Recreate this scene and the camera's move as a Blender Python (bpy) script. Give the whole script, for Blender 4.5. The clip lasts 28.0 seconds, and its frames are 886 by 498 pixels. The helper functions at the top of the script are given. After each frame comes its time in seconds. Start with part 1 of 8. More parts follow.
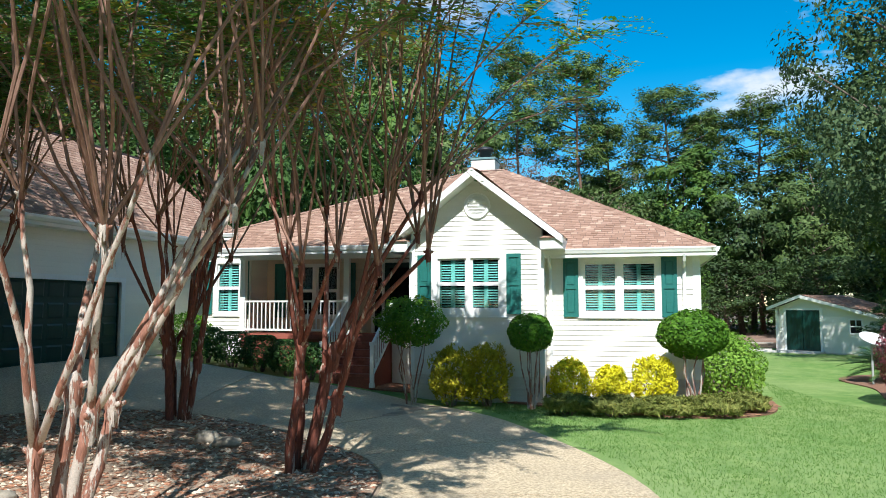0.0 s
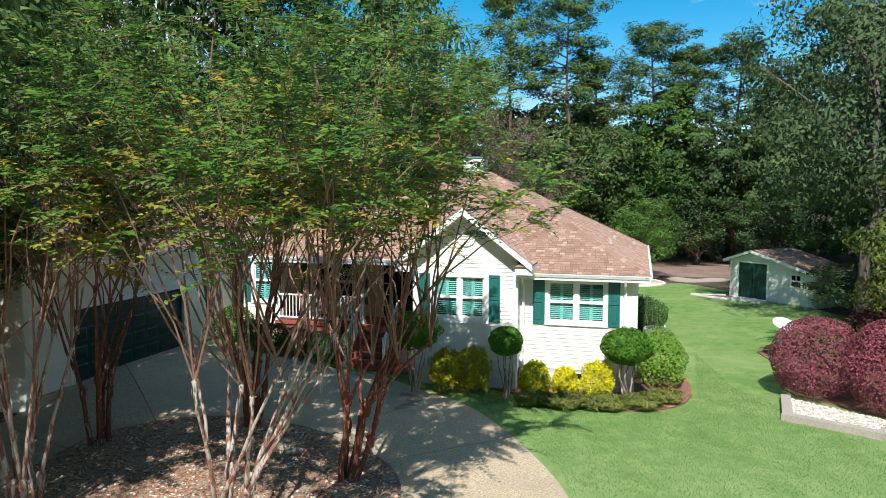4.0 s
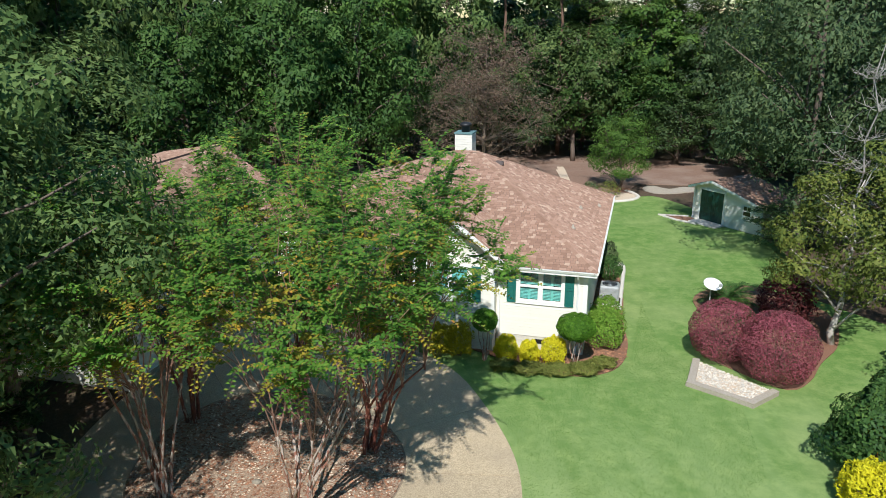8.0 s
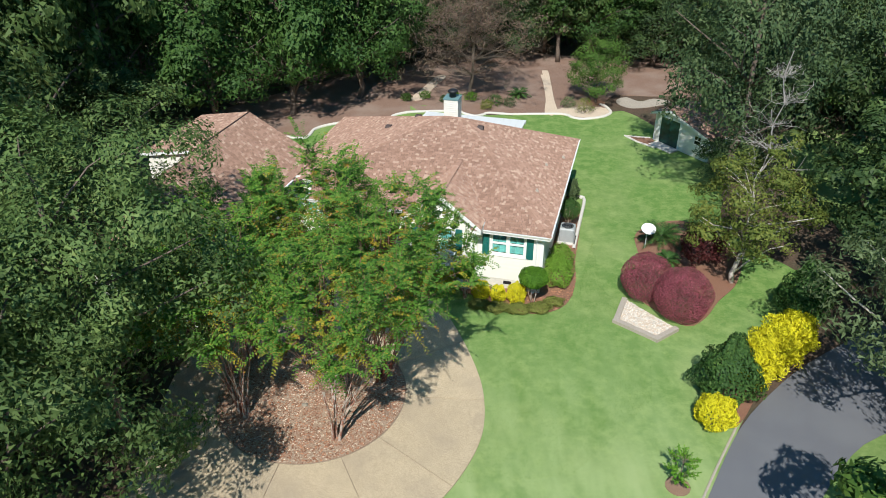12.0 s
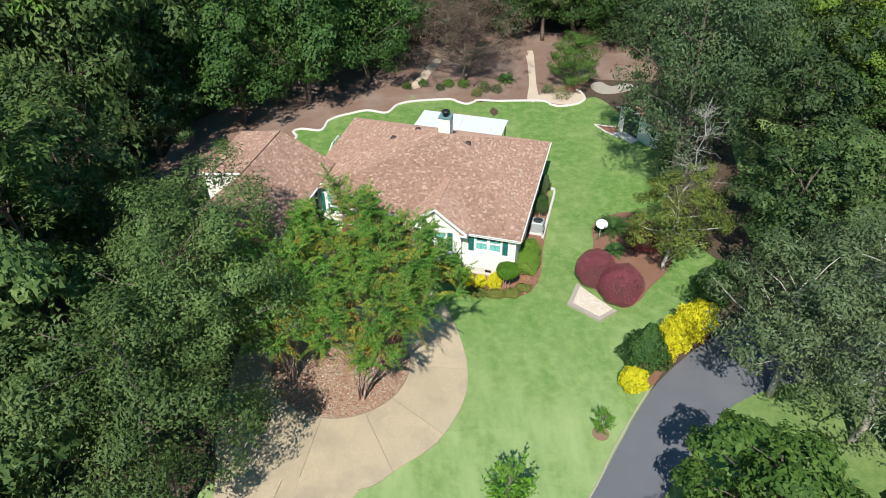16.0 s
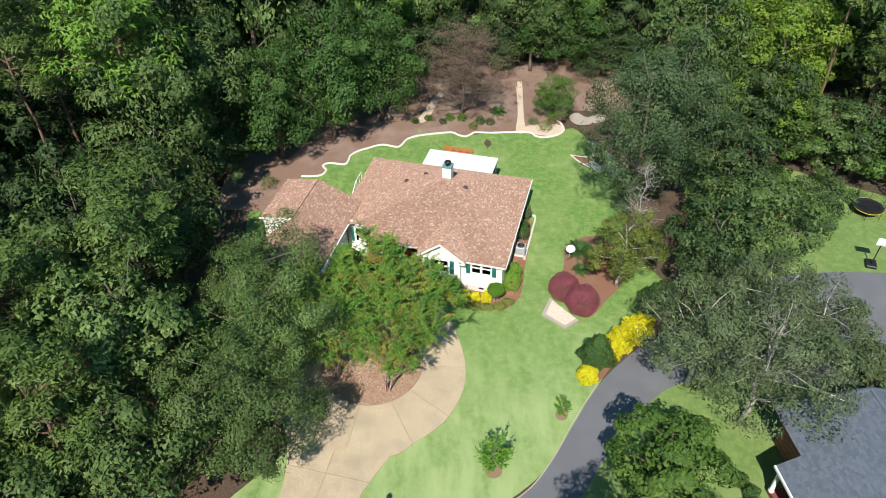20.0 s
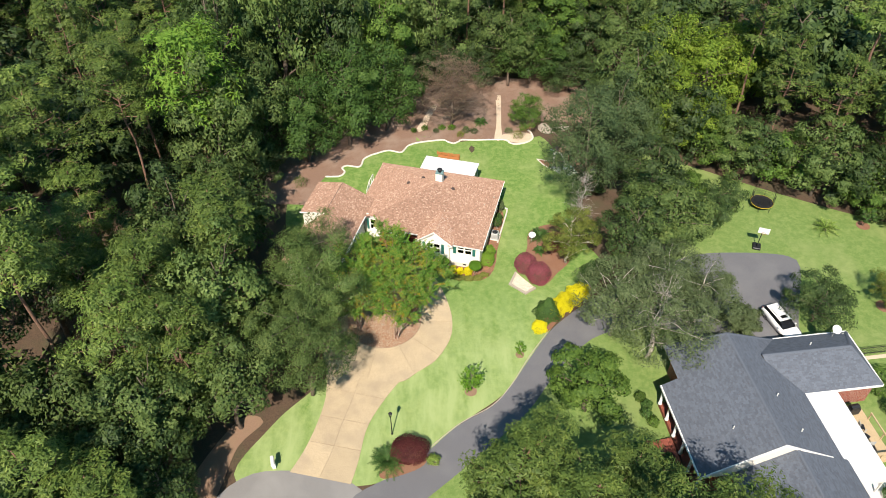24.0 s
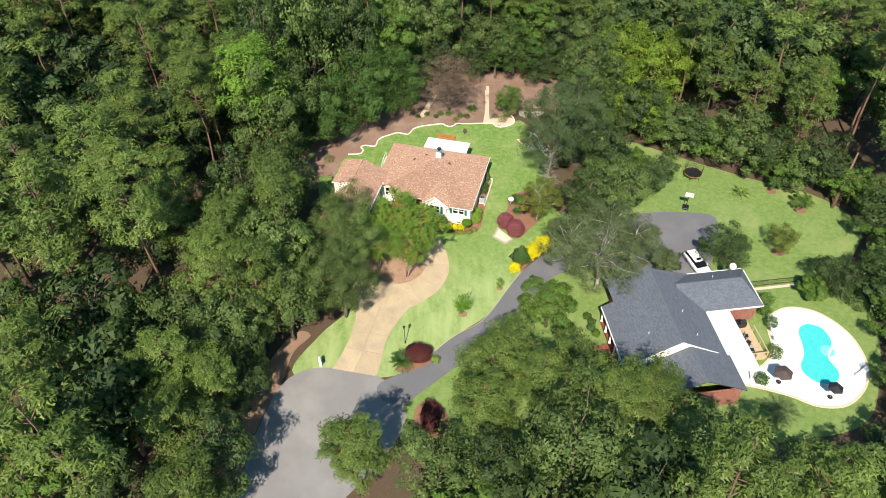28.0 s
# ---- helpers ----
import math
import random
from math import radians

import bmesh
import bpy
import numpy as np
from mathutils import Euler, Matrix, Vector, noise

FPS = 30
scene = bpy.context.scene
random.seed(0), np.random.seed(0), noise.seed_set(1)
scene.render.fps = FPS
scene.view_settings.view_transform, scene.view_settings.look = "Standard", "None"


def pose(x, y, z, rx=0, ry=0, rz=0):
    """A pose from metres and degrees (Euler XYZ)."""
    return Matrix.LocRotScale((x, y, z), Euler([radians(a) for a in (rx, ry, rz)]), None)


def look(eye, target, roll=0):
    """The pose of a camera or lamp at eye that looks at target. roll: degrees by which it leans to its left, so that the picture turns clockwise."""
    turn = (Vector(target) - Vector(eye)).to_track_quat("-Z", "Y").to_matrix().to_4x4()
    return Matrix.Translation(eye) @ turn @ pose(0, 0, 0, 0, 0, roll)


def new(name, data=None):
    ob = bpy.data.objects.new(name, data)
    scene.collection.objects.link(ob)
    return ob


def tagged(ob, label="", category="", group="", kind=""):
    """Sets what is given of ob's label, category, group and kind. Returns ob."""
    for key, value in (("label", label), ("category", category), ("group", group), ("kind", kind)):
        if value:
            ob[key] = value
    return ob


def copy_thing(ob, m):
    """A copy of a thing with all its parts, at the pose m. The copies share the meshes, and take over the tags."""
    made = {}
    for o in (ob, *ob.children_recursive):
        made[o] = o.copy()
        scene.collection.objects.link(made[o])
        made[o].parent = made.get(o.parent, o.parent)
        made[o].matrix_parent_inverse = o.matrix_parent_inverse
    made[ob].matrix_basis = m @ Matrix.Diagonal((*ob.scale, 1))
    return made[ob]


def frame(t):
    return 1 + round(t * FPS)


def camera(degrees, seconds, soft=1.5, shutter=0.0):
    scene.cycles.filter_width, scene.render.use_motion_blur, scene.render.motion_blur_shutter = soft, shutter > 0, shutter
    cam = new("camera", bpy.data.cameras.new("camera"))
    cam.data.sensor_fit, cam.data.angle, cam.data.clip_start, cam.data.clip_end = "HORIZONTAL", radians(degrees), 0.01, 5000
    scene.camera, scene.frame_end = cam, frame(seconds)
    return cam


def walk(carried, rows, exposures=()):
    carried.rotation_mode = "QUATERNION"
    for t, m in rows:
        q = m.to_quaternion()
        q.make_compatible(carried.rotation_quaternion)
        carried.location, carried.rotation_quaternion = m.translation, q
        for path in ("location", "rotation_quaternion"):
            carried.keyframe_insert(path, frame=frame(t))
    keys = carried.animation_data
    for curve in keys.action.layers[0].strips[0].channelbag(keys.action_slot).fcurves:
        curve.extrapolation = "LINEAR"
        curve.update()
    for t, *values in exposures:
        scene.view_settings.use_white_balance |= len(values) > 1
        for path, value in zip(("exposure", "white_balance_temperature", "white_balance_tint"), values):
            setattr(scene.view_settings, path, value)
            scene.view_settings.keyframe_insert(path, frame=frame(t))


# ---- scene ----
cam = camera(62.7, 28.0, soft=0.9)
METRES, EYE, TILT, LEAN, TURN = 96.0, 2.24, 4.5, 0.0, 0.0
ROWS = [
    (0.0, 0.0, 0.0, 0.0, -0.0, -0.0, 0.0),
    (0.5, -0.0002, -0.0047, 0.0029, -0.09, -0.06, -0.05),
    (1.0, -0.0005, -0.0098, 0.0064, -0.18, -0.34, -0.16),
    (1.5, -0.0008, -0.015, 0.0105, -0.24, -1.01, -0.24),
    (2.0, -0.0008, -0.0205, 0.0152, -0.28, -2.17, -0.13),
    (2.5, -0.0011, -0.0263, 0.0212, -0.34, -3.89, -0.16),
    (3.0, -0.0011, -0.0325, 0.028, -0.37, -5.58, -0.13),
    (3.5, -0.0008, -0.0389, 0.0349, -0.37, -7.27, -0.14),
    (5.5, 0.0003, -0.0622, 0.0662, -0.39, -13.77, -0.03),
    (6.0, 0.0007, -0.0669, 0.075, -0.37, -15.41, -0.01),
    (6.5, 0.0014, -0.0717, 0.0839, -0.35, -17.04, 0.05),
    (7.0, 0.0018, -0.0767, 0.0933, -0.35, -18.68, 0.11),
    (7.5, 0.0022, -0.0818, 0.103, -0.33, -20.32, 0.15),
    (8.0, 0.0027, -0.0867, 0.1132, -0.33, -22.0, 0.18),
    (8.5, 0.0031, -0.0915, 0.1238, -0.37, -23.66, 0.18),
    (9.0, 0.0035, -0.0963, 0.135, -0.39, -25.31, 0.18),
    (9.5, 0.0041, -0.1013, 0.1463, -0.41, -26.93, 0.17),
    (10.0, 0.0048, -0.1068, 0.1579, -0.43, -28.62, 0.17),
    (10.5, 0.0053, -0.1128, 0.1697, -0.45, -30.37, 0.18),
    (11.0, 0.0059, -0.1187, 0.181, -0.45, -31.98, 0.19),
    (11.5, 0.0067, -0.1253, 0.1931, -0.45, -33.68, 0.22),
    (12.0, 0.0073, -0.132, 0.2053, -0.47, -35.24, 0.22),
    (12.5, 0.0079, -0.139, 0.2174, -0.49, -36.44, 0.24),
    (14.5, 0.0093, -0.1639, 0.2692, -0.59, -40.03, 0.23),
    (15.0, 0.0096, -0.17, 0.2832, -0.6, -40.84, 0.2),
    (15.5, 0.0098, -0.1765, 0.2979, -0.62, -41.65, 0.2),
    (16.0, 0.0098, -0.1833, 0.313, -0.63, -42.31, 0.22),
    (16.5, 0.01, -0.1907, 0.3292, -0.64, -42.96, 0.22),
    (17.0, 0.01, -0.1983, 0.3458, -0.66, -43.56, 0.33),
    (17.5, 0.0097, -0.2063, 0.3626, -0.7, -44.05, 0.46),
    (18.0, 0.0095, -0.2145, 0.38, -0.71, -44.35, 0.57),
    (18.5, 0.0092, -0.2234, 0.3974, -0.74, -44.59, 0.61),
    (19.0, 0.009, -0.2328, 0.4148, -0.74, -44.84, 0.64),
    (19.5, 0.0091, -0.2431, 0.4325, -0.78, -45.11, 0.68),
    (20.0, 0.0091, -0.2541, 0.4509, -0.82, -45.35, 0.72),
    (20.5, 0.0093, -0.2664, 0.4698, -0.86, -45.6, 0.69),
    (21.0, 0.0093, -0.2808, 0.49, -0.91, -45.87, 0.66),
    (21.5, 0.0095, -0.297, 0.5105, -0.94, -46.14, 0.64),
    (23.5, 0.0102, -0.3756, 0.596, -1.08, -47.21, 0.33),
    (24.0, 0.0102, -0.3976, 0.6178, -1.11, -47.45, 0.34),
    (24.5, 0.0105, -0.42, 0.6396, -1.14, -47.69, 0.34),
    (25.0, 0.0105, -0.4431, 0.6617, -1.18, -47.94, 0.3),
    (25.5, 0.0105, -0.4668, 0.6836, -1.22, -48.18, 0.29),
    (26.0, 0.0102, -0.4912, 0.7055, -1.24, -48.45, 0.32),
    (26.5, 0.0099, -0.5155, 0.7272, -1.25, -48.69, 0.39),
    (27.0, 0.0099, -0.5395, 0.7491, -1.27, -48.95, 0.45),
    (27.5, 0.0097, -0.5632, 0.7707, -1.29, -49.19, 0.5),
    (28.0, 0.0096, -0.5865, 0.7926, -1.3, -49.44, 0.54),
]
walk(cam, [(t, pose(0, 0, EYE, TILT, LEAN, TURN) @ pose(METRES * x, METRES * y, METRES * z, 90 + pitch, roll, yaw)) for t, x, y, z, yaw, pitch, roll in ROWS],
     [(0.0, 0.6, 5850, 9), (3.0, 0.5, 5950, 10), (6.0, 0.18, 5950, 10), (10.0, 0.12, 6000, 9), (15.0, 0.22, 6050, 9), (19.0, 0.3, 6150, 10), (24.0, 0.48, 7000, 14), (28.0, 0.52, 6950, 13)])

# ---- sky and sun ----
SUN_UP, SUN_TURN = 48.0, 191.0
world = bpy.data.worlds.new("sky")
scene.world = world
world.use_nodes = True
wn, wl = world.node_tree.nodes, world.node_tree.links
wn.clear()
w_out, w_bg, w_sky = wn.new("ShaderNodeOutputWorld"), wn.new("ShaderNodeBackground"), wn.new("ShaderNodeTexSky")
w_sky.sky_type, w_sky.sun_disc = "NISHITA", False
w_sky.sun_elevation, w_sky.sun_rotation = radians(SUN_UP), radians(SUN_TURN)
w_sky.air_density, w_sky.dust_density, w_sky.ozone_density = 1.0, 0.2, 1.5
w_co, w_map, w_noise = wn.new("ShaderNodeTexCoord"), wn.new("ShaderNodeMapping"), wn.new("ShaderNodeTexNoise")
w_map.inputs["Scale"].default_value = (2.0, 2.0, 4.6)
w_map.inputs["Location"].default_value = (0.46, 0.1, 0.8)
w_noise.inputs["Scale"].default_value, w_noise.inputs["Detail"].default_value = 1.7, 7.0
w_noise.inputs["Roughness"].default_value = 0.55
w_ramp, w_mix = wn.new("ShaderNodeValToRGB"), wn.new("ShaderNodeMix")
w_ramp.color_ramp.elements[0].position, w_ramp.color_ramp.elements[1].position = 0.53, 0.61
w_mix.data_type = "RGBA"
w_mix.inputs[7].default_value = (8.5, 9.0, 9.6, 1)
w_hue = wn.new("ShaderNodeHueSaturation")
w_hue.inputs["Saturation"].default_value, w_hue.inputs["Hue"].default_value = 1.58, 0.482
w_hue.inputs["Value"].default_value = 1.55
wl.new(w_co.outputs["Generated"], w_map.inputs["Vector"])
wl.new(w_map.outputs["Vector"], w_noise.inputs["Vector"])
wl.new(w_noise.outputs["Fac"], w_ramp.inputs["Fac"])
wl.new(w_ramp.outputs["Color"], w_mix.inputs[0])
wl.new(w_sky.outputs["Color"], w_hue.inputs["Color"])
wl.new(w_hue.outputs["Color"], w_mix.inputs[6])
wl.new(w_mix.outputs[2], w_bg.inputs["Color"])
w_bg.inputs["Strength"].default_value = 0.066
wl.new(w_bg.outputs["Background"], w_out.inputs["Surface"])

sun = new("sun", bpy.data.lights.new("sun", "SUN"))
sun.data.energy, sun.data.angle, sun.data.color = 5.0, radians(0.55), (1.0, 0.95, 0.86)
sun_az, sun_el = radians(SUN_TURN), radians(SUN_UP)
SUN_DIR = Vector((math.sin(sun_az) * math.cos(sun_el), math.cos(sun_az) * math.cos(sun_el), math.sin(sun_el)))
sun.matrix_world = look(SUN_DIR * 120, (0, 0, 0))


# ---- materials ----
def nodes_of(name):
    m = bpy.data.materials.new(name)
    m.use_nodes = True
    return m, m.node_tree.nodes, m.node_tree.links, m.node_tree.nodes["Principled BSDF"]


def ramp_of(ns, stops):
    rp = ns.new("ShaderNodeValToRGB")
    e = rp.color_ramp.elements
    while len(e) < len(stops):
        e.new(0.5)
    for k, (at, c) in zip(e, stops):
        k.position, k.color = at, (*c, 1)
    return rp


def blend(ns, ls, fac, a, b, mode="MIX"):
    mx = ns.new("ShaderNodeMix")
    mx.data_type, mx.blend_type = "RGBA", mode
    for sock, val in ((mx.inputs[0], fac), (mx.inputs[6], a), (mx.inputs[7], b)):
        if isinstance(val, (int, float)):
            sock.default_value = val
        elif isinstance(val, tuple):
            sock.default_value = (*val, 1)
        else:
            ls.new(val, sock)
    return mx.outputs[2]


def noise_of(ns, ls, scale, detail=4.0, rough=0.6, stretch=None, space="Object"):
    co, nz = ns.new("ShaderNodeTexCoord"), ns.new("ShaderNodeTexNoise")
    nz.inputs["Scale"].default_value, nz.inputs["Detail"].default_value = scale, detail
    nz.inputs["Roughness"].default_value = rough
    if stretch:
        mp = ns.new("ShaderNodeMapping")
        mp.inputs["Scale"].default_value = stretch
        ls.new(co.outputs[space], mp.inputs["Vector"])
        ls.new(mp.outputs["Vector"], nz.inputs["Vector"])
    else:
        ls.new(co.outputs[space], nz.inputs["Vector"])
    return nz.outputs["Fac"]


def surface(name, light, dark, rough=0.7, grain=40.0, patch=1.5, bump=0.2, depth=0.01, metal=0.0, stain=None, stain_amount=0.35,
            island=0.0, stretch=None, piece=0.0):
    """A weathered surface: grain between two tones, broad patches, optional stain, relief; island and piece vary tone by loose part or by object."""
    m, ns, ls, bs = nodes_of(name)
    g = noise_of(ns, ls, grain, 5.0, 0.65, stretch)
    p = noise_of(ns, ls, patch, 3.0, 0.6)
    col = blend(ns, ls, ramp_out(ns, ls, g, 0.3, 0.7), dark, light)
    if stain:
        col = blend(ns, ls, ramp_out(ns, ls, p, 0.45, 0.75, stain_amount), col, stain)
    else:
        col = blend(ns, ls, ramp_out(ns, ls, p, 0.3, 0.7, 0.3), col, dark)
    if island:
        geo = ns.new("ShaderNodeNewGeometry")
        col = vary(ns, ls, geo.outputs["Random Per Island"], col, island)
    if piece:
        info = ns.new("ShaderNodeObjectInfo")
        col = vary(ns, ls, info.outputs["Random"], col, piece)
    ls.new(col, bs.inputs["Base Color"])
    bs.inputs["Roughness"].default_value, bs.inputs["Metallic"].default_value = rough, metal
    if bump:
        bp = ns.new("ShaderNodeBump")
        bp.inputs["Strength"].default_value, bp.inputs["Distance"].default_value = bump, depth
        ls.new(g, bp.inputs["Height"])
        ls.new(bp.outputs["Normal"], bs.inputs["Normal"])
    return m


def ramp_out(ns, ls, fac, lo, hi, top=1.0):
    mr = ns.new("ShaderNodeMapRange")
    mr.inputs[1].default_value, mr.inputs[2].default_value, mr.inputs[4].default_value = lo, hi, top
    ls.new(fac, mr.inputs[0])
    return mr.outputs[0]


def vary(ns, ls, rand, col, amount):
    hs = ns.new("ShaderNodeHueSaturation")
    ls.new(ramp_out_range(ns, ls, rand, 1 - amount, 1 + amount), hs.inputs["Value"])
    ls.new(col, hs.inputs["Color"])
    return hs.outputs["Color"]


def ramp_out_range(ns, ls, fac, lo, hi):
    mr = ns.new("ShaderNodeMapRange")
    mr.inputs[3].default_value, mr.inputs[4].default_value = lo, hi
    ls.new(fac, mr.inputs[0])
    return mr.outputs[0]


def leafy(name, stops, rough=0.62, through_light=0.24, patch=0.35, tree_vary=0.2, gloss=0.2):
    """Foliage: colours picked leaf by leaf along stops, drifting in patches and from plant to plant; light passes through."""
    m, ns, ls, bs = nodes_of(name)
    geo, info = ns.new("ShaderNodeNewGeometry"), ns.new("ShaderNodeObjectInfo")
    rp = ramp_of(ns, stops)
    p = noise_of(ns, ls, patch, 3.0)
    add = ns.new("ShaderNodeMath")
    add.operation = "MULTIPLY_ADD"
    ls.new(ramp_out(ns, ls, p, 0.3, 0.7), add.inputs[0])
    add.inputs[1].default_value = 0.45
    mul = ns.new("ShaderNodeMath")
    mul.operation = "MULTIPLY"
    mul.inputs[1].default_value = 0.55
    ls.new(geo.outputs["Random Per Island"], mul.inputs[0])
    ls.new(mul.outputs[0], add.inputs[2])
    ls.new(add.outputs[0], rp.inputs["Fac"])
    col = vary(ns, ls, info.outputs["Random"], rp.outputs["Color"], tree_vary)
    ls.new(col, bs.inputs["Base Color"])
    bs.inputs["Roughness"].default_value = rough
    bs.inputs["Specular IOR Level"].default_value = gloss
    tr, ms = ns.new("ShaderNodeBsdfTranslucent"), ns.new("ShaderNodeMixShader")
    ls.new(col, tr.inputs["Color"])
    ms.inputs[0].default_value = through_light
    ls.new(bs.outputs[0], ms.inputs[1])
    ls.new(tr.outputs[0], ms.inputs[2])
    ls.new(ms.outputs[0], ns["Material Output"].inputs["Surface"])
    return m


M = {}
M["litter"] = surface("forest_litter", (0.135, 0.085, 0.052), (0.05, 0.032, 0.02), 0.95, 9.0, 0.35, 0.6, 0.05, stain=(0.06, 0.07, 0.03), stain_amount=0.6)
M["straw"] = surface("pine_straw", (0.33, 0.17, 0.1), (0.15, 0.065, 0.04), 0.95, 30.0, 0.6, 0.7, 0.03, stain=(0.3, 0.2, 0.14))
M["dry_straw"] = surface("dry_straw", (0.36, 0.23, 0.15), (0.17, 0.1, 0.065), 0.95, 30.0, 0.5, 0.7, 0.03, stain=(0.24, 0.2, 0.1))
M["gravelly"] = surface("pebble_mulch", (0.52, 0.4, 0.28), (0.19, 0.105, 0.065), 0.9, 17.0, 1.0, 0.9, 0.04, stain=(0.3, 0.15, 0.085), stain_amount=0.6)
M["dirt"] = surface("bare_dirt", (0.3, 0.19, 0.135), (0.17, 0.1, 0.07), 0.95, 14.0, 0.3, 0.5, 0.03, stain=(0.36, 0.28, 0.22), stain_amount=0.6)
M["sand"] = surface("pale_path_sand", (0.75, 0.62, 0.47), (0.5, 0.38, 0.27), 0.95, 30.0, 1.0, 0.4, 0.02)
M["concrete"] = surface("washed_concrete", (0.72, 0.58, 0.385), (0.25, 0.185, 0.11), 0.88, 30.0, 0.45, 0.8, 0.012, stain=(0.34, 0.27, 0.19), stain_amount=0.75, piece=0.07)
M["pale_concrete"] = surface("pale_concrete", (0.78, 0.73, 0.65), (0.58, 0.53, 0.46), 0.85, 50.0, 0.8, 0.25, 0.006)
M["weathered"] = surface("weathered_concrete", (0.5, 0.44, 0.36), (0.32, 0.27, 0.21), 0.9, 25.0, 1.2, 0.4, 0.008)
M["joint"] = surface("joint_filler", (0.34, 0.26, 0.18), (0.22, 0.165, 0.115), 0.95, 30.0, 1.0, 0.2)
M["asphalt"] = surface("asphalt", (0.175, 0.175, 0.185), (0.1, 0.1, 0.108), 0.85, 90.0, 0.25, 0.4, 0.006, stain=(0.2, 0.2, 0.2), stain_amount=0.5)
M["old_asphalt"] = surface("worn_asphalt", (0.27, 0.26, 0.25), (0.17, 0.165, 0.16), 0.85, 70.0, 0.18, 0.4, 0.006, stain=(0.34, 0.33, 0.31), stain_amount=0.6)
M["siding"] = surface("white_siding", (0.84, 0.81, 0.72), (0.78, 0.745, 0.65), 0.5, 30.0, 0.9, 0.06, 0.003, piece=0.025)
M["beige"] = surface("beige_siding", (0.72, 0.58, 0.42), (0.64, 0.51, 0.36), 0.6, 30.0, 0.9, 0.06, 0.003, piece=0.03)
M["trim"] = surface("white_trim_paint", (0.86, 0.85, 0.81), (0.79, 0.78, 0.73), 0.42, 18.0, 1.4, 0.04, 0.002)
M["foundation"] = surface("painted_block", (0.76, 0.73, 0.64), (0.64, 0.6, 0.51), 0.75, 25.0, 1.2, 0.25, 0.006, piece=0.05)
M["teal"] = surface("teal_shutter_paint", (0.022, 0.165, 0.14), (0.014, 0.12, 0.1), 0.45, 20.0, 1.5, 0.05, 0.002)
M["dark_green"] = surface("dark_green_door_paint", (0.006, 0.045, 0.036), (0.004, 0.03, 0.025), 0.4, 14.0, 1.2, 0.06, 0.002)
M["aqua_blind"] = surface("aqua_blind", (0.22, 0.58, 0.53), (0.18, 0.5, 0.46), 0.5, 14.0, 1.2, 0.0)


def shingle_material():
    """Mottled brown shingles: most tabs brown, some dark, about one in five pale."""
    m, ns, ls, bs = nodes_of("brown_shingle")
    geo = ns.new("ShaderNodeNewGeometry")
    rp = ramp_of(ns, [(0.0, (0.275, 0.16, 0.11)), (0.4, (0.35, 0.212, 0.148)), (0.78, (0.395, 0.243, 0.172)), (0.87, (0.44, 0.285, 0.207)), (1.0, (0.53, 0.375, 0.275))])
    drift, grain = noise_of(ns, ls, 1.7, 3.0), noise_of(ns, ls, 60.0, 5.0, 0.7)
    mixed = ns.new("ShaderNodeMath")
    mixed.operation = "MULTIPLY_ADD"
    ls.new(ramp_out_range(ns, ls, drift, -0.12, 0.12), mixed.inputs[0])
    mixed.inputs[1].default_value = 1.0
    ls.new(geo.outputs["Random Per Island"], mixed.inputs[2])
    ls.new(mixed.outputs[0], rp.inputs["Fac"])
    col = blend(ns, ls, ramp_out(ns, ls, grain, 0.35, 0.75, 0.45), rp.outputs["Color"], (0.16, 0.09, 0.065))
    ls.new(col, bs.inputs["Base Color"])
    bs.inputs["Roughness"].default_value = 0.95
    bs.inputs["Diffuse Roughness"].default_value = 1.0
    bp = ns.new("ShaderNodeBump")
    bp.inputs["Strength"].default_value, bp.inputs["Distance"].default_value = 0.5, 0.006
    ls.new(grain, bp.inputs["Height"])
    ls.new(bp.outputs["Normal"], bs.inputs["Normal"])
    return m


M["shingle"] = shingle_material()
M["grey_shingle"] = surface("slate_grey_shingle", (0.135, 0.155, 0.19), (0.085, 0.098, 0.12), 0.9, 55.0, 0.3, 0.5, 0.008, island=0.16)
M["flashing"] = surface("dark_flashing", (0.1, 0.07, 0.06), (0.06, 0.04, 0.035), 0.6, 20.0, 1.0, 0.1)
M["brick"] = surface("red_brick", (0.34, 0.095, 0.06), (0.2, 0.055, 0.035), 0.85, 30.0, 1.5, 0.4, 0.006, piece=0.2, island=0.2)
M["step_brick"] = surface("red_step_brick", (0.3, 0.085, 0.055), (0.2, 0.055, 0.035), 0.85, 30.0, 1.5, 0.4, 0.006)
M["steel"] = surface("galvanised_steel", (0.55, 0.57, 0.58), (0.4, 0.42, 0.43), 0.4, 20.0, 1.5, 0.05, metal=0.8)
M["grey_metal"] = surface("grey_painted_metal", (0.45, 0.46, 0.45), (0.33, 0.34, 0.33), 0.5, 18.0, 1.3, 0.05)
M["green_metal"] = surface("weathered_green_metal", (0.2, 0.34, 0.34), (0.13, 0.22, 0.22), 0.5, 18.0, 1.3, 0.05)
M["black"] = surface("black_paint", (0.02, 0.02, 0.022), (0.012, 0.012, 0.014), 0.5, 20.0, 1.0, 0.05)
M["rubber"] = surface("rubber", (0.025, 0.025, 0.025), (0.015, 0.015, 0.015), 0.85, 30.0, 2.0, 0.1)
M["white_plastic"] = surface("white_plastic", (0.82, 0.82, 0.8), (0.74, 0.74, 0.71), 0.35, 10.0, 1.0, 0.02)
M["yellow_pad"] = surface("yellow_foam", (0.7, 0.5, 0.03), (0.6, 0.4, 0.02), 0.6, 10.0, 1.0, 0.05)
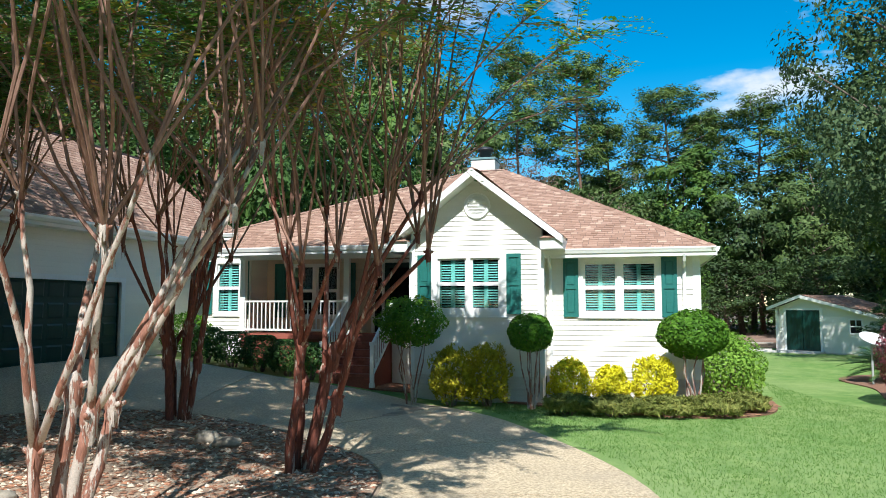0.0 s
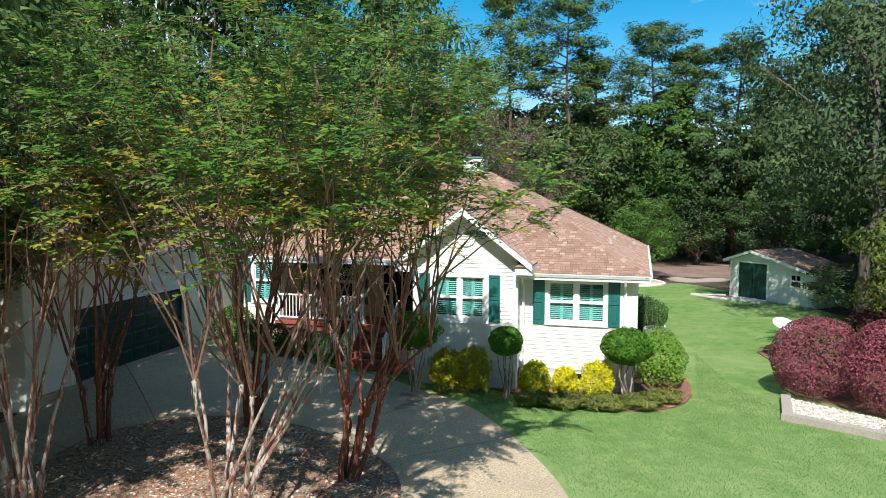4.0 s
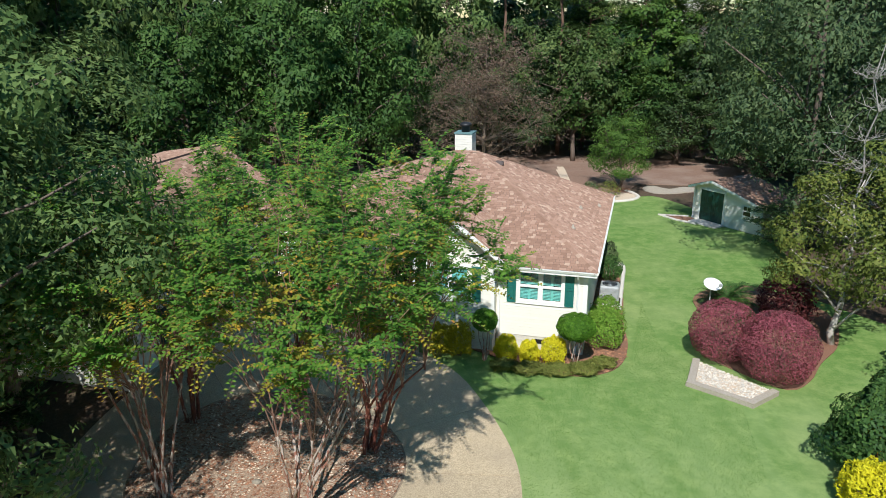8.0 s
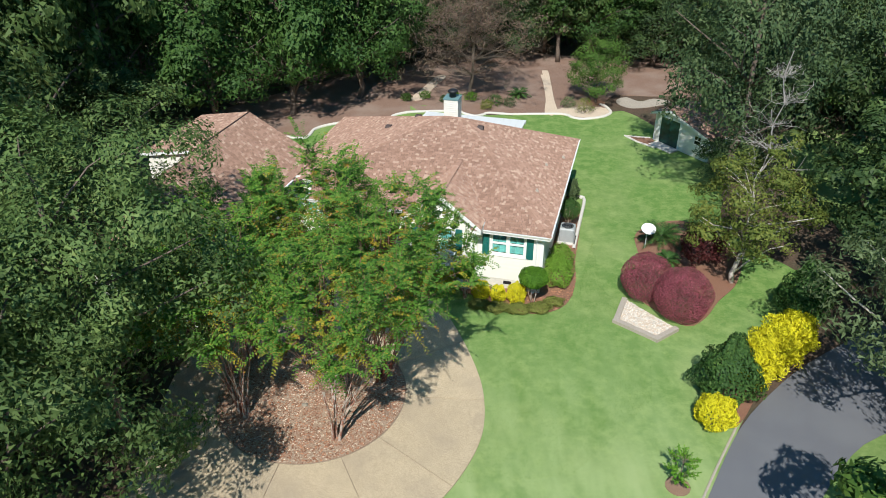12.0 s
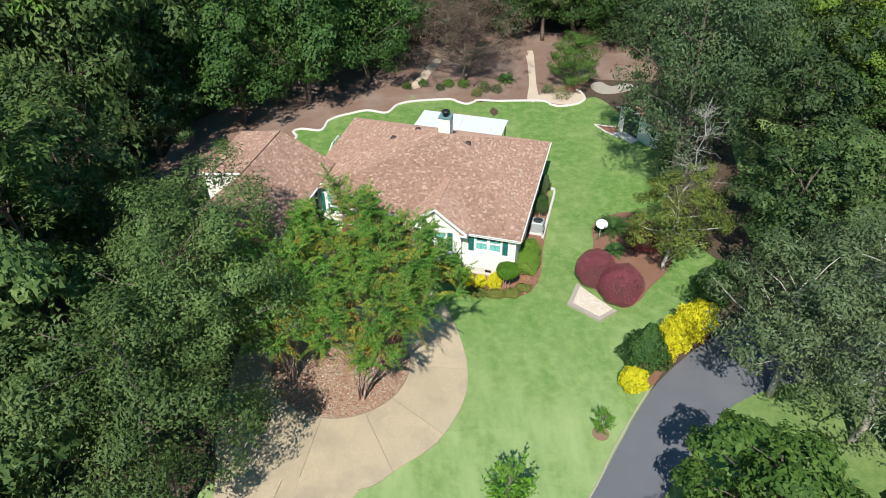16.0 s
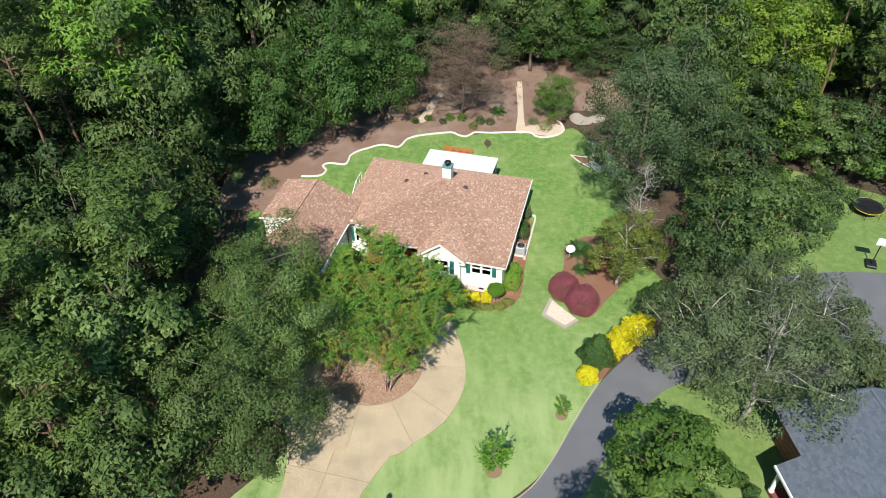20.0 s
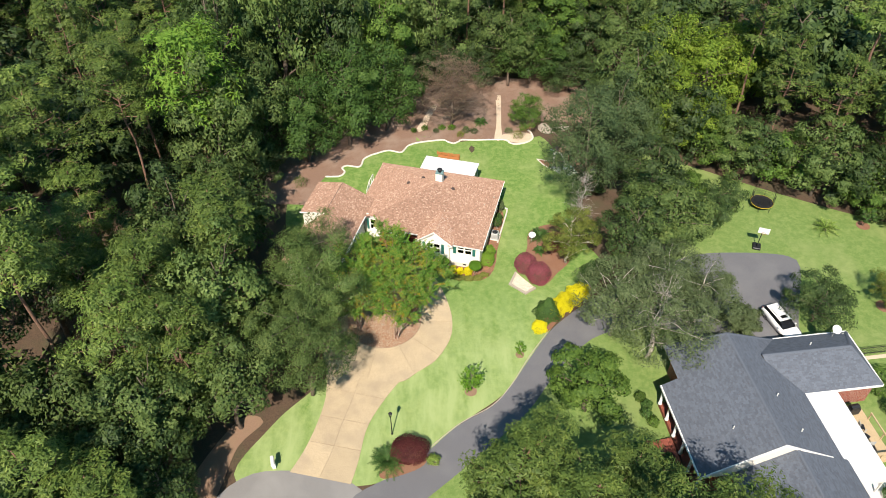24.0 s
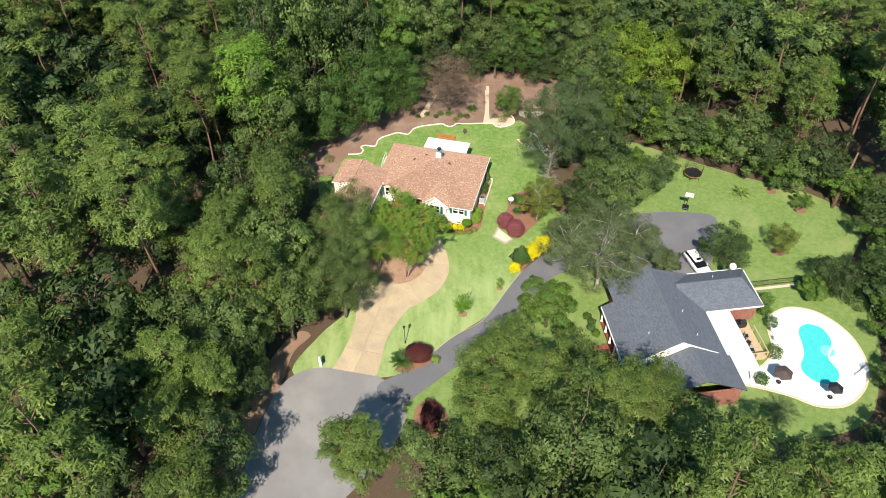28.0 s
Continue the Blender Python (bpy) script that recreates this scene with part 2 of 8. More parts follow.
M["wood"] = surface("orange_stained_wood", (0.52, 0.22, 0.075), (0.36, 0.135, 0.045), 0.6, 12.0, 1.2, 0.2, 0.004, stretch=(1, 8, 8))
M["pale_wood"] = surface("weathered_pine", (0.6, 0.46, 0.28), (0.45, 0.33, 0.19), 0.75, 12.0, 1.0, 0.2, 0.004)
M["rock"] = surface("field_rock", (0.4, 0.35, 0.27), (0.2, 0.17, 0.13), 0.9, 9.0, 2.0, 0.7, 0.03)
M["pebble"] = surface("pale_pebble", (0.7, 0.59, 0.45), (0.43, 0.33, 0.23), 0.85, 20.0, 1.5, 0.3, 0.01, island=0.35)
M["white_pebble"] = surface("white_pebble", (0.76, 0.71, 0.63), (0.5, 0.44, 0.36), 0.85, 20.0, 1.5, 0.3, 0.01, island=0.25)
M["dead_wood"] = surface("grey_dead_wood", (0.46, 0.42, 0.37), (0.28, 0.25, 0.22), 0.9, 12.0, 1.5, 0.4, 0.01, stretch=(3, 3, 0.6))
M["chip"] = surface("bark_chip", (0.44, 0.22, 0.12), (0.2, 0.085, 0.048), 0.95, 20.0, 1.5, 0.3, 0.01, island=0.45)
M["bark"] = surface("grey_brown_bark", (0.24, 0.185, 0.14), (0.09, 0.065, 0.05), 0.95, 9.0, 0.9, 0.9, 0.03, stretch=(3, 3, 0.6))
M["pine_bark"] = surface("pine_bark", (0.3, 0.18, 0.12), (0.12, 0.065, 0.045), 0.95, 8.0, 0.9, 0.9, 0.04, stretch=(2.5, 2.5, 0.7))
M["pale_bark"] = surface("pale_dead_wood", (0.62, 0.57, 0.5), (0.4, 0.35, 0.3), 0.9, 12.0, 1.5, 0.4, 0.01, stretch=(3, 3, 0.6))


def peeling_bark(name, under, dark, pale, share):
    """Smooth bark with long flaking patches of a second tone."""
    m, ns, ls, bs = nodes_of(name)
    flake, streak, fine = noise_of(ns, ls, 5.0, 4.0, 0.65, (2.6, 2.6, 0.55)), noise_of(ns, ls, 14.0, 5.0, 0.7, (3, 3, 0.35)), noise_of(ns, ls, 60.0, 4.0, 0.7)
    col = blend(ns, ls, ramp_out(ns, ls, streak, 0.35, 0.65), dark, under)
    mask = ramp_out(ns, ls, flake, share, share + 0.05)
    col = blend(ns, ls, mask, col, blend(ns, ls, ramp_out(ns, ls, fine, 0.3, 0.7), tuple(c * 0.7 for c in pale), pale))
    ls.new(col, bs.inputs["Base Color"])
    bs.inputs["Roughness"].default_value = 0.78
    bp = ns.new("ShaderNodeBump")
    bp.inputs["Strength"].default_value, bp.inputs["Distance"].default_value = 0.8, 0.012
    ls.new(blend(ns, ls, 0.5, mask, streak), bp.inputs["Height"])
    ls.new(bp.outputs["Normal"], bs.inputs["Normal"])
    return m


M["myrtle_bark"] = peeling_bark("peeling_cinnamon_bark", (0.26, 0.078, 0.043), (0.09, 0.027, 0.019), (0.46, 0.36, 0.28), 0.58)
M["pale_myrtle_bark"] = peeling_bark("pale_peeling_bark", (0.36, 0.16, 0.1), (0.17, 0.07, 0.045), (0.55, 0.46, 0.38), 0.47)
M["pale_twig"] = surface("brown_twig", (0.34, 0.2, 0.14), (0.17, 0.08, 0.055), 0.8, 8.0, 1.5, 0.2, 0.004, stretch=(3, 3, 0.5))
M["pool_water"] = surface("pool_plaster", (0.2, 0.75, 0.74), (0.15, 0.66, 0.66), 0.6, 5.0, 0.7, 0.05, 0.01)

LEAF = {
    "oak": leafy("oak_leaves", [(0.0, (0.04, 0.075, 0.02)), (0.5, (0.1, 0.158, 0.042)), (0.85, (0.175, 0.24, 0.07)), (1.0, (0.26, 0.285, 0.09))], through_light=0.22),
    "dark": leafy("dark_evergreen_leaves", [(0.0, (0.018, 0.04, 0.012)), (0.55, (0.048, 0.086, 0.023)), (1.0, (0.115, 0.165, 0.042))], gloss=0.3, through_light=0.2),
    "grey_oak": leafy("grey_green_oak_leaves", [(0.0, (0.027, 0.054, 0.022)), (0.5, (0.074, 0.118, 0.045)), (0.85, (0.135, 0.182, 0.07)), (1.0, (0.2, 0.235, 0.095))], through_light=0.18),
    "gum": leafy("bright_green_leaves", [(0.0, (0.034, 0.078, 0.014)), (0.5, (0.085, 0.16, 0.027)), (1.0, (0.17, 0.26, 0.046))], through_light=0.24),
    "bright": leafy("yellow_green_leaves_in_sun", [(0.0, (0.07, 0.13, 0.018)), (0.5, (0.16, 0.25, 0.03)), (0.9, (0.28, 0.36, 0.05)), (1.0, (0.38, 0.34, 0.06))], through_light=0.32),
    "forest": leafy("forest_green_leaves", [(0.0, (0.024, 0.06, 0.014)), (0.5, (0.062, 0.13, 0.027)), (1.0, (0.13, 0.215, 0.048))], through_light=0.22),
    "lime": leafy("lime_pine_needles", [(0.0, (0.1, 0.205, 0.026)), (0.6, (0.185, 0.335, 0.045)), (1.0, (0.28, 0.42, 0.07))], through_light=0.3),
    "light_shrub": leafy("light_green_shrub_leaves", [(0.0, (0.1, 0.19, 0.025)), (0.6, (0.22, 0.38, 0.045)), (1.0, (0.36, 0.5, 0.09))], through_light=0.3, tree_vary=0.08),
    "olive": leafy("olive_grey_leaves", [(0.0, (0.058, 0.085, 0.034)), (0.5, (0.12, 0.165, 0.068)), (1.0, (0.24, 0.295, 0.135))]),
    "pine": leafy("pine_needles", [(0.0, (0.045, 0.08, 0.018)), (0.6, (0.112, 0.172, 0.036)), (0.95, (0.23, 0.285, 0.068)), (1.0, (0.3, 0.19, 0.08))], 0.5, through_light=0.22),
    "brown": leafy("brown_autumn_needles", [(0.0, (0.13, 0.08, 0.058)), (0.6, (0.21, 0.145, 0.105)), (1.0, (0.19, 0.19, 0.09))]),
    "myrtle": leafy("myrtle_leaves", [(0.0, (0.03, 0.095, 0.016)), (0.4, (0.1, 0.23, 0.03)), (0.7, (0.2, 0.34, 0.052)), (0.84, (0.38, 0.33, 0.05)), (1.0, (0.48, 0.17, 0.04))], 0.42, patch=0.9, through_light=0.36),
    "myrtle_gold": leafy("turning_myrtle_leaves", [(0.0, (0.09, 0.16, 0.02)), (0.45, (0.26, 0.26, 0.03)), (0.75, (0.45, 0.32, 0.035)), (1.0, (0.5, 0.17, 0.04))], 0.45, patch=0.9, through_light=0.28),
    "yellow": leafy("golden_shrub_leaves", [(0.0, (0.4, 0.36, 0.01)), (0.5, (0.74, 0.67, 0.015)), (1.0, (0.88, 0.83, 0.06))], tree_vary=0.08),
    # darker copy of the golden leaves, with tree shade put into the colour
    "shaded_yellow": leafy("yellow_green_leaves", [(0.0, (0.12, 0.15, 0.01)), (0.5, (0.4, 0.36, 0.015)), (1.0, (0.65, 0.56, 0.03))], tree_vary=0.08),
    "topiary": leafy("clipped_shrub_leaves", [(0.0, (0.039, 0.104, 0.010)), (0.6, (0.111, 0.247, 0.019)), (1.0, (0.260, 0.429, 0.039))], tree_vary=0.1),
    "deep": leafy("deep_green_hedge_leaves", [(0.0, (0.021, 0.052, 0.014)), (0.6, (0.070, 0.149, 0.035)), (1.0, (0.175, 0.263, 0.052))], tree_vary=0.1),
    "plum": leafy("plum_shrub_leaves", [(0.0, (0.05, 0.075, 0.028)), (0.25, (0.16, 0.07, 0.065)), (0.6, (0.32, 0.075, 0.1)), (1.0, (0.5, 0.17, 0.21))], tree_vary=0.06, patch=0.8),
    "wine": leafy("wine_red_shrub_leaves", [(0.0, (0.045, 0.014, 0.014)), (0.6, (0.12, 0.03, 0.03)), (1.0, (0.2, 0.06, 0.048))], tree_vary=0.06),
    "juniper": leafy("juniper_sprays", [(0.0, (0.1, 0.125, 0.03)), (0.5, (0.215, 0.245, 0.055)), (1.0, (0.39, 0.36, 0.1))], tree_vary=0.06),
    "variegated": leafy("variegated_leaves", [(0.0, (0.078, 0.143, 0.026)), (0.5, (0.195, 0.312, 0.052)), (1.0, (0.520, 0.546, 0.208))], tree_vary=0.08),
    "lawn": leafy("grass_blades", [(0.0, (0.105, 0.2, 0.04)), (0.6, (0.15, 0.265, 0.058)), (1.0, (0.21, 0.32, 0.088))], tree_vary=0.0, patch=1.2),
    "gold_tree": leafy("turning_leaves", [(0.0, (0.07, 0.1, 0.02)), (0.5, (0.15, 0.19, 0.035)), (0.9, (0.26, 0.27, 0.055)), (1.0, (0.36, 0.24, 0.05))]),
}


def glassy(name, gloss=0.09):
    """Thin clear pane: see-through with a fresnel-driven shine."""
    m, ns, ls, bs = nodes_of(name)
    ns.remove(bs)
    clear, shine, mx, fr = ns.new("ShaderNodeBsdfTransparent"), ns.new("ShaderNodeBsdfGlossy"), ns.new("ShaderNodeMixShader"), ns.new("ShaderNodeFresnel")
    clear.inputs["Color"].default_value = (0.9, 0.95, 0.94, 1)
    shine.inputs["Roughness"].default_value = 0.02
    fr.inputs["IOR"].default_value = 1.5
    ls.new(fr.outputs[0], mx.inputs[0])
    ls.new(clear.outputs[0], mx.inputs[1])
    ls.new(shine.outputs[0], mx.inputs[2])
    ls.new(mx.outputs[0], ns["Material Output"].inputs["Surface"])
    return m


M["glass"] = glassy("window_glass")
# near-black: the shade of unlit insides put into the colour of panes and sheets
M["unlit_inside"] = surface("dark_room_glass", (0.012, 0.013, 0.014), (0.006, 0.006, 0.007), 0.06, 3.0, 1.0, 0.0)


def lawn_material(name, dry):
    """Mown grass: blade grain, tufts, yellowed patches and faint mower lanes."""
    m, ns, ls, bs = nodes_of(name)
    fine, tuft = noise_of(ns, ls, 30.0, 8.0, 0.85), noise_of(ns, ls, 2.4, 7.0, 0.85)
    mid, broad = noise_of(ns, ls, 1.3, 7.0, 0.8), noise_of(ns, ls, 0.15, 4.0, 0.6)
    lane = noise_of(ns, ls, 0.45, 3.0, 0.6, (1.5, 0.4, 1.0))
    col = blend(ns, ls, ramp_out(ns, ls, fine, 0.3, 0.7), (0.065, 0.145, 0.028), (0.21, 0.335, 0.085))
    col = blend(ns, ls, ramp_out(ns, ls, tuft, 0.38, 0.66, 0.6), col, (0.1, 0.2, 0.042))
    col = blend(ns, ls, ramp_out(ns, ls, mid, 0.44, 0.62, 0.6), col, (0.3, 0.385, 0.125))
    col = blend(ns, ls, ramp_out(ns, ls, lane, 0.45, 0.7, 0.3), col, (0.11, 0.225, 0.045))
    col = blend(ns, ls, ramp_out(ns, ls, broad, 0.48, 0.7, 0.5), col, (0.33, 0.38, 0.15))
    if dry:
        # the open lawn towards the street is thinner and drier than the watered grass by the house
        co, xyz = ns.new("ShaderNodeTexCoord"), ns.new("ShaderNodeSeparateXYZ")
        ls.new(co.outputs["Object"], xyz.inputs[0])
        worn = ns.new("ShaderNodeMath")
        worn.operation = "MULTIPLY"
        ls.new(ramp_out(ns, ls, xyz.outputs["Y"], 16.0, 4.0, 1.0), worn.inputs[0])
        ls.new(ramp_out(ns, ls, lane, 0.25, 0.65, 0.85), worn.inputs[1])
        col = blend(ns, ls, worn.outputs[0], col, (0.36, 0.44, 0.185))
    else:
        # older turf, thin and dull
        col = blend(ns, ls, 0.3, col, (0.17, 0.2, 0.075))
    ls.new(col, bs.inputs["Base Color"])
    bs.inputs["Roughness"].default_value = 0.9
    bs.inputs["Specular IOR Level"].default_value = 0.15
    bp = ns.new("ShaderNodeBump")
    bp.inputs["Strength"].default_value, bp.inputs["Distance"].default_value = 0.8, 0.04
    ls.new(blend(ns, ls, 0.5, fine, tuft), bp.inputs["Height"])
    ls.new(bp.outputs["Normal"], bs.inputs["Normal"])
    return m


M["lawn"] = lawn_material("mown_lawn", True)
M["deep_lawn"] = lawn_material("deep_green_lawn", False)


# ---- building helpers ----
class Geo:
    """Collects corners and faces of one mesh."""

    def __init__(self):
        self.v, self.f = [], []

    def add(self, vs, fs):
        o = len(self.v)
        self.v += [tuple(p) for p in vs]
        self.f += [tuple(i + o for i in f) for f in fs]
        return self

    def box(self, x0, x1, y0, y1, z0, z1):
        return self.add([(x, y, z) for z in (z0, z1) for x, y in ((x0, y0), (x1, y0), (x1, y1), (x0, y1))],
                        [(3, 2, 1, 0), (4, 5, 6, 7), (0, 1, 5, 4), (1, 2, 6, 5), (2, 3, 7, 6), (3, 0, 4, 7)])

    def soft_box(self, x0, x1, y0, y1, z0, z1, c=0.02):
        """A box whose upright and top edges are cut back by c."""
        rings = [(0, z0), (0, z1 - c), (c, z1)]
        n0 = len(self.v)
        for d, z in rings:
            for x, y in ((x0 + c, y0 + d), (x1 - c, y0 + d), (x1 - d, y0 + c), (x1 - d, y1 - c), (x1 - c, y1 - d), (x0 + c, y1 - d), (x0 + d, y1 - c), (x0 + d, y0 + c)):
                self.v.append((x, y, z))
        for k in range(2):
            for i in range(8):
                j = (i + 1) % 8
                self.f.append((n0 + 8 * k + i, n0 + 8 * k + j, n0 + 8 * k + 8 + j, n0 + 8 * k + 8 + i))
        self.f += [tuple(n0 + i for i in range(7, -1, -1)), tuple(n0 + 16 + i for i in range(8))]
        return self

    def prism(self, pts, way):
        """A flat polygon pushed along a way."""
        n, w = len(pts), Vector(way)
        vs = [Vector(p) for p in pts] + [Vector(p) + w for p in pts]
        return self.add(vs, [tuple(range(n - 1, -1, -1)), tuple(range(n, 2 * n))] + [(i, (i + 1) % n, n + (i + 1) % n, n + i) for i in range(n)])

    def tube(self, pts, radii, n=8, caps=True):
        pts = [Vector(p) for p in pts]
        o, m = len(self.v), len(pts)
        side = None
        for i, p in enumerate(pts):
            d = (pts[min(i + 1, m - 1)] - pts[max(i - 1, 0)]).normalized()
            if side is None:
                side = d.orthogonal().normalized()
            else:
                side = (side - d * side.dot(d)).normalized()
            up = d.cross(side)
            rad = radii[i] if hasattr(radii, "__len__") else radii
            self.v += [tuple(p + (side * math.cos(2 * math.pi * k / n) + up * math.sin(2 * math.pi * k / n)) * rad) for k in range(n)]
        for i in range(m - 1):
            for k in range(n):
                a, b = o + i * n + k, o + i * n + (k + 1) % n
                self.f.append((a, b, b + n, a + n))
        if caps:
            self.f += [tuple(o + k for k in range(n - 1, -1, -1)), tuple(o + (m - 1) * n + k for k in range(n))]
        return self

    def lathe(self, profile, n=16, at=(0, 0, 0)):
        """Radius and height pairs turned round the z axis."""
        o, m = len(self.v), len(profile)
        for rad, z in profile:
            self.v += [(at[0] + rad * math.cos(2 * math.pi * k / n), at[1] + rad * math.sin(2 * math.pi * k / n), at[2] + z) for k in range(n)]
        for i in range(m - 1):
            for k in range(n):
                a, b = o + i * n + k, o + i * n + (k + 1) % n
                self.f.append((a, b, b + n, a + n))
        self.f += [tuple(o + k for k in range(n - 1, -1, -1)), tuple(o + (m - 1) * n + k for k in range(n))]
        return self

    def mesh(self, name, material, smooth=False):
        me = bpy.data.meshes.new(name)
        me.from_pydata(self.v, [], self.f)
        me.materials.append(material)
        if smooth:
            me.polygons.foreach_set("use_smooth", [True] * len(me.polygons))
        me.update()
        return me


def part(name, geo, material, parent, label="", smooth=False, at=None):
    """One mesh object under a thing or under a part."""
    me = geo if isinstance(geo, bpy.types.Mesh) else geo.mesh(name, material, smooth)
    ob = new(name, me)
    ob.parent = parent
    if at is not None:
        ob.matrix_basis = at
    return tagged(ob, label)


def thing(name, m, label, category, group="", kind=""):
    ob = new(name)
    ob.matrix_basis = m
    return tagged(ob, label, category, group, kind)


def solid(name, geo, material, label, category="", kind="", at=None, smooth=False, group=""):
    ob = new(name, geo if isinstance(geo, bpy.types.Mesh) else geo.mesh(name, material, smooth))
    if at is not None:
        ob.matrix_basis = at
    return tagged(ob, label, category, group, kind)


# the house's own axes: a to the right along its front, b towards the back
HOUSE = Vector((5.84, 15.54, 0))
HOUSE_TURN = -15.66
HR, HU = Vector((0.963, -0.27, 0)), Vector((0.27, 0.963, 0))


def hw(a, b, z=0.0):
    return HOUSE + HR * a + HU * b + Vector((0, 0, z))


def ease(x):
    x = min(1.0, max(0.0, x))
    return x * x * (3 - 2 * x)


def ground_z(x, y):
    """The ground: level, but rising towards the garage."""
    d = Vector((x, y, 0)) - HOUSE
    a, b = d.dot(HR), d.dot(HU)
    rise = 0.92 * min(1.0, max(0.0, (-a - 6.5) / 7.5)) * ease((b + 12.0) / 8.5)
    far = math.hypot(x, y)
    return rise * (1 - ease((far - 45) / 25)) + 0.05 * noise.noise((x * 0.12, y * 0.12, 3.1)) * ease((far - 30) / 30)


def smooth_line(pts, step=0.5, closed=False):
    """A curve through the points, cut into even steps."""
    P = [Vector((p[0], p[1], 0)) for p in pts]
    n, out = len(P), []
    for i in range(n if closed else n - 1):
        if closed:
            p0, p1, p2, p3 = P[i - 1], P[i], P[(i + 1) % n], P[(i + 2) % n]
        else:
            p0, p1, p2, p3 = P[max(i - 1, 0)], P[i], P[i + 1], P[min(i + 2, n - 1)]
        k = max(1, round((p2 - p1).length / step))
        for j in range(k):
            t = j / k
            out.append(0.5 * ((2 * p1) + (p2 - p0) * t + (2 * p0 - 5 * p1 + 4 * p2 - p3) * t * t + (3 * p1 - p0 - 3 * p2 + p3) * t ** 3))
    if not closed:
        out.append(P[-1])
    return [(p.x, p.y) for p in out]


def drape(name, outline, material, lift, label, category="", kind="structure", grid=1.5, skirt=0.12, parent=None):
    """A thin layer with the given outline that follows the ground."""
    bm = bmesh.new()
    vs = [bm.verts.new((x, y, 0)) for x, y in outline]
    es = [bm.edges.new((vs[i], vs[(i + 1) % len(vs)])) for i in range(len(vs))]
    bmesh.ops.triangle_fill(bm, use_beauty=True, use_dissolve=False, edges=es, normal=(0, 0, 1))
    xs, ys = [p[0] for p in outline], [p[1] for p in outline]
    for lo, hi, no in ((min(xs), max(xs), (1, 0, 0)), (min(ys), max(ys), (0, 1, 0))):
        k = math.floor(lo / grid) + 1
        while k * grid < hi:
            bmesh.ops.bisect_plane(bm, geom=bm.verts[:] + bm.edges[:] + bm.faces[:], plane_co=Vector(no) * (k * grid + 0.013), plane_no=no)
            k += 1
    bmesh.ops.recalc_face_normals(bm, faces=bm.faces)
    if bm.faces and sum(f.normal.z for f in bm.faces) < 0:
        bmesh.ops.reverse_faces(bm, faces=bm.faces)
    rim = [e for e in bm.edges if e.is_boundary]
    for v in bm.verts:
        v.co.z = ground_z(v.co.x, v.co.y) + lift
    low = bmesh.ops.extrude_edge_only(bm, edges=rim)
    for g in low["geom"]:
        if isinstance(g, bmesh.types.BMVert):
            g.co.z -= skirt + lift
    bmesh.ops.recalc_face_normals(bm, faces=bm.faces)
    me = bpy.data.meshes.new(name)
    bm.to_mesh(me)
    bm.free()
    me.materials.append(material)
    ob = new(name, me)
    ob.parent = parent
    return tagged(ob, label, category, "", kind)


def curb(name, line, width, height, material, label, closed=False, parent=None):
    """A low rounded edging along a line on the ground."""
    g, n = Geo(), len(line)
    prof = ((-0.5, -0.1), (-0.5, 0.6), (-0.3, 1.0), (0.3, 1.0), (0.5, 0.6), (0.5, -0.1))
    for i, (x, y) in enumerate(line):
        x0, y0 = line[(i - 1) % n if closed else max(i - 1, 0)]
        x1, y1 = line[(i + 1) % n if closed else min(i + 1, n - 1)]
        d = Vector((x1 - x0, y1 - y0, 0)).normalized()
        s = Vector((-d.y, d.x, 0))
        for q, h in prof:
            p = Vector((x, y, 0)) + s * q * width
            g.v.append((p.x, p.y, ground_z(x, y) + h * height))
    m = len(prof)
    for i in range(n if closed else n - 1):
        for k in range(m - 1):
            a, b = i * m + k, ((i + 1) % n) * m + k
            g.f.append((a, a + 1, b + 1, b))
    ob = new(name, g.mesh(name, material))
    ob.parent = parent
    return tagged(ob, label, "", "", "structure")


# ---- foliage ----
def leaf_mesh(name, pos, nrm, size, aspect, material, fold=0.18, along=None, corners=4):
    """Many small leaves: places, facing, lengths; along: the way that each leaf points; corners: 4 folded, 3 plain."""
    n = len(pos)
    rng = np.random.default_rng(n)
    nrm = nrm / (np.linalg.norm(nrm, axis=1, keepdims=True) + 1e-9)
    t = rng.normal(size=(n, 3)) if along is None else along
    t = t - nrm * np.sum(t * nrm, axis=1, keepdims=True)
    t /= np.linalg.norm(t, axis=1, keepdims=True) + 1e-9
    s = np.cross(nrm, t)
    L = size[:, None]
    W = L * aspect
    c = corners
    v = np.empty((n, c, 3))
    if c == 4:
        v[:, 0] = pos - t * L * 0.5
        v[:, 1] = pos + s * W * 0.5 + nrm * L * fold * 0.5 - t * L * 0.06
        v[:, 2] = pos + t * L * 0.5
        v[:, 3] = pos - s * W * 0.5 + nrm * L * fold * 0.5 - t * L * 0.06
    else:
        v[:, 0] = pos - t * L * 0.4 - s * W * 0.5
        v[:, 1] = pos - t * L * 0.25 + s * W * 0.55
        v[:, 2] = pos + t * L * 0.6
    me = bpy.data.meshes.new(name)
    me.vertices.add(c * n)
    me.vertices.foreach_set("co", v.reshape(-1))
    me.loops.add(c * n)
    me.loops.foreach_set("vertex_index", np.arange(c * n, dtype=np.int32))
    me.polygons.add(n)
    me.polygons.foreach_set("loop_start", np.arange(n, dtype=np.int32) * c)
    me.materials.append(material)
    me.update(calc_edges=True)
    return me


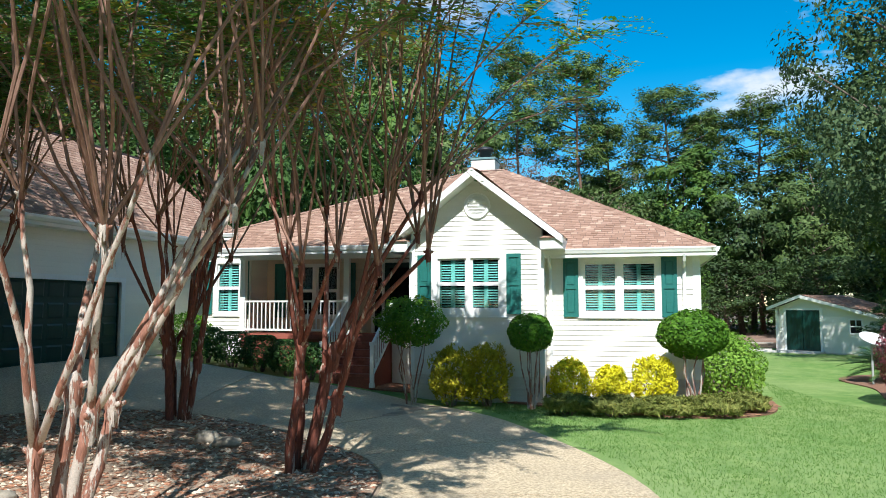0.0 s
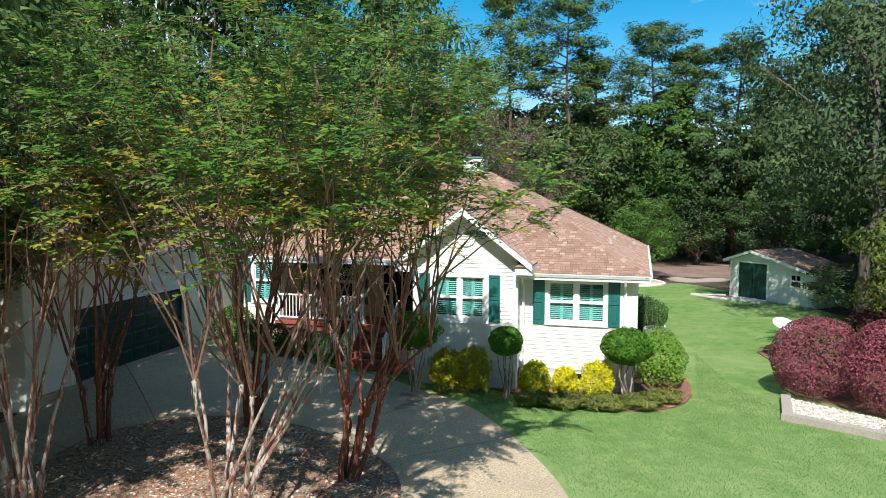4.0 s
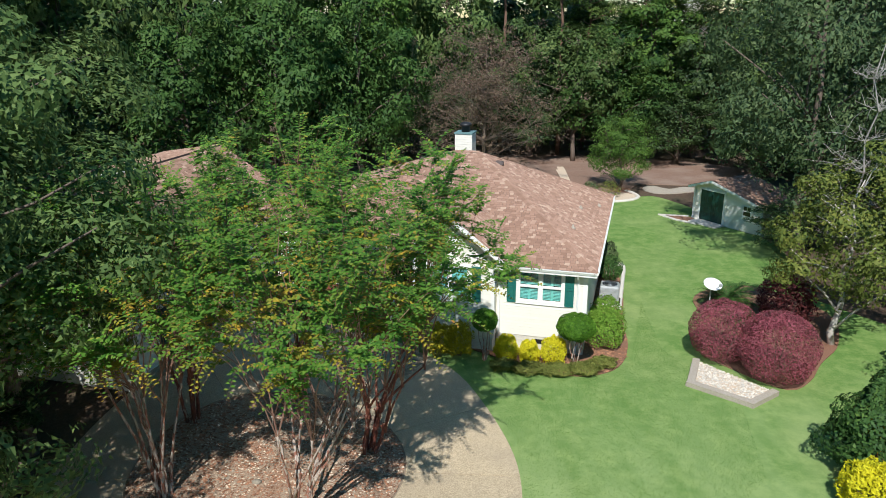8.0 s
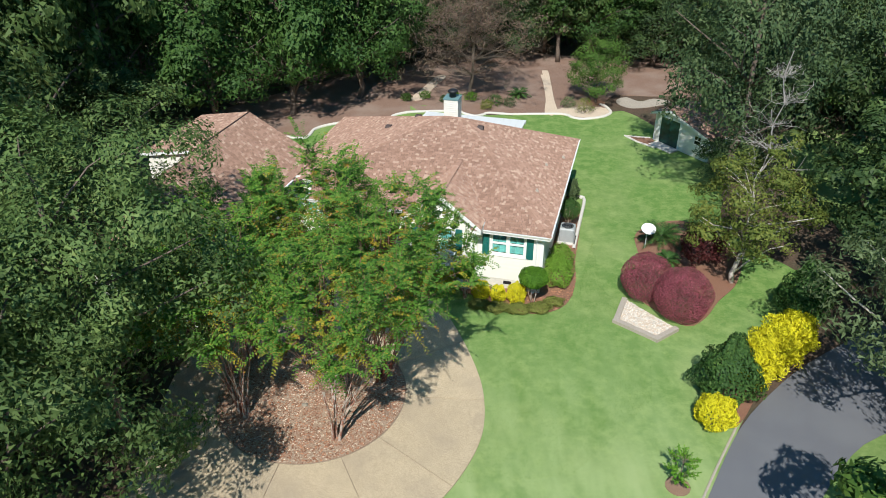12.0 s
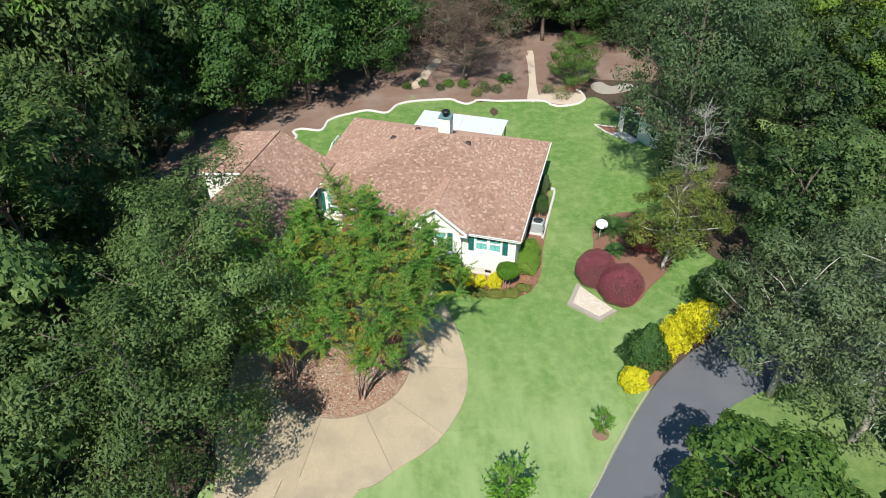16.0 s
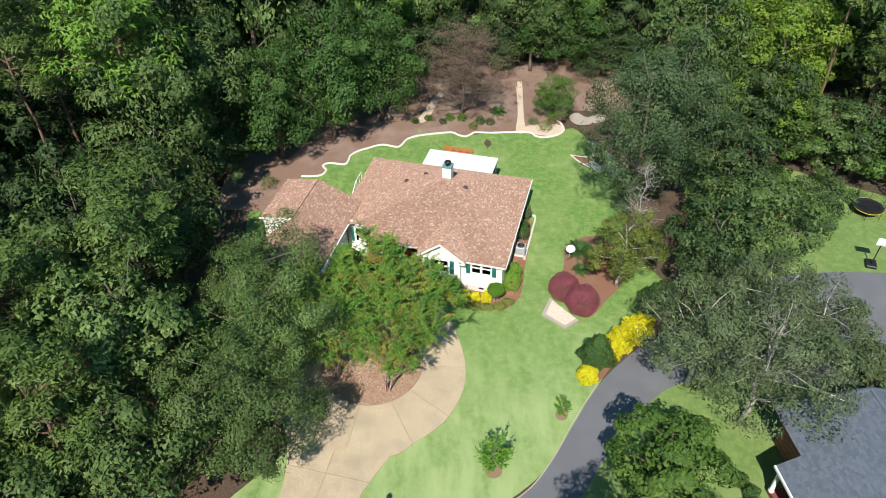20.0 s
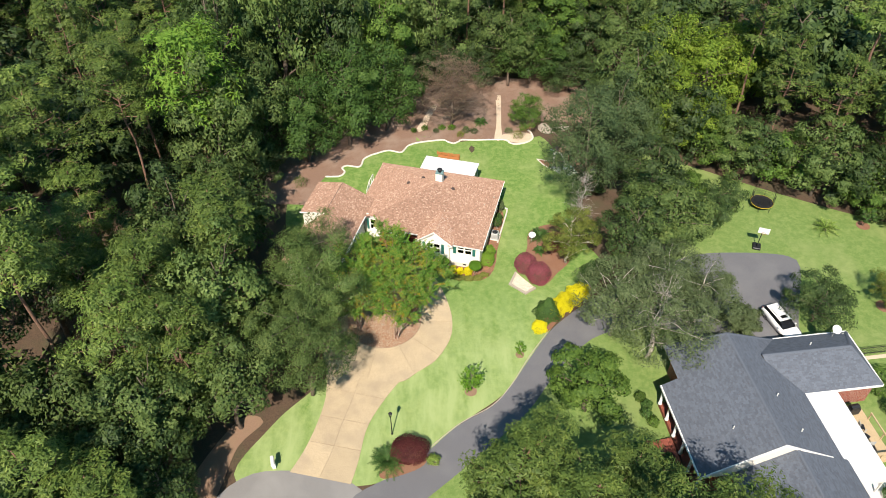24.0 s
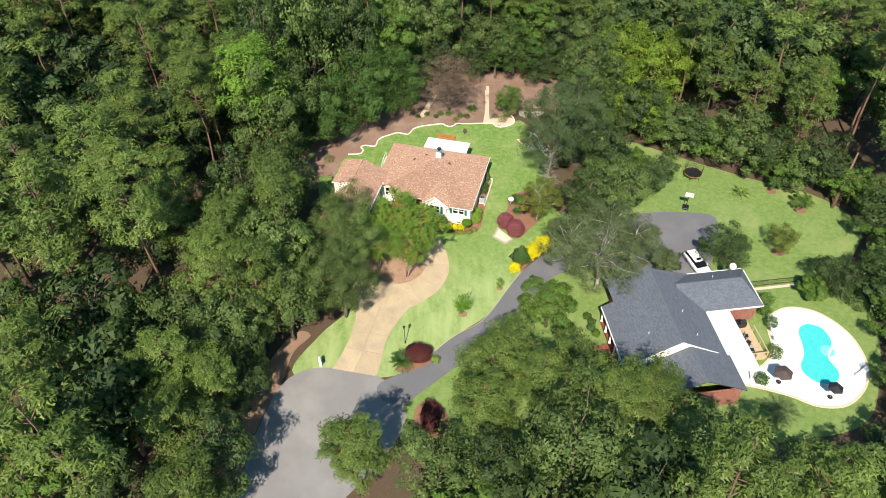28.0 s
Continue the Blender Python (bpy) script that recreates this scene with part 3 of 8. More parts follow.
def clumps(rng, cen, rad, per, flat=0.75, up=0.55, shell=0.4):
    """Leaf places and facings in tufts round the given centres."""
    n = len(cen) * per
    d = rng.normal(size=(n, 3))
    d /= np.linalg.norm(d, axis=1, keepdims=True)
    c = np.repeat(cen, per, axis=0)
    q = np.repeat(rad, per)[:, None] * (rng.random((n, 1)) ** shell)
    pos = c + d * q * np.array([1, 1, flat])
    nrm = d * 0.6 + np.array([0, 0, up]) + rng.normal(size=(n, 3)) * 0.45
    return pos, nrm


def branch(g, p0, p1, r0, r1, rng, sag=0.0, wob=0.08, seg=5, n=6):
    p0, p1 = np.array(p0, float), np.array(p1, float)
    L = np.linalg.norm(p1 - p0)
    pts = []
    for i in range(seg + 1):
        t = i / seg
        p = p0 + (p1 - p0) * t + rng.normal(size=3) * wob * L * 0.35 * (0 < i < seg)
        p[2] += sag * L * 4 * t * (1 - t)
        pts.append(p)
    g.tube(pts, [r0 + (r1 - r0) * i / seg for i in range(seg + 1)], n)
    return pts


def unit(v):
    return v / (np.linalg.norm(v, axis=1, keepdims=True) + 1e-9)


def tufts(rng, cen, way, rad, per, flat=0.72, lean=0.7, up=0.3, shell=0.35):
    """Leaf places and facings in tight tufts, fullest on the side that looks along way."""
    n = len(cen) * per
    w = np.repeat(way, per, axis=0)
    d = unit(rng.normal(size=(n, 3)) + w * lean)
    q = np.repeat(rad, per)[:, None] * (rng.random((n, 1)) ** shell)
    pos = np.repeat(cen, per, axis=0) + d * q * np.array([1, 1, flat])
    return pos, d * 0.9 + w * 0.5 + np.array([0, 0, up]) + rng.normal(size=(n, 3)) * 0.36


def broadleaf(seed, height, radius, base, n_clump, per, leaf, aspect, material, bark, trunk_r=0.22, limbs=15, corners=3, lobe=1.0):
    """A spreading tree: tapered trunk, limbs, and a crown of rounded boughs, each a heap of leaf tufts, with gaps between. Returns trunk and crown meshes."""
    rng = np.random.default_rng(seed)
    mid, half = (height + base) / 2, (height - base) / 2
    each = 4
    n_lobe = max(9, n_clump // each)
    ph = rng.random(3) * 6.28
    cen, way, rad = [], [], []
    for i in range(n_lobe):
        z = 0.97 - 1.72 * (i + 0.5) / n_lobe
        az = i * 2.4 + rng.normal() * 0.35
        w = math.sqrt(1 - z * z)
        q = rng.uniform(0.55, 0.84) * (1 + 0.12 * math.sin(2 * az + ph[0]) + 0.08 * math.sin(5 * z + ph[1]))
        mid_lobe = np.array([math.cos(az) * w * radius * q, math.sin(az) * w * radius * q, mid + z * half * q * 0.98])
        out = np.array([math.cos(az) * w, math.sin(az) * w, z * 0.8 + 0.25])
        r = radius * rng.uniform(0.24, 0.37) * lobe
        for k in range(each):
            d = rng.normal(size=3) + out * 1.0
            d /= np.linalg.norm(d)
            cen.append(mid_lobe + d * r * rng.uniform(0.55, 0.85) * np.array([1.1, 1.1, 0.8]))
            way.append(d)
            rad.append(r * rng.uniform(0.5, 0.78))
    cen, way, rad = np.array(cen), np.array(way), np.array(rad)
    g = Geo()
    top = (rng.normal() * 0.3, rng.normal() * 0.3, height * 0.82)
    pts = branch(g, (0, 0, -0.3), top, trunk_r * 1.15, trunk_r * 0.16, rng, wob=0.05, seg=8, n=6)
    for i in range(0, len(cen), max(1, len(cen) // limbs)):
        c = cen[i]
        t = min(0.92, max(base * 0.6 / height, (c[2] - 0.35 * math.hypot(c[0], c[1])) / height))
        k = min(7, int(t / 0.85 * 8)) if t < 0.85 else 7
        branch(g, pts[k], c, trunk_r * (0.5 - 0.35 * t), 0.02, rng, sag=0.05, wob=0.1, seg=3, n=4)
    pos, nrm = tufts(rng, cen, way, rad, int(per * 1.15))
    # leaves deep in the crown, behind the boughs
    n_in = int(n_clump * per * 0.32)
    d = unit(rng.normal(size=(n_in, 3)))
    deep = d * np.array([radius, radius, half]) * rng.uniform(0.3, 0.8, (n_in, 1)) + np.array([0, 0, mid])
    pos, nrm = np.concatenate([pos, deep]), np.concatenate([nrm, d + rng.normal(size=(n_in, 3)) * 0.5 + np.array([0, 0, 0.3])])
    pos[:, 2] = np.maximum(pos[:, 2], 0.06)
    size = leaf * 0.88 * (0.6 + 0.8 * rng.random(len(pos)))
    return g.mesh("trunk", bark, True), leaf_mesh("crown", pos, nrm, size, aspect, material, corners=corners)


def pine(seed, height, crown, radius, n_br, per, leaf, material, bark, trunk_r=0.2):
    """A tall pine: bare trunk, rising limbs above, flat-bottomed tufts of needles along their outer halves."""
    rng = np.random.default_rng(seed)
    g = Geo()
    lean = rng.normal(size=2) * 0.35
    pts = branch(g, (0, 0, -0.3), (lean[0], lean[1], height), trunk_r, 0.05, rng, wob=0.015, seg=9, n=7)
    cen, way, rad = [], [], []
    for i in range(n_br):
        t = (i + rng.random()) / n_br
        z = crown + (height - crown) * t * 0.96
        k = z / height * 9
        p = pts[min(8, int(k))] + (pts[min(9, int(k) + 1)] - pts[min(8, int(k))]) * (k - int(k))
        reach = radius * (0.35 + 0.75 * math.sin(math.pi * min(1.0, 0.15 + 0.82 * t))) * (0.5 + 0.65 * rng.random())
        az = i * 2.4 + rng.normal() * 0.8
        run = np.array([math.cos(az), math.sin(az), 0.12 + 0.45 * t])
        side = np.array([-math.sin(az), math.cos(az), 0.0])
        branch(g, p, p + run * reach, 0.06 + 0.03 * (1 - t), 0.02, rng, sag=-0.04, wob=0.1, seg=3, n=4)
        for q, s in ((1.0, rng.normal() * 0.1), (0.84, rng.uniform(0.12, 0.35)), (0.82, -rng.uniform(0.12, 0.35)), (0.6, rng.normal() * 0.2), (0.45, rng.normal() * 0.3)):
            cen.append(p + run * reach * q * rng.uniform(0.93, 1.05) + side * reach * s * rng.uniform(0.6, 1.3) + np.array([0, 0, rng.uniform(-0.3, 0.6)]))
            way.append((run * 0.6 + side * s + np.array([0, 0, 0.8])) / 1.1)
            rad.append(rng.uniform(0.55, 1.05) * radius / 3.3)
    cen, way, rad = np.array(cen), np.array(way), np.array(rad)
    each = max(12, int(per * 0.34))
    pos, nrm = tufts(rng, cen, way, rad, each, flat=0.72, lean=0.55, up=0.5, shell=0.45)
    out = pos - np.repeat(cen, each, axis=0) + np.array([0, 0, 0.3]) + rng.normal(size=pos.shape) * 0.2
    size = leaf * (0.7 + 0.6 * rng.random(len(pos)))
    return g.mesh("trunk", bark, True), leaf_mesh("crown", pos, nrm, size, 0.36, material, 0.1, along=out, corners=3)


def tree_of(meshes, label, category="tree", name="tree", group=""):
    """A tree as one thing with its trunk and crown; built off to the side, then set out as copies."""
    ob = thing(name, Matrix.Identity(4), label, category, group)
    part("trunk", meshes[0], None, ob)
    part("crown", meshes[1], None, ob)
    return ob


def set_at(x, y, turn=0.0, size=1.0, tall=1.0, dz=0.0):
    return Matrix.Translation((x, y, ground_z(x, y) + dz)) @ Matrix.Rotation(turn, 4, "Z") @ Matrix.Diagonal((size, size, size * tall, 1))


# ---- ground, lawns, drives, roads ----
def ground_sheet():
    g = Geo()
    ticks = [-4000, -1500, -600, -300, -180, -120] + [-90 + 2.5 * i for i in range(77)] + [120, 180, 300, 600, 1500, 4000]
    n = len(ticks)
    for y in ticks:
        for x in ticks:
            g.v.append((x, y, ground_z(x, y) - 0.04))
    for j in range(n - 1):
        for i in range(n - 1):
            a = j * n + i
            g.f.append((a, a + 1, a + 1 + n, a + n))
    return solid("ground", g, M["litter"], "brown woodland floor of fallen leaves and needles", "ground", "structure", smooth=True)


ground_sheet()
drape("lawn", smooth_line([(-17, -9.5), (-14.5, -3.5), (-10, 2), (-9, 8), (-10, 14), (-16, 20), (-17.4, 29), (-13.9, 32.6), (-11.3, 36.2), (-8.8, 38), (-5, 40), (-2.6, 41.7), (1.5, 42.5), (3.9, 41.5), (7, 42.4), (10.6, 42.5),
                           (13.3, 41.2), (15.8, 43), (18, 38), (19.5, 30), (17.5, 23), (20, 17), (16.5, 12.2), (12.6, 7), (8, 0), (2.5, -4.4), (-1.8, -8.6), (-6.5, -10.2)], 1.0, True),
      M["lawn"], 0.0, "green mown lawn round the white house", "lawn")
drape("lawn", smooth_line([(24, 22), (27, 38), (33, 36.5), (38.9, 32.9), (43.7, 29.8), (50.6, 25.8), (59.5, 21), (63, 14), (58, 6), (57.5, -3), (54, -12), (49, -18.5), (38, -20.5),
                           (24, -22.5), (12, -24), (4, -24.5), (-2.5, -21), (-4.2, -17), (-4.0, -13.4), (-1.2, -11.0), (4, -6.0), (9.5, -2.3), (15.6, 5.6), (20, 9), (24, 14)], 1.5, True),
      M["deep_lawn"], 0.0, "green mown lawn round the brick house", "lawn", grid=3)

# driveway: a loop of concrete slabs round a mulched island, with a stem down to the road
ISLE, ISLE_R = (-4.7, 9.1), 3.95
LOOP = smooth_line([(-10.3, 2.6), (-10.7, 6), (-10.8, 10), (-9.9, 13.4), (-8.9, 17), (-8.2, 19.2), (-5.5, 18.6), (-3.3, 17.95), (-1.9, 17.7), (-0.4, 16.6), (0.9, 14.9), (1.75, 12.6),
                    (2.35, 10.2), (2.5, 8.4), (2.3, 6.6), (1.6, 4.9), (0.5, 3.3), (-1.1, 2.1), (-3.0, 0.85), (-6.6, 1.4)], 0.4, True)
STEM_L = smooth_line([(-10.3, 2.6), (-10.0, -0.4), (-10.4, -3.2), (-11.3, -6.3), (-12.4, -8.7)], 0.4)
STEM_R = smooth_line([(-3.0, 0.85), (-4.5, -1.5), (-5.8, -4.3), (-6.4, -7.8), (-6.9, -10.0)], 0.4)


def ray_out(ang, line):
    """Where a ray from the island's middle leaves a closed line."""
    cx, cy = ISLE
    dx, dy = math.cos(ang), math.sin(ang)
    best = 0
    for i in range(len(line)):
        (x0, y0), (x1, y1) = line[i], line[(i + 1) % len(line)]
        ex, ey = x1 - x0, y1 - y0
        det = dx * -ey + dy * ex
        if abs(det) < 1e-9:
            continue
        t = ((x0 - cx) * -ey + (y0 - cy) * ex) / det
        s = (dx * (y0 - cy) - dy * (x0 - cx)) / det
        if 0 <= s <= 1 and t > best:
            best = t
    return best


def driveway():
    base = drape("driveway", LOOP, M["joint"], 0.02, "tan washed-concrete driveway looping round a planted island", "driveway")
    drape("driveway_bed", STEM_L + STEM_R[::-1], M["joint"], 0.018, "", kind="", parent=base)
    cuts = [-172, -136, -100, -66, -41, -4, 28, 58, 90, 122, 152, 188]
    for lo, hi in zip(cuts, cuts[1:]):
        a0, a1 = radians(lo), radians(hi)
        k = max(3, int((hi - lo) / 4))
        outer, inner = [], []
        for i in range(k + 1):
            a = a0 + (a1 - a0) * i / k
            far = ray_out(a, LOOP)
            gap = 0.014 if i == 0 else (-0.014 if i == k else 0)
            px, py = -math.sin(a) * gap, math.cos(a) * gap
            outer.append((ISLE[0] + math.cos(a) * far + px, ISLE[1] + math.sin(a) * far + py))
            inner.append((ISLE[0] + math.cos(a) * ISLE_R + px, ISLE[1] + math.sin(a) * ISLE_R + py))
        drape("slab", outer + inner[::-1], M["concrete"], 0.045, "", kind="", parent=base, skirt=0.03)
    nl, nr = len(STEM_L), len(STEM_R)
    marks = [0.0, 0.22, 0.47, 0.72, 1.0]
    for lo, hi in zip(marks, marks[1:]):
        L = STEM_L[int(lo * (nl - 1)):int(hi * (nl - 1)) + 1]
        R = STEM_R[int(lo * (nr - 1)):int(hi * (nr - 1)) + 1]
        gap = 0.045
        L = [(L[0][0], L[0][1] - gap)] + L[1:]
        R = [(R[0][0], R[0][1] - gap)] + R[1:]
        mid_l = [(p[0] * 0.52 + q[0] * 0.48, p[1] * 0.52 + q[1] * 0.48) for p, q in zip(L, [R[min(len(R) - 1, round(i * (len(R) - 1) / max(1, len(L) - 1)))] for i in range(len(L))])]
        mid_r = [(x + 0.04, y) for x, y in mid_l]
        drape("slab", L + mid_l[::-1], M["concrete"], 0.044, "", kind="", parent=base, skirt=0.03)
        drape("slab", mid_r + R[::-1], M["concrete"], 0.044, "", kind="", parent=base, skirt=0.03)
    return base


driveway()
isle = [(ISLE[0] + math.cos(a) * ISLE_R * 0.985, ISLE[1] + math.sin(a) * ISLE_R * 0.985) for a in [i * math.pi / 30 for i in range(60)]]
drape("island_bed", isle, M["gravelly"], 0.055, "round island bed of bark mulch and pale pebbles", "mulch bed", grid=0.8)

# asphalt: turning circle at the end of the street, and the neighbour's drive
drape("road", smooth_line([(-12.4, -8.55), (-15.7, -8.8), (-18.3, -10.8), (-19.7, -14.7), (-20.8, -19.8), (-21, -26), (-22, -40), (-14, -40), (-13.2, -30), (-9, -25), (-5, -20),
                           (-3.2, -16), (-4.6, -12.2), (-6.8, -9.9), (-9.5, -8.9)], 1.0, True), M["old_asphalt"], 0.012, "worn grey asphalt turning circle", "road", grid=4)
drape("neighbour_drive", smooth_line([(-6.8, -11.5), (-1.8, -8.4), (2.5, -4.4), (6, -2.2), (8, 0.1), (10.2, 3.5), (12.5, 6.8), (14.6, 8.9), (17, 10.8), (21, 13.2), (26, 16), (31, 18.2),
                                      (37.2, 18.4), (41.7, 17.7), (42.4, 15.8), (40.5, 11), (38.9, 7), (38.5, 4.5), (32, 4.2), (27, 6.5), (22, 7.5), (17.9, 6.4), (15.6, 4.8), (13.2, 2.2), (11.6, 0.2),
                                      (9.3, -2.9), (5, -7), (-1.0, -12.1), (-4.4, -14.5)], 1.0, True), M["asphalt"], 0.02, "dark grey asphalt drive and parking court", "road", grid=3)
curb("drive_edging", smooth_line([(-1.8, -8.3), (2.5, -4.3), (6, -2.1), (8, 0.2), (10.1, 3.6), (12.4, 6.9)], 0.5), 0.09, 0.03, M["weathered"], "weathered concrete edge along the asphalt")

# beds
FRONT_BED = smooth_line([(-1.9, 18.2), (-0.3, 18.3), (1.5, 17.0), (2.9, 15.9), (4.2, 15.0), (5.6, 14.7), (6.9, 15.4), (7.7, 17.2), (8.1, 19.6), (8.9, 23.0), (9.3, 26.5), (8.0, 26.8), (5.5, 17.5), (2, 18.5), (-1.4, 20)], 0.4, True)
drape("front_bed", FRONT_BED, M["straw"], 0.04, "red-brown pine straw bed along the front of the house", "mulch bed", grid=1.0)
PURPLE_BED = smooth_line([(10.4, 16.9), (11.2, 15.0), (12.4, 13.6), (13.5, 14.2), (14.6, 15.6), (16.2, 17.4), (17.3, 20.5), (15.6, 23.8), (13.4, 23.6), (12.0, 22.3), (11.6, 19.8)], 0.5, True)
drape("shrub_bed", PURPLE_BED, M["straw"], 0.035, "pine straw bed under the plum shrubs", "mulch bed", grid=2)
drape("hedge_bed", smooth_line([(12.2, 6.9), (12.0, 8.0), (13.2, 9.9), (15.4, 11.7), (17.4, 13.6), (18.3, 13.3), (16.4, 11.2), (14.3, 9.2), (12.9, 7.4)], 0.5, True), M["straw"], 0.03,
      "narrow mulch strip under the golden hedge", "mulch bed", grid=2)

# back border: bare ground, pale curbing, paths
BACK_LINE = [(-13.3, 33.2), (-11.6, 33.2), (-11.0, 33.7), (-10.9, 34.3), (-11.3, 35.0), (-10.7, 35.5), (-9.1, 35.2), (-8.7, 36.0), (-8.6, 36.8), (-7.9, 37.6), (-6.8, 38.2), (-5.3, 38.8), (-3.7, 38.3), (-3.1, 39.0),
             (-2.6, 39.9), (-0.8, 40.8), (2.1, 41.7), (2.7, 41.4), (3.6, 41.1), (4.4, 41.7), (4.9, 42.1), (8.2, 42.3), (10.9, 42.2), (11.4, 41.5), (12.3, 41.1), (13.8, 41.5), (14.6, 42.2), (14.8, 42.9), (14.6, 44.1), (14.3, 44.5)]
back = smooth_line(BACK_LINE, 0.35)
drape("back_bed", back[::2] + [(16, 47), (24, 46), (28, 52), (22, 57), (10, 60), (0, 56), (-8, 50), (-16, 42), (-21, 36), (-21, 28), (-15.2, 27.5), (-14.2, 31.5)], M["dirt"], 0.015, "bare earth and pine straw behind the lawn", "bare ground", grid=3)
curb("lawn_edging", back, 0.24, 0.12, M["pale_concrete"], "pale winding concrete lawn edging")
drape("path", smooth_line([(9.4, 42.4), (9.9, 46), (10.2, 50), (10.4, 54), (11.1, 54), (10.9, 50), (10.6, 46), (10.4, 42.4)], 0.5, True), M["sand"], 0.035, "straight pale sandy path between beds", "path", grid=3)
drape("path", smooth_line([(-1.6, 43.6), (-0.6, 46.5), (0.6, 50), (1.4, 50), (0.3, 46.5), (-0.6, 43.6)], 0.5, True), M["sand"], 0.035, "narrow pale sandy path into the trees", "path", grid=3)
drape("sand_patch", smooth_line([(9.8, 42.6), (11.5, 41.8), (13.2, 41.4), (14.6, 42.0), (14.9, 43.2), (13.5, 44.0), (11, 43.7)], 0.5, True), M["sand"], 0.03, "pale sand at the end of the border", "sand", grid=3)
drape("gravel_patch", smooth_line([(15.8, 44.8), (16.6, 43.7), (18.4, 43.9), (20.4, 45.0), (19.2, 45.9), (17.8, 45.2), (16.9, 46.3), (16.0, 45.8)], 0.5, True), M["weathered"], 0.022, "worn pale gravel behind the shed", "gravel", grid=3)
drape("verge", smooth_line([(-17.5, -6), (-15.6, -3.4), (-17.8, -3), (-21, -9), (-24, -19), (-25, -30), (-21.5, -30), (-20.9, -20), (-19.8, -14.6), (-18.4, -10.6)], 0.8, True), M["dry_straw"], 0.008,
      "pine straw verge beside the turning circle", "mulch bed", grid=3)


# ---- white house ----
def roof_plane(geo_tabs, deck, poly, tab=0.19, course=0.135, thick=0.009, seed=1):
    """Shingle tabs over one flat roof face, given as corners in order with the eave first. The deck takes the flat board under them."""
    P = [Vector(p) for p in poly]
    ex = (P[1] - P[0]).normalized()
    nz = ex.cross(P[2] - P[1]).normalized()
    ey = nz.cross(ex)
    flat = [((p - P[0]).dot(ex), (p - P[0]).dot(ey)) for p in P]
    deck.append(Geo().prism([p - nz * 0.002 for p in P], -nz * 0.09))
    rng = random.Random(seed)
    top = max(q[1] for q in flat)
    t, row = 0.0, 0
    while t < top - 0.02:
        h = t + course * 0.5
        xs = []
        for i in range(len(flat)):
            (x0, y0), (x1, y1) = flat[i], flat[(i + 1) % len(flat)]
            if (y0 <= h) != (y1 <= h):
                xs.append(x0 + (x1 - x0) * (h - y0) / (y1 - y0))
        xs.sort()
        for lo, hi in zip(xs[::2], xs[1::2]):
            x = lo - rng.random() * tab
            while x < hi:
                step = tab * rng.uniform(0.6, 1.4)
                x0, x1 = max(lo, x + 0.004), min(hi, x + step - 0.004)
                if x1 - x0 > 0.03:
                    lift = thick + rng.random() * 0.006
                    y0, y1 = t - rng.random() * 0.012, min(top, t + course + 0.01)
                    o = len(geo_tabs.v)
                    for xx, yy, zz in ((x0, y0, 0), (x1, y0, 0), (x0, y0, lift), (x1, y0, lift), (x0, y1, 0.003), (x1, y1, 0.003)):
                        geo_tabs.v.append(tuple(P[0] + ex * xx + ey * yy + nz * zz))
                    geo_tabs.f += [(o, o + 1, o + 3, o + 2), (o + 2, o + 3, o + 5, o + 4)]
                x += step
        t += course
        row += 1


def roof_boards(faces, parent, label):
    """The flat boards under the shingles, one part a face."""
    roof = part("roof", faces[0], M["flashing"], parent, label)
    for face in faces[1:]:
        part("roof_face", face, M["flashing"], roof)
    return roof


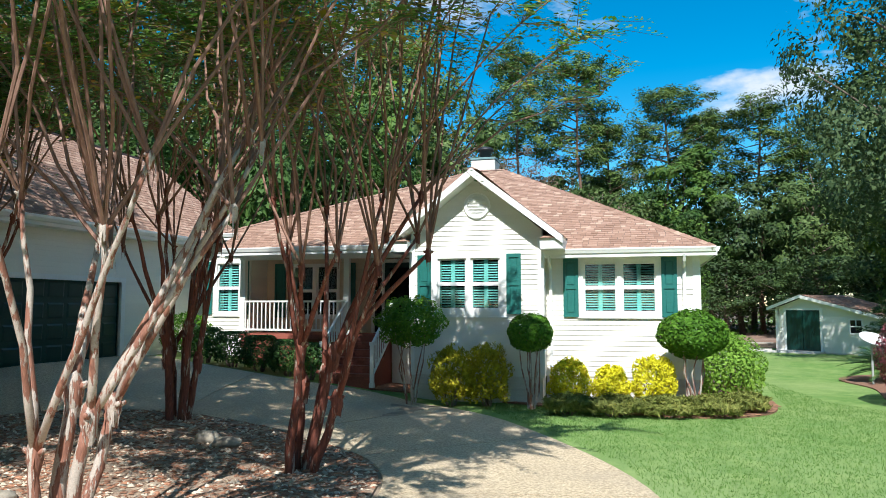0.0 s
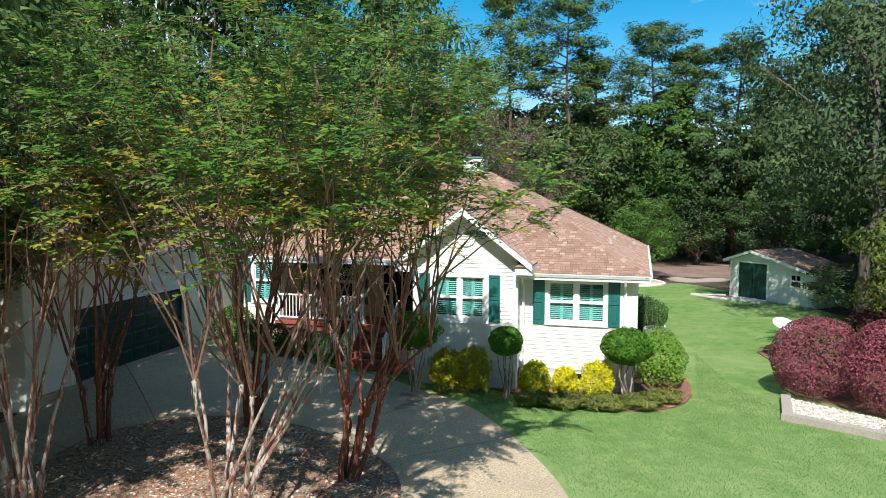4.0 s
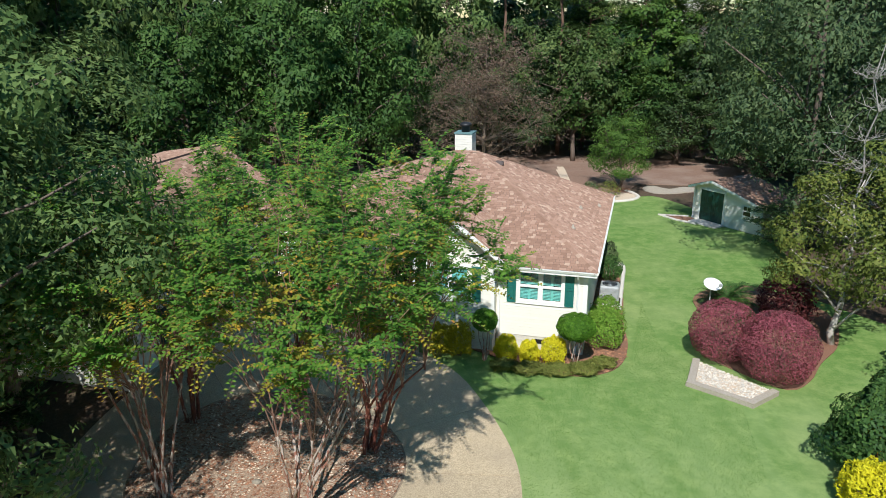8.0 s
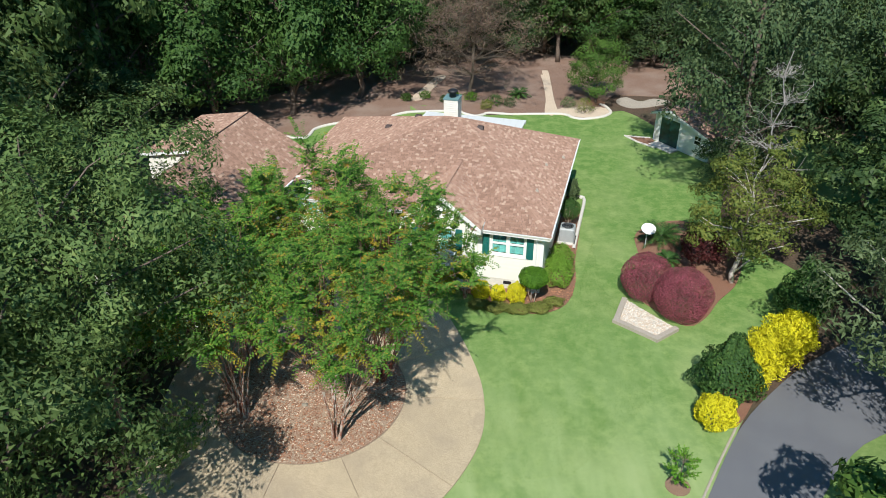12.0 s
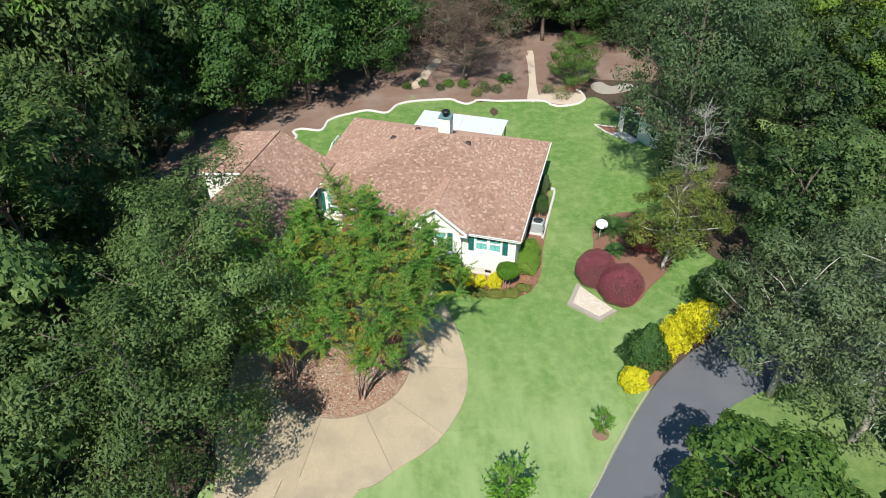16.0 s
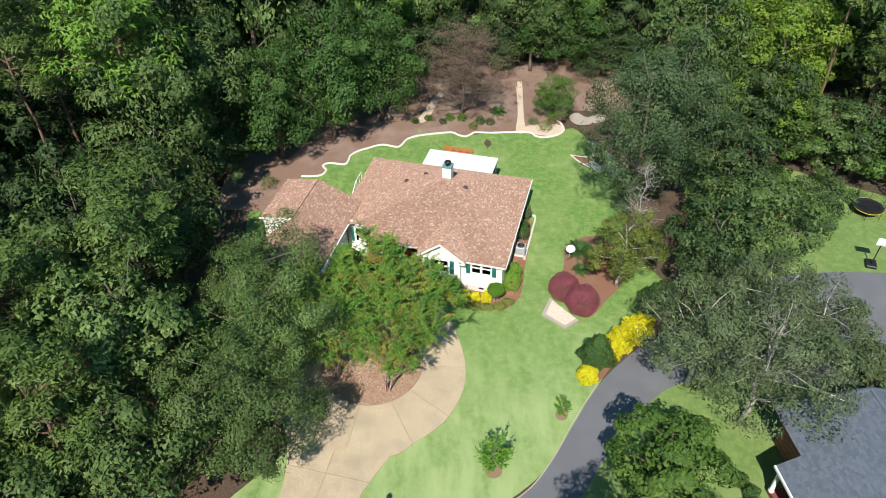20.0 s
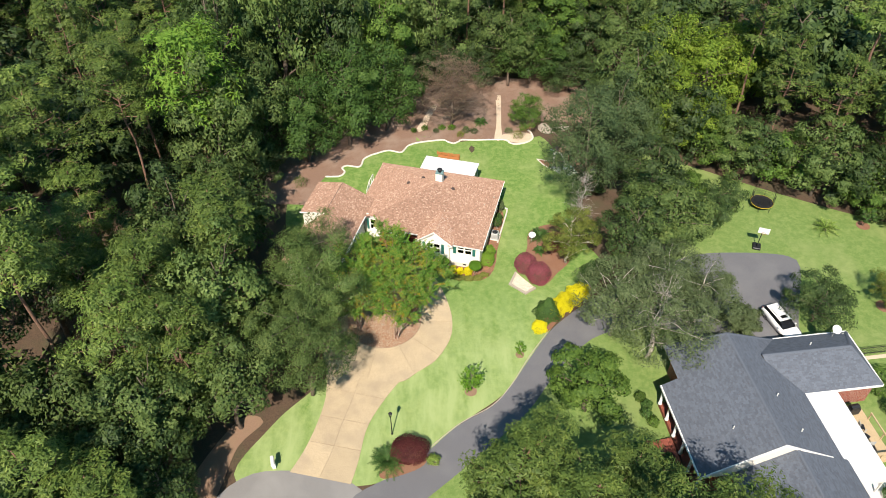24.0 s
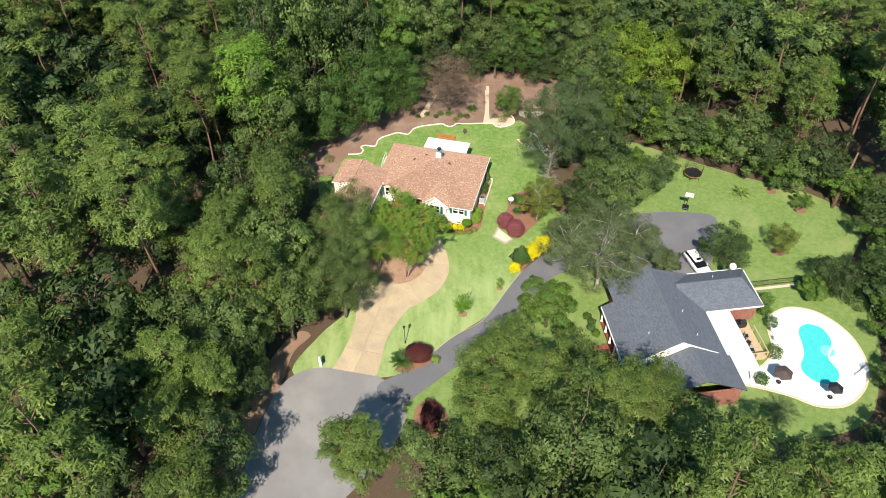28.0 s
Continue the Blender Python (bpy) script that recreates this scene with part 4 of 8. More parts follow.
def siding_wall(parent, x0, x1, y, z0, z1, material, holes=(), face=-1, axis="a", course=0.118, gable=None, thick=0.16, label=""):
    """A boarded wall along a (axis 'a', at b = y) or along b (axis 'b', at a = y). holes: (lo, hi, bottom, top). gable: (apex position, apex height)."""
    def q(s, d, z):
        return (s, y + face * d, z) if axis == "a" else (y + face * d, s, z)
    core = Geo()
    xs = sorted({x0, x1, *[h[0] for h in holes], *[h[1] for h in holes]})
    for lo, hi in zip(xs, xs[1:]):
        zs = [z0]
        for h in sorted(holes, key=lambda k: k[2]):
            if h[0] <= lo + 1e-6 and h[1] >= hi - 1e-6:
                zs += [h[2], h[3]]
        zs.append(z1)
        for b0, b1 in zip(zs[::2], zs[1::2]):
            if b1 - b0 > 0.01:
                p, r2 = q(lo, 0, b0), q(hi, -thick, b1)
                core.box(min(p[0], r2[0]), max(p[0], r2[0]), min(p[1], r2[1]), max(p[1], r2[1]), b0, b1)
    if gable:
        ga, gz = gable
        tri = [q(x0, 0, z1), q(x1, 0, z1), q(ga, 0, gz)]
        back_way = (0, -face * thick, 0) if axis == "a" else (-face * thick, 0, 0)
        core.prism(tri, back_way)
    wall = part("wall", core, material, parent, label)
    z = z0
    ztop = gable[1] if gable else z1
    while z < ztop - 0.03:
        zt = min(z + course, ztop)
        lo, hi = x0, x1
        if z >= z1 - 1e-6:
            f = (ztop - z) / (ztop - z1)
            ga = gable[0]
            lo, hi = ga + (x0 - ga) * f, ga + (x1 - ga) * f
        spans = [(lo, hi)]
        for h in holes:
            if h[2] < zt - 0.02 and h[3] > z + 0.02:
                spans = [s for a, b in spans for s in ((a, min(b, h[0])), (max(a, h[1]), b)) if s[1] - s[0] > 0.02]
        for a, b in spans:
            g = Geo()
            cut = 0.0
            if z >= z1 - 1e-6 and gable:
                cut = course * (x1 - x0) / 2 / (ztop - z1)
            vs = [q(a, 0.002, z), q(b, 0.002, z), q(b, 0.02, z), q(a, 0.02, z), q(min(a + cut, (a + b) / 2), 0.002, zt), q(max(b - cut, (a + b) / 2), 0.002, zt), q(max(b - cut, (a + b) / 2), 0.006, zt), q(min(a + cut, (a + b) / 2), 0.006, zt)]
            g.add(vs, [(0, 1, 2, 3), (4, 7, 6, 5), (3, 2, 6, 7), (0, 3, 7, 4), (1, 5, 6, 2)])
            part("board", g, material, wall)
        z += course
    return wall


def shutter(parent, x0, x1, y, z0, z1):
    g = Geo()
    d = 0.045
    g.box(x0, x0 + 0.06, y - d, y, z0, z1).box(x1 - 0.06, x1, y - d, y, z0, z1)
    mid = z0 + (z1 - z0) * 0.5
    for a, b in ((z0, z0 + 0.09), (mid - 0.04, mid + 0.04), (z1 - 0.09, z1)):
        g.box(x0 + 0.06, x1 - 0.06, y - d, y, a, b)
    for a, b in ((z0 + 0.09, mid - 0.04), (mid + 0.04, z1 - 0.09)):
        g.box(x0 + 0.06, x1 - 0.06, y - d + 0.025, y, a, b)
        g.soft_box(x0 + 0.09, x1 - 0.09, y - d + 0.01, y - 0.005, a + 0.03, b - 0.03, 0.008)
    return part("shutter", g, M["teal"], parent, "teal raised-panel shutter")


def twin_window(parent, x0, x1, y, z0, z1, sashes=2, blinds=True, trim=0.1):
    """Side-by-side sash windows in one white frame: sashes over one another, slatted aqua shutters inside."""
    f = Geo()
    f.box(x0 - trim, x0, y - 0.04, y + 0.1, z0 - trim, z1 + trim).box(x1, x1 + trim, y - 0.04, y + 0.1, z0 - trim, z1 + trim)
    f.box(x0, x1, y - 0.04, y + 0.1, z1, z1 + trim).box(x0, x1, y - 0.055, y + 0.1, z0 - trim, z0)
    win = part("window", f, M["trim"], parent, "white double-hung window")
    w = (x1 - x0) / sashes
    for i in range(sashes):
        a, b = x0 + i * w, x0 + (i + 1) * w
        if i:
            part("mullion", Geo().box(a - 0.05, a + 0.05, y - 0.035, y + 0.1, z0, z1), M["trim"], win)
        la, lb = a + (0.05 if i else 0), b - (0.05 if i < sashes - 1 else 0)
        zm = (z0 + z1) / 2
        for k, (s0, s1) in enumerate(((z0, zm), (zm, z1))):
            dy = 0.02 if k else 0.0
            g = Geo()
            s = 0.045
            g.box(la, la + s, y + dy - 0.01, y + dy + 0.03, s0, s1).box(lb - s, lb, y + dy - 0.01, y + dy + 0.03, s0, s1)
            g.box(la + s, lb - s, y + dy - 0.01, y + dy + 0.03, s0, s0 + s).box(la + s, lb - s, y + dy - 0.01, y + dy + 0.03, s1 - s, s1)
            part("sash", g, M["trim"], win)
            pane = part("pane", Geo().box(la + s, lb - s, y + dy + 0.008, y + dy + 0.014, s0 + s, s1 - s), M["glass"], win)
            pane.visible_shadow = False
            if blinds:
                g = Geo()
                m = (la + lb) / 2
                by = y + 0.075
                for c0, c1 in ((la, m), (m, lb)):
                    g.box(c0, c0 + 0.05, by, by + 0.03, s0, s1).box(c1 - 0.05, c1, by, by + 0.03, s0, s1)
                    n = 8
                    for j in range(n):
                        zz = s0 + 0.06 + (s1 - s0 - 0.12) * (j + 0.5) / n
                        g.add([(c0 + 0.045, by - 0.02, zz - 0.018), (c1 - 0.045, by - 0.02, zz - 0.018), (c1 - 0.045, by + 0.03, zz + 0.018), (c0 + 0.045, by + 0.03, zz + 0.018)], [(0, 1, 2, 3)])
                part("louvre_shutter", g, M["aqua_blind"], win, "aqua louvred inside shutter")
    part("sill", Geo().soft_box(x0 - trim - 0.03, x1 + trim + 0.03, y - 0.062, y + 0.02, z0 - trim - 0.03, z0 - trim, 0.01), M["trim"], win)
    # added black sheet in place of the room's shade
    part("dark_room", Geo().box(x0, x1, y + 0.35, y + 0.37, z0, z1), M["unlit_inside"], win, "black sheet for the shade of the room behind the window")
    return win


def white_house():
    h = thing("house", pose(HOUSE.x, HOUSE.y, 0, 0, 0, HOUSE_TURN), "white clapboard house with brown shingle hip roof and teal shutters", "house")
    # roof
    E, T = 3.56, 6.72
    tabs, deck = Geo(), []
    slope = (T - E) / 6.4
    zc = E + 1.6 * slope
    PB0, NA = 0.9, -12.75
    zl = E + (PB0 - 0.4) * slope
    RL, RR = -6.9, -5.9
    HX = -15.6 + (zc - E) * (RL + 15.6) / (T - E)
    roof_plane(tabs, deck, [(-7.0, 0.4, E), (0.05, 0.4, E), (RR, 6.8, T), (RL, 6.8, T), (HX, 2.0, zc), (NA, 2.0, zc), (NA, PB0, zl), (-7.0, PB0, zl)], seed=1)
    roof_plane(tabs, deck, [(0.05, 0.4, E), (0.05, 13.2, E), (RR, 6.8, T)], seed=2)
    roof_plane(tabs, deck, [(0.05, 13.2, E), (-15.6, 13.2, E), (RL, 6.8, T), (RR, 6.8, T)], seed=3)
    roof_plane(tabs, deck, [(-15.6, 13.2, E), (-15.6, 2.0, E), (HX, 2.0, zc), (RL, 6.8, T)], seed=4)
    GA, GW, GZ, GE = -5.33, 2.08, 5.47, 3.84
    bz = 0.4 + (GZ - E) / slope
    bl = 0.4 + (GE - E) / slope
    gdeck = []
    roof_plane(tabs, gdeck, [(GA + GW, -0.15, GE), (GA + GW, bl, GE), (GA, bz, GZ), (GA, -0.15, GZ)], seed=5)
    roof_plane(tabs, gdeck, [(GA - GW, bl, GE), (GA - GW, -0.15, GE), (GA, -0.15, GZ), (GA, bz, GZ)], seed=6)
    roof = roof_boards(deck, h, "brown asphalt shingle roof")
    for face in gdeck:
        part("gable_deck", face, M["trim"], roof)
    tagged(part("shingles", tabs, M["shingle"], roof), kind="stuff")
    caps = Geo()
    for p0, p1 in (((RL, 6.8, T), (RR, 6.8, T)), ((RR, 6.8, T), (0.05, 0.4, E)), ((RR, 6.8, T), (0.05, 13.2, E)), ((RL, 6.8, T), (HX, 2.0, zc)), ((RL, 6.8, T), (-15.6, 13.2, E)), ((GA, -0.15, GZ), (GA, bz - 0.1, GZ))):
        a, b = Vector(p0), Vector(p1)
        n = int((b - a).length / 0.2)
        side = Vector((0, 0, 1)).cross(b - a).normalized()
        for i in range(n):
            p, r2 = a + (b - a) * (i / n), a + (b - a) * ((i + 1.15) / n)
            up = Vector((0, 0, 0.028 + 0.004 * (i % 2)))
            dn = Vector((0, 0, -0.03))
            caps.add([p - side * 0.14 + dn, p + up, p + side * 0.14 + dn, r2 - side * 0.14 + dn, r2 + up * 0.5, r2 + side * 0.14 + dn], [(0, 1, 4, 3), (1, 2, 5, 4), (0, 2, 1)])
    tagged(part("ridge_cap", caps, M["shingle"], roof), kind="stuff")
    for a, b, z in ((-10.5, 7.7, E + 5.1 * (T - E) / 8.7), (-8.9, 8.4, T - 1.6 * slope), (-4.9, 6.9, E + 4.95 * (T - E) / 5.95)):
        part("roof_vent", Geo().add([(a - 0.2, b - 0.2, z - 0.02), (a + 0.2, b - 0.2, z - 0.02), (a + 0.2, b + 0.2, z - 0.2), (a - 0.2, b + 0.2, z - 0.2),
                                     (a - 0.15, b - 0.14, z + 0.14), (a + 0.15, b - 0.14, z + 0.14), (a + 0.15, b + 0.16, z + 0.1), (a - 0.15, b + 0.16, z + 0.1)],
                                    [(4, 5, 6, 7), (0, 1, 5, 4), (1, 2, 6, 5), (2, 3, 7, 6), (3, 0, 4, 7)]), M["flashing"], roof, "dark metal roof vent")
    for a, b, top in ((-1.2, 3.9, 0.14), (-0.5, 9.4, 0.12), (-1.2, 7.3, 0.12)):
        zz = E + (0.05 - a) * (T - E) / 5.95
        part("vent_pipe", Geo().lathe([(0.11, -0.1), (0.1, 0.04), (0.045, 0.07), (0.045, top), (0.03, top)], 10, (a, b, zz)), M["weathered"], roof, "short pale vent pipe", True)
    # eave boards, soffits and gutters
    def gutter(a0, b0, a1, b1, z):
        d = Vector((a1 - a0, b1 - b0, 0)).normalized()
        o = Vector((d.y, -d.x, 0))
        prof = ((0.0, -0.2), (0.0, -0.01), (0.085, 0.0), (0.085, -0.03), (0.07, -0.06), (0.05, -0.11), (0.02, -0.12), (0.02, -0.2))
        g = Geo()
        g.prism([tuple(Vector((a0, b0, z)) + o * x + Vector((0, 0, y))) for x, y in prof], (a1 - a0, b1 - b0, 0))
        part("gutter", g, M["trim"], h, "white metal gutter")
    gutter(-3.73, 0.4, 0.05, 0.4, E)
    gutter(0.05, 0.4, 0.05, 13.2, E)
    gutter(NA, PB0, -7.55, PB0, zl)
    gutter(HX, 2.0, NA, 2.0, zc)
    sof = Geo().box(-3.74, 0.0, 0.42, 0.9, E - 0.2, E - 0.17).box(-0.4, 0.0, 0.9, 13.1, E - 0.2, E - 0.17).box(NA + 0.05, -7.0, PB0 + 0.02, 3.4, zl - 0.12, zl - 0.08).box(HX, NA - 0.1, 2.05, 2.5, zc - 0.2, zc - 0.17)
    part("soffit", sof, M["trim"], h)
    # walls
    WF, GB = 0.8, 0.28
    siding_wall(h, -3.75, -0.3, WF, 0.62, E - 0.18, M["siding"], [(-2.92, -1.17, 2.07, 3.3)], label="white clapboard front wall")
    siding_wall(h, WF, 12.8, -0.3, 0.62, E - 0.18, M["siding"], face=1, axis="b", label="white clapboard side wall")
    siding_wall(h, -6.95, -3.75, GB, 0.62, 4.0, M["siding"], [(-6.32, -4.7, 2.12, 3.42)], gable=(GA, GZ - 0.13), label="white clapboard gabled front wall")
    siding_wall(h, GB, 0.95, -3.75, 0.62, GE, M["siding"], face=1, axis="b")
    siding_wall(h, GB, 3.4, -6.95, 0.62, GE, M["siding"], face=-1, axis="b")
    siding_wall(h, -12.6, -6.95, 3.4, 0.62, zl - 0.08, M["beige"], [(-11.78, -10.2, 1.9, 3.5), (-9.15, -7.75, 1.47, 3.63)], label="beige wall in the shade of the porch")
    siding_wall(h, -14.4, -12.6, 2.45, 0.62, zc - 0.15, M["siding"], [(-13.75, -12.9, 2.0, 3.55)], label="white clapboard wall beside the porch")
    siding_wall(h, 2.45, 3.4, -12.6, 0.62, zc, M["siding"], face=1, axis="b")
    siding_wall(h, 2.45, 12.8, -15.2, 0.62, E - 0.15, M["siding"], face=-1, axis="b", label="white clapboard side wall")
    siding_wall(h, -15.2, -0.3, 12.8, 0.62, E - 0.15, M["siding"], face=1, label="white clapboard back wall")
    fo = part("foundation", Geo().box(-3.75, -0.33, WF + 0.02, WF + 0.25, -0.3, 0.62).box(-0.53, -0.33, WF + 0.25, 12.75, -0.3, 0.62).box(-6.93, -3.77, GB + 0.02, GB + 0.25, -0.3, 0.62)
              .box(-6.93, -6.7, GB + 0.25, 3.4, -0.3, 0.62).box(-4.0, -3.77, GB + 0.25, WF, -0.3, 0.62).box(-15.15, -14.9, 2.5, 12.75, -0.3, 0.62).box(-14.9, -0.6, 12.55, 12.75, -0.3, 0.62)
              .box(-14.4, -12.65, 2.5, 2.7, -0.3, 0.62), M["foundation"], h, "white painted brick foundation")
    row = Geo().box(0, 0.19, -0.012, 0, 0, 0.057).mesh("brick", M["foundation"])
    for x0, x1, yy in ((-3.7, -0.34, WF + 0.02), (-6.9, -3.78, GB + 0.02)):
        for k in range(9):
            x = x0 + (0.1 if k % 2 else 0)
            while x < x1 - 0.19:
                part("brick", row, None, fo, at=Matrix.Translation((x, yy, 0.62 - 0.067 * (k + 1))))
                x += 0.2
    part("crawl_vent", Geo().box(-2.2, -1.8, WF - 0.01, WF + 0.02, 0.32, 0.5), M["black"], h, "dark crawl-space vent")
    # corner boards and gable trim
    for a, b, z1, w in ((-0.3, WF, E - 0.2, 0.13), (-3.75, GB, GE, 0.11), (-6.95, GB, GE, 0.11)):
        s = 1 if a > -6 else -1
        part("corner_board", Geo().box(min(a - s * w, a + s * 0.035), max(a - s * w, a + s * 0.035), b - 0.035, b + w, 0.6, z1), M["trim"], h)
    def rake(s):
        e0, e1 = Vector((GA + s * (GW + 0.02), -0.16, GE - 0.02)), Vector((GA, -0.16, GZ - 0.0))
        d = Vector((0, 0, -0.19))
        g = Geo().prism([e0, e1, e1 + d, e0 + d * 0.9], (0, -0.05, 0))
        g.prism([e0 + d * 0.9, e1 + d, e1 + d + Vector((0, 0, 0.03)), e0 + d * 0.9 + Vector((0, 0, 0.03))], (0, 0.46, 0))
        part("rake_board", g, M["trim"], h, "white gable rake board")
        x0 = GA + s * GW
        lo, hi = (x0 - 0.5, x0 + 0.02) if s > 0 else (x0 - 0.02, x0 + 0.5)
        part("eave_return", Geo().box(lo, hi, -0.14, bl + 0.1, GE - 0.3, GE - 0.06), M["trim"], h)
        cap = Geo()
        cap.add([(lo, -0.2, GE - 0.055), (hi, -0.2, GE - 0.055), (hi, 0.28, GE - 0.055), (lo, 0.28, GE - 0.055), ((lo + hi) / 2, 0.28, GE + 0.1), ((lo + hi) / 2, 0.1, GE + 0.09)], [(0, 1, 5), (1, 2, 4, 5), (0, 5, 4, 3)])
        part("return_cap", cap, M["shingle"], h)
        xs = sorted((GA + s * (GW - 0.05), GA + s * (abs(-3.75 - GA) - 0.02)))
        part("eave_block", Geo().box(xs[0], xs[1], 0.3, bl + 0.3, GE - 0.3, GE - 0.1), M["trim"], h)
    rake(1)
    rake(-1)
    g = Geo().lathe([(0.33, -0.03), (0.33, 0.0), (0.3, 0.04), (0.24, 0.04), (0.24, 0.0)], 24)
    vent = part("gable_vent", g, M["trim"], h, "round white louvred gable vent", at=pose(GA + 0.03, GB - 0.02, 4.62, 90, 0, 0))
    for k in range(6):
        y = -0.2 + k * 0.08
        w = math.sqrt(max(0.0, 0.25 ** 2 - y * y))
        part("slat", Geo().add([(-w, y, 0.0), (w, y, 0.0), (w, y + 0.05, 0.035), (-w, y + 0.05, 0.035)], [(0, 1, 2, 3)]), M["trim"], vent)
    # windows
    twin_window(h, -2.87, -1.22, WF, 2.09, 3.26)
    twin_window(h, -6.27, -4.75, GB, 2.16, 3.38, trim=0.155)
    for x0, x1 in ((-3.33, -2.98), (-1.11, -0.77)):
        shutter(h, x0, x1, WF - 0.022, 1.99, 3.37)
    for x0, x1 in ((-6.77, -6.43), (-4.59, -4.25)):
        shutter(h, x0, x1, GB - 0.022, 2.06, 3.47)
    twin_window(h, -13.7, -12.95, 2.45, 2.05, 3.5, sashes=1, trim=0.08)
    shutter(h, -12.86, -12.64, 2.428, 2.0, 3.56)
    shutter(h, -14.08, -13.84, 2.428, 2.0, 3.56)
    twin_window(h, -11.73, -10.25, 3.4, 1.95, 3.45, blinds=False, trim=0.06)
    for x0, x1 in ((-12.3, -11.95), (-10.02, -9.68)):
        shutter(h, x0, x1, 3.378, 1.9, 3.52)
    # front door with side lights
    F = 1.47
    d = part("door", Geo().box(-9.15, -9.07, 3.3, 3.45, F, 3.6).box(-8.83, -8.76, 3.3, 3.45, F, 3.6).box(-7.83, -7.75, 3.3, 3.45, F, 3.6).box(-9.07, -7.83, 3.3, 3.45, 3.5, 3.6), M["trim"], h, "front door with white frame and side light")
    part("door_leaf", Geo().box(-8.76, -7.83, 3.36, 3.4, F + 0.02, 3.5), M["dark_green"], d, "dark glazed front door")
    part("door_pane", Geo().box(-8.6, -8.0, 3.345, 3.36, F + 0.3, 3.35), M["unlit_inside"], d, "door pane coloured black for the unlit room behind")
    part("side_light", Geo().box(-9.07, -8.83, 3.38, 3.4, F + 0.02, 3.5), M["unlit_inside"], d)
    for k in range(1, 5):
        z = F + 0.02 + 2.0 * k / 5
        part("muntin", Geo().box(-9.07, -8.83, 3.36, 3.385, z - 0.02, z + 0.02), M["trim"], d)
    # porch floor, steps and rails
    FB = 1.85
    part("porch_floor", Geo().box(-12.6, -6.97, FB, 3.4, F - 0.13, F), M["brick"], h, "brick porch floor")
    part("porch_skirt", Geo().box(-12.55, -9.3, FB + 0.05, FB + 0.2, 0.2, F - 0.13), M["brick"], h, "brick porch base")
    part("porch_skirt", Geo().box(-8.0, -6.97, FB + 0.05, FB + 0.2, 0.2, F - 0.13), M["foundation"], h, "white painted porch base")
    st = part("steps", Geo().box(-9.26, -8.02, FB - 0.04, FB + 0.06, 0.2, F - 0.03), M["step_brick"], h, "red brick porch steps")
    rise = (F - 0.38) / 6
    br = Geo().soft_box(0, 0.1, 0, 0.31, 0, 0.07, 0.006).mesh("brick", M["brick"])
    fr = Geo().soft_box(0, 0.2, 0, 0.09, 0, 0.066, 0.006).mesh("brick", M["brick"])
    for k in range(5):
        z1 = F - rise * (k + 1)
        y1 = FB - 0.28 * k
        part("tread", Geo().box(-9.25, -8.03, y1 - 0.285, y1 + 0.02, 0.0, z1 - 0.006), M["step_brick"], st)
        for j in range(12):
            part("brick", br, None, st, at=Matrix.Translation((-9.26 + j * 0.104, y1 - 0.3, z1 - 0.07)))
        for j in range(6):
            part("brick", fr, None, st, at=Matrix.Translation((-9.25 + j * 0.205 + (0.04 if k % 2 else 0), y1 - 0.295, z1 - 0.142)))
    def rail(p0, p1, z0, z1, high=0.88, gap=0.125):
        p0, p1 = Vector(p0), Vector(p1)
        a, b = p0 + Vector((0, 0, z0)), p1 + Vector((0, 0, z1))
        up = Vector((0, 0, high))
        side = Vector((0, 0, 1)).cross(b - a).normalized() * 0.032
        g = Geo().prism([a + up - side, a + up + side, a + up + side + Vector((0, 0, 0.05)), a + up - side + Vector((0, 0, 0.05))], b - a)
        rl = part("railing", g, M["trim"], h, "white painted wooden railing")
        lo = Vector((0, 0, 0.09))
        part("bottom_rail", Geo().prism([a + lo - side * 0.7, a + lo + side * 0.7, a + lo + side * 0.7 + Vector((0, 0, 0.05)), a + lo - side * 0.7 + Vector((0, 0, 0.05))], b - a), M["trim"], rl)
        n = max(3, int((p1 - p0).length / gap))
        for i in range(n):
            c = a + (b - a) * ((i + 0.5) / n)
            part("baluster", Geo().box(c.x - 0.016, c.x + 0.016, c.y - 0.016, c.y + 0.016, c.z + 0.1, c.z + high), M["trim"], rl)
    def post(a, b, z0, z1, w=0.075):
        g = Geo().box(a - w, a + w, b - w, b + w, z0, z1).soft_box(a - w * 1.4, a + w * 1.4, b - w * 1.4, b + w * 1.4, z0, z0 + 0.12, 0.02).box(a - w * 1.3, a + w * 1.3, b - w * 1.3, b + w * 1.3, z1 - 0.08, z1)
        part("porch_post", g, M["trim"], h, "square white porch post")
    rail((-12.5, FB + 0.08, 0), (-9.4, FB + 0.08, 0), F, F)
    rail((-9.32, FB - 0.05, 0), (-9.32, FB - 1.45, 0), F - 0.05, 0.42, gap=0.14)
    rail((-7.98, FB - 0.05, 0), (-7.98, FB - 1.45, 0), F - 0.05, 0.42, gap=0.14)
    for a in (-12.52, -9.34, -7.15):
        post(a, FB + 0.1, F, zl - 0.12)
    for a in (-9.32, -7.98):
        post(a, FB - 1.48, 0.25, 1.36, 0.045)
    part("beam", Geo().box(-12.6, -6.97, FB, FB + 0.16, zl - 0.26, zl - 0.12), M["trim"], h)
    # downspouts
    for a, b in ((-0.62, WF - 0.09), (-3.62, WF - 0.09)):
        part("downspout", Geo().tube([(a, b - 0.32, E - 0.15), (a, b - 0.25, E - 0.3), (a, b, E - 0.45), (a, b, 0.25), (a, b - 0.12, 0.12)], 0.042, 6), M["trim"], h)
    # chimney
    c = part("chimney", Geo().box(-7.2, -6.42, 7.8, 8.6, 4.5, 7.3), M["siding"], h, "white boarded chimney with a metal cap")
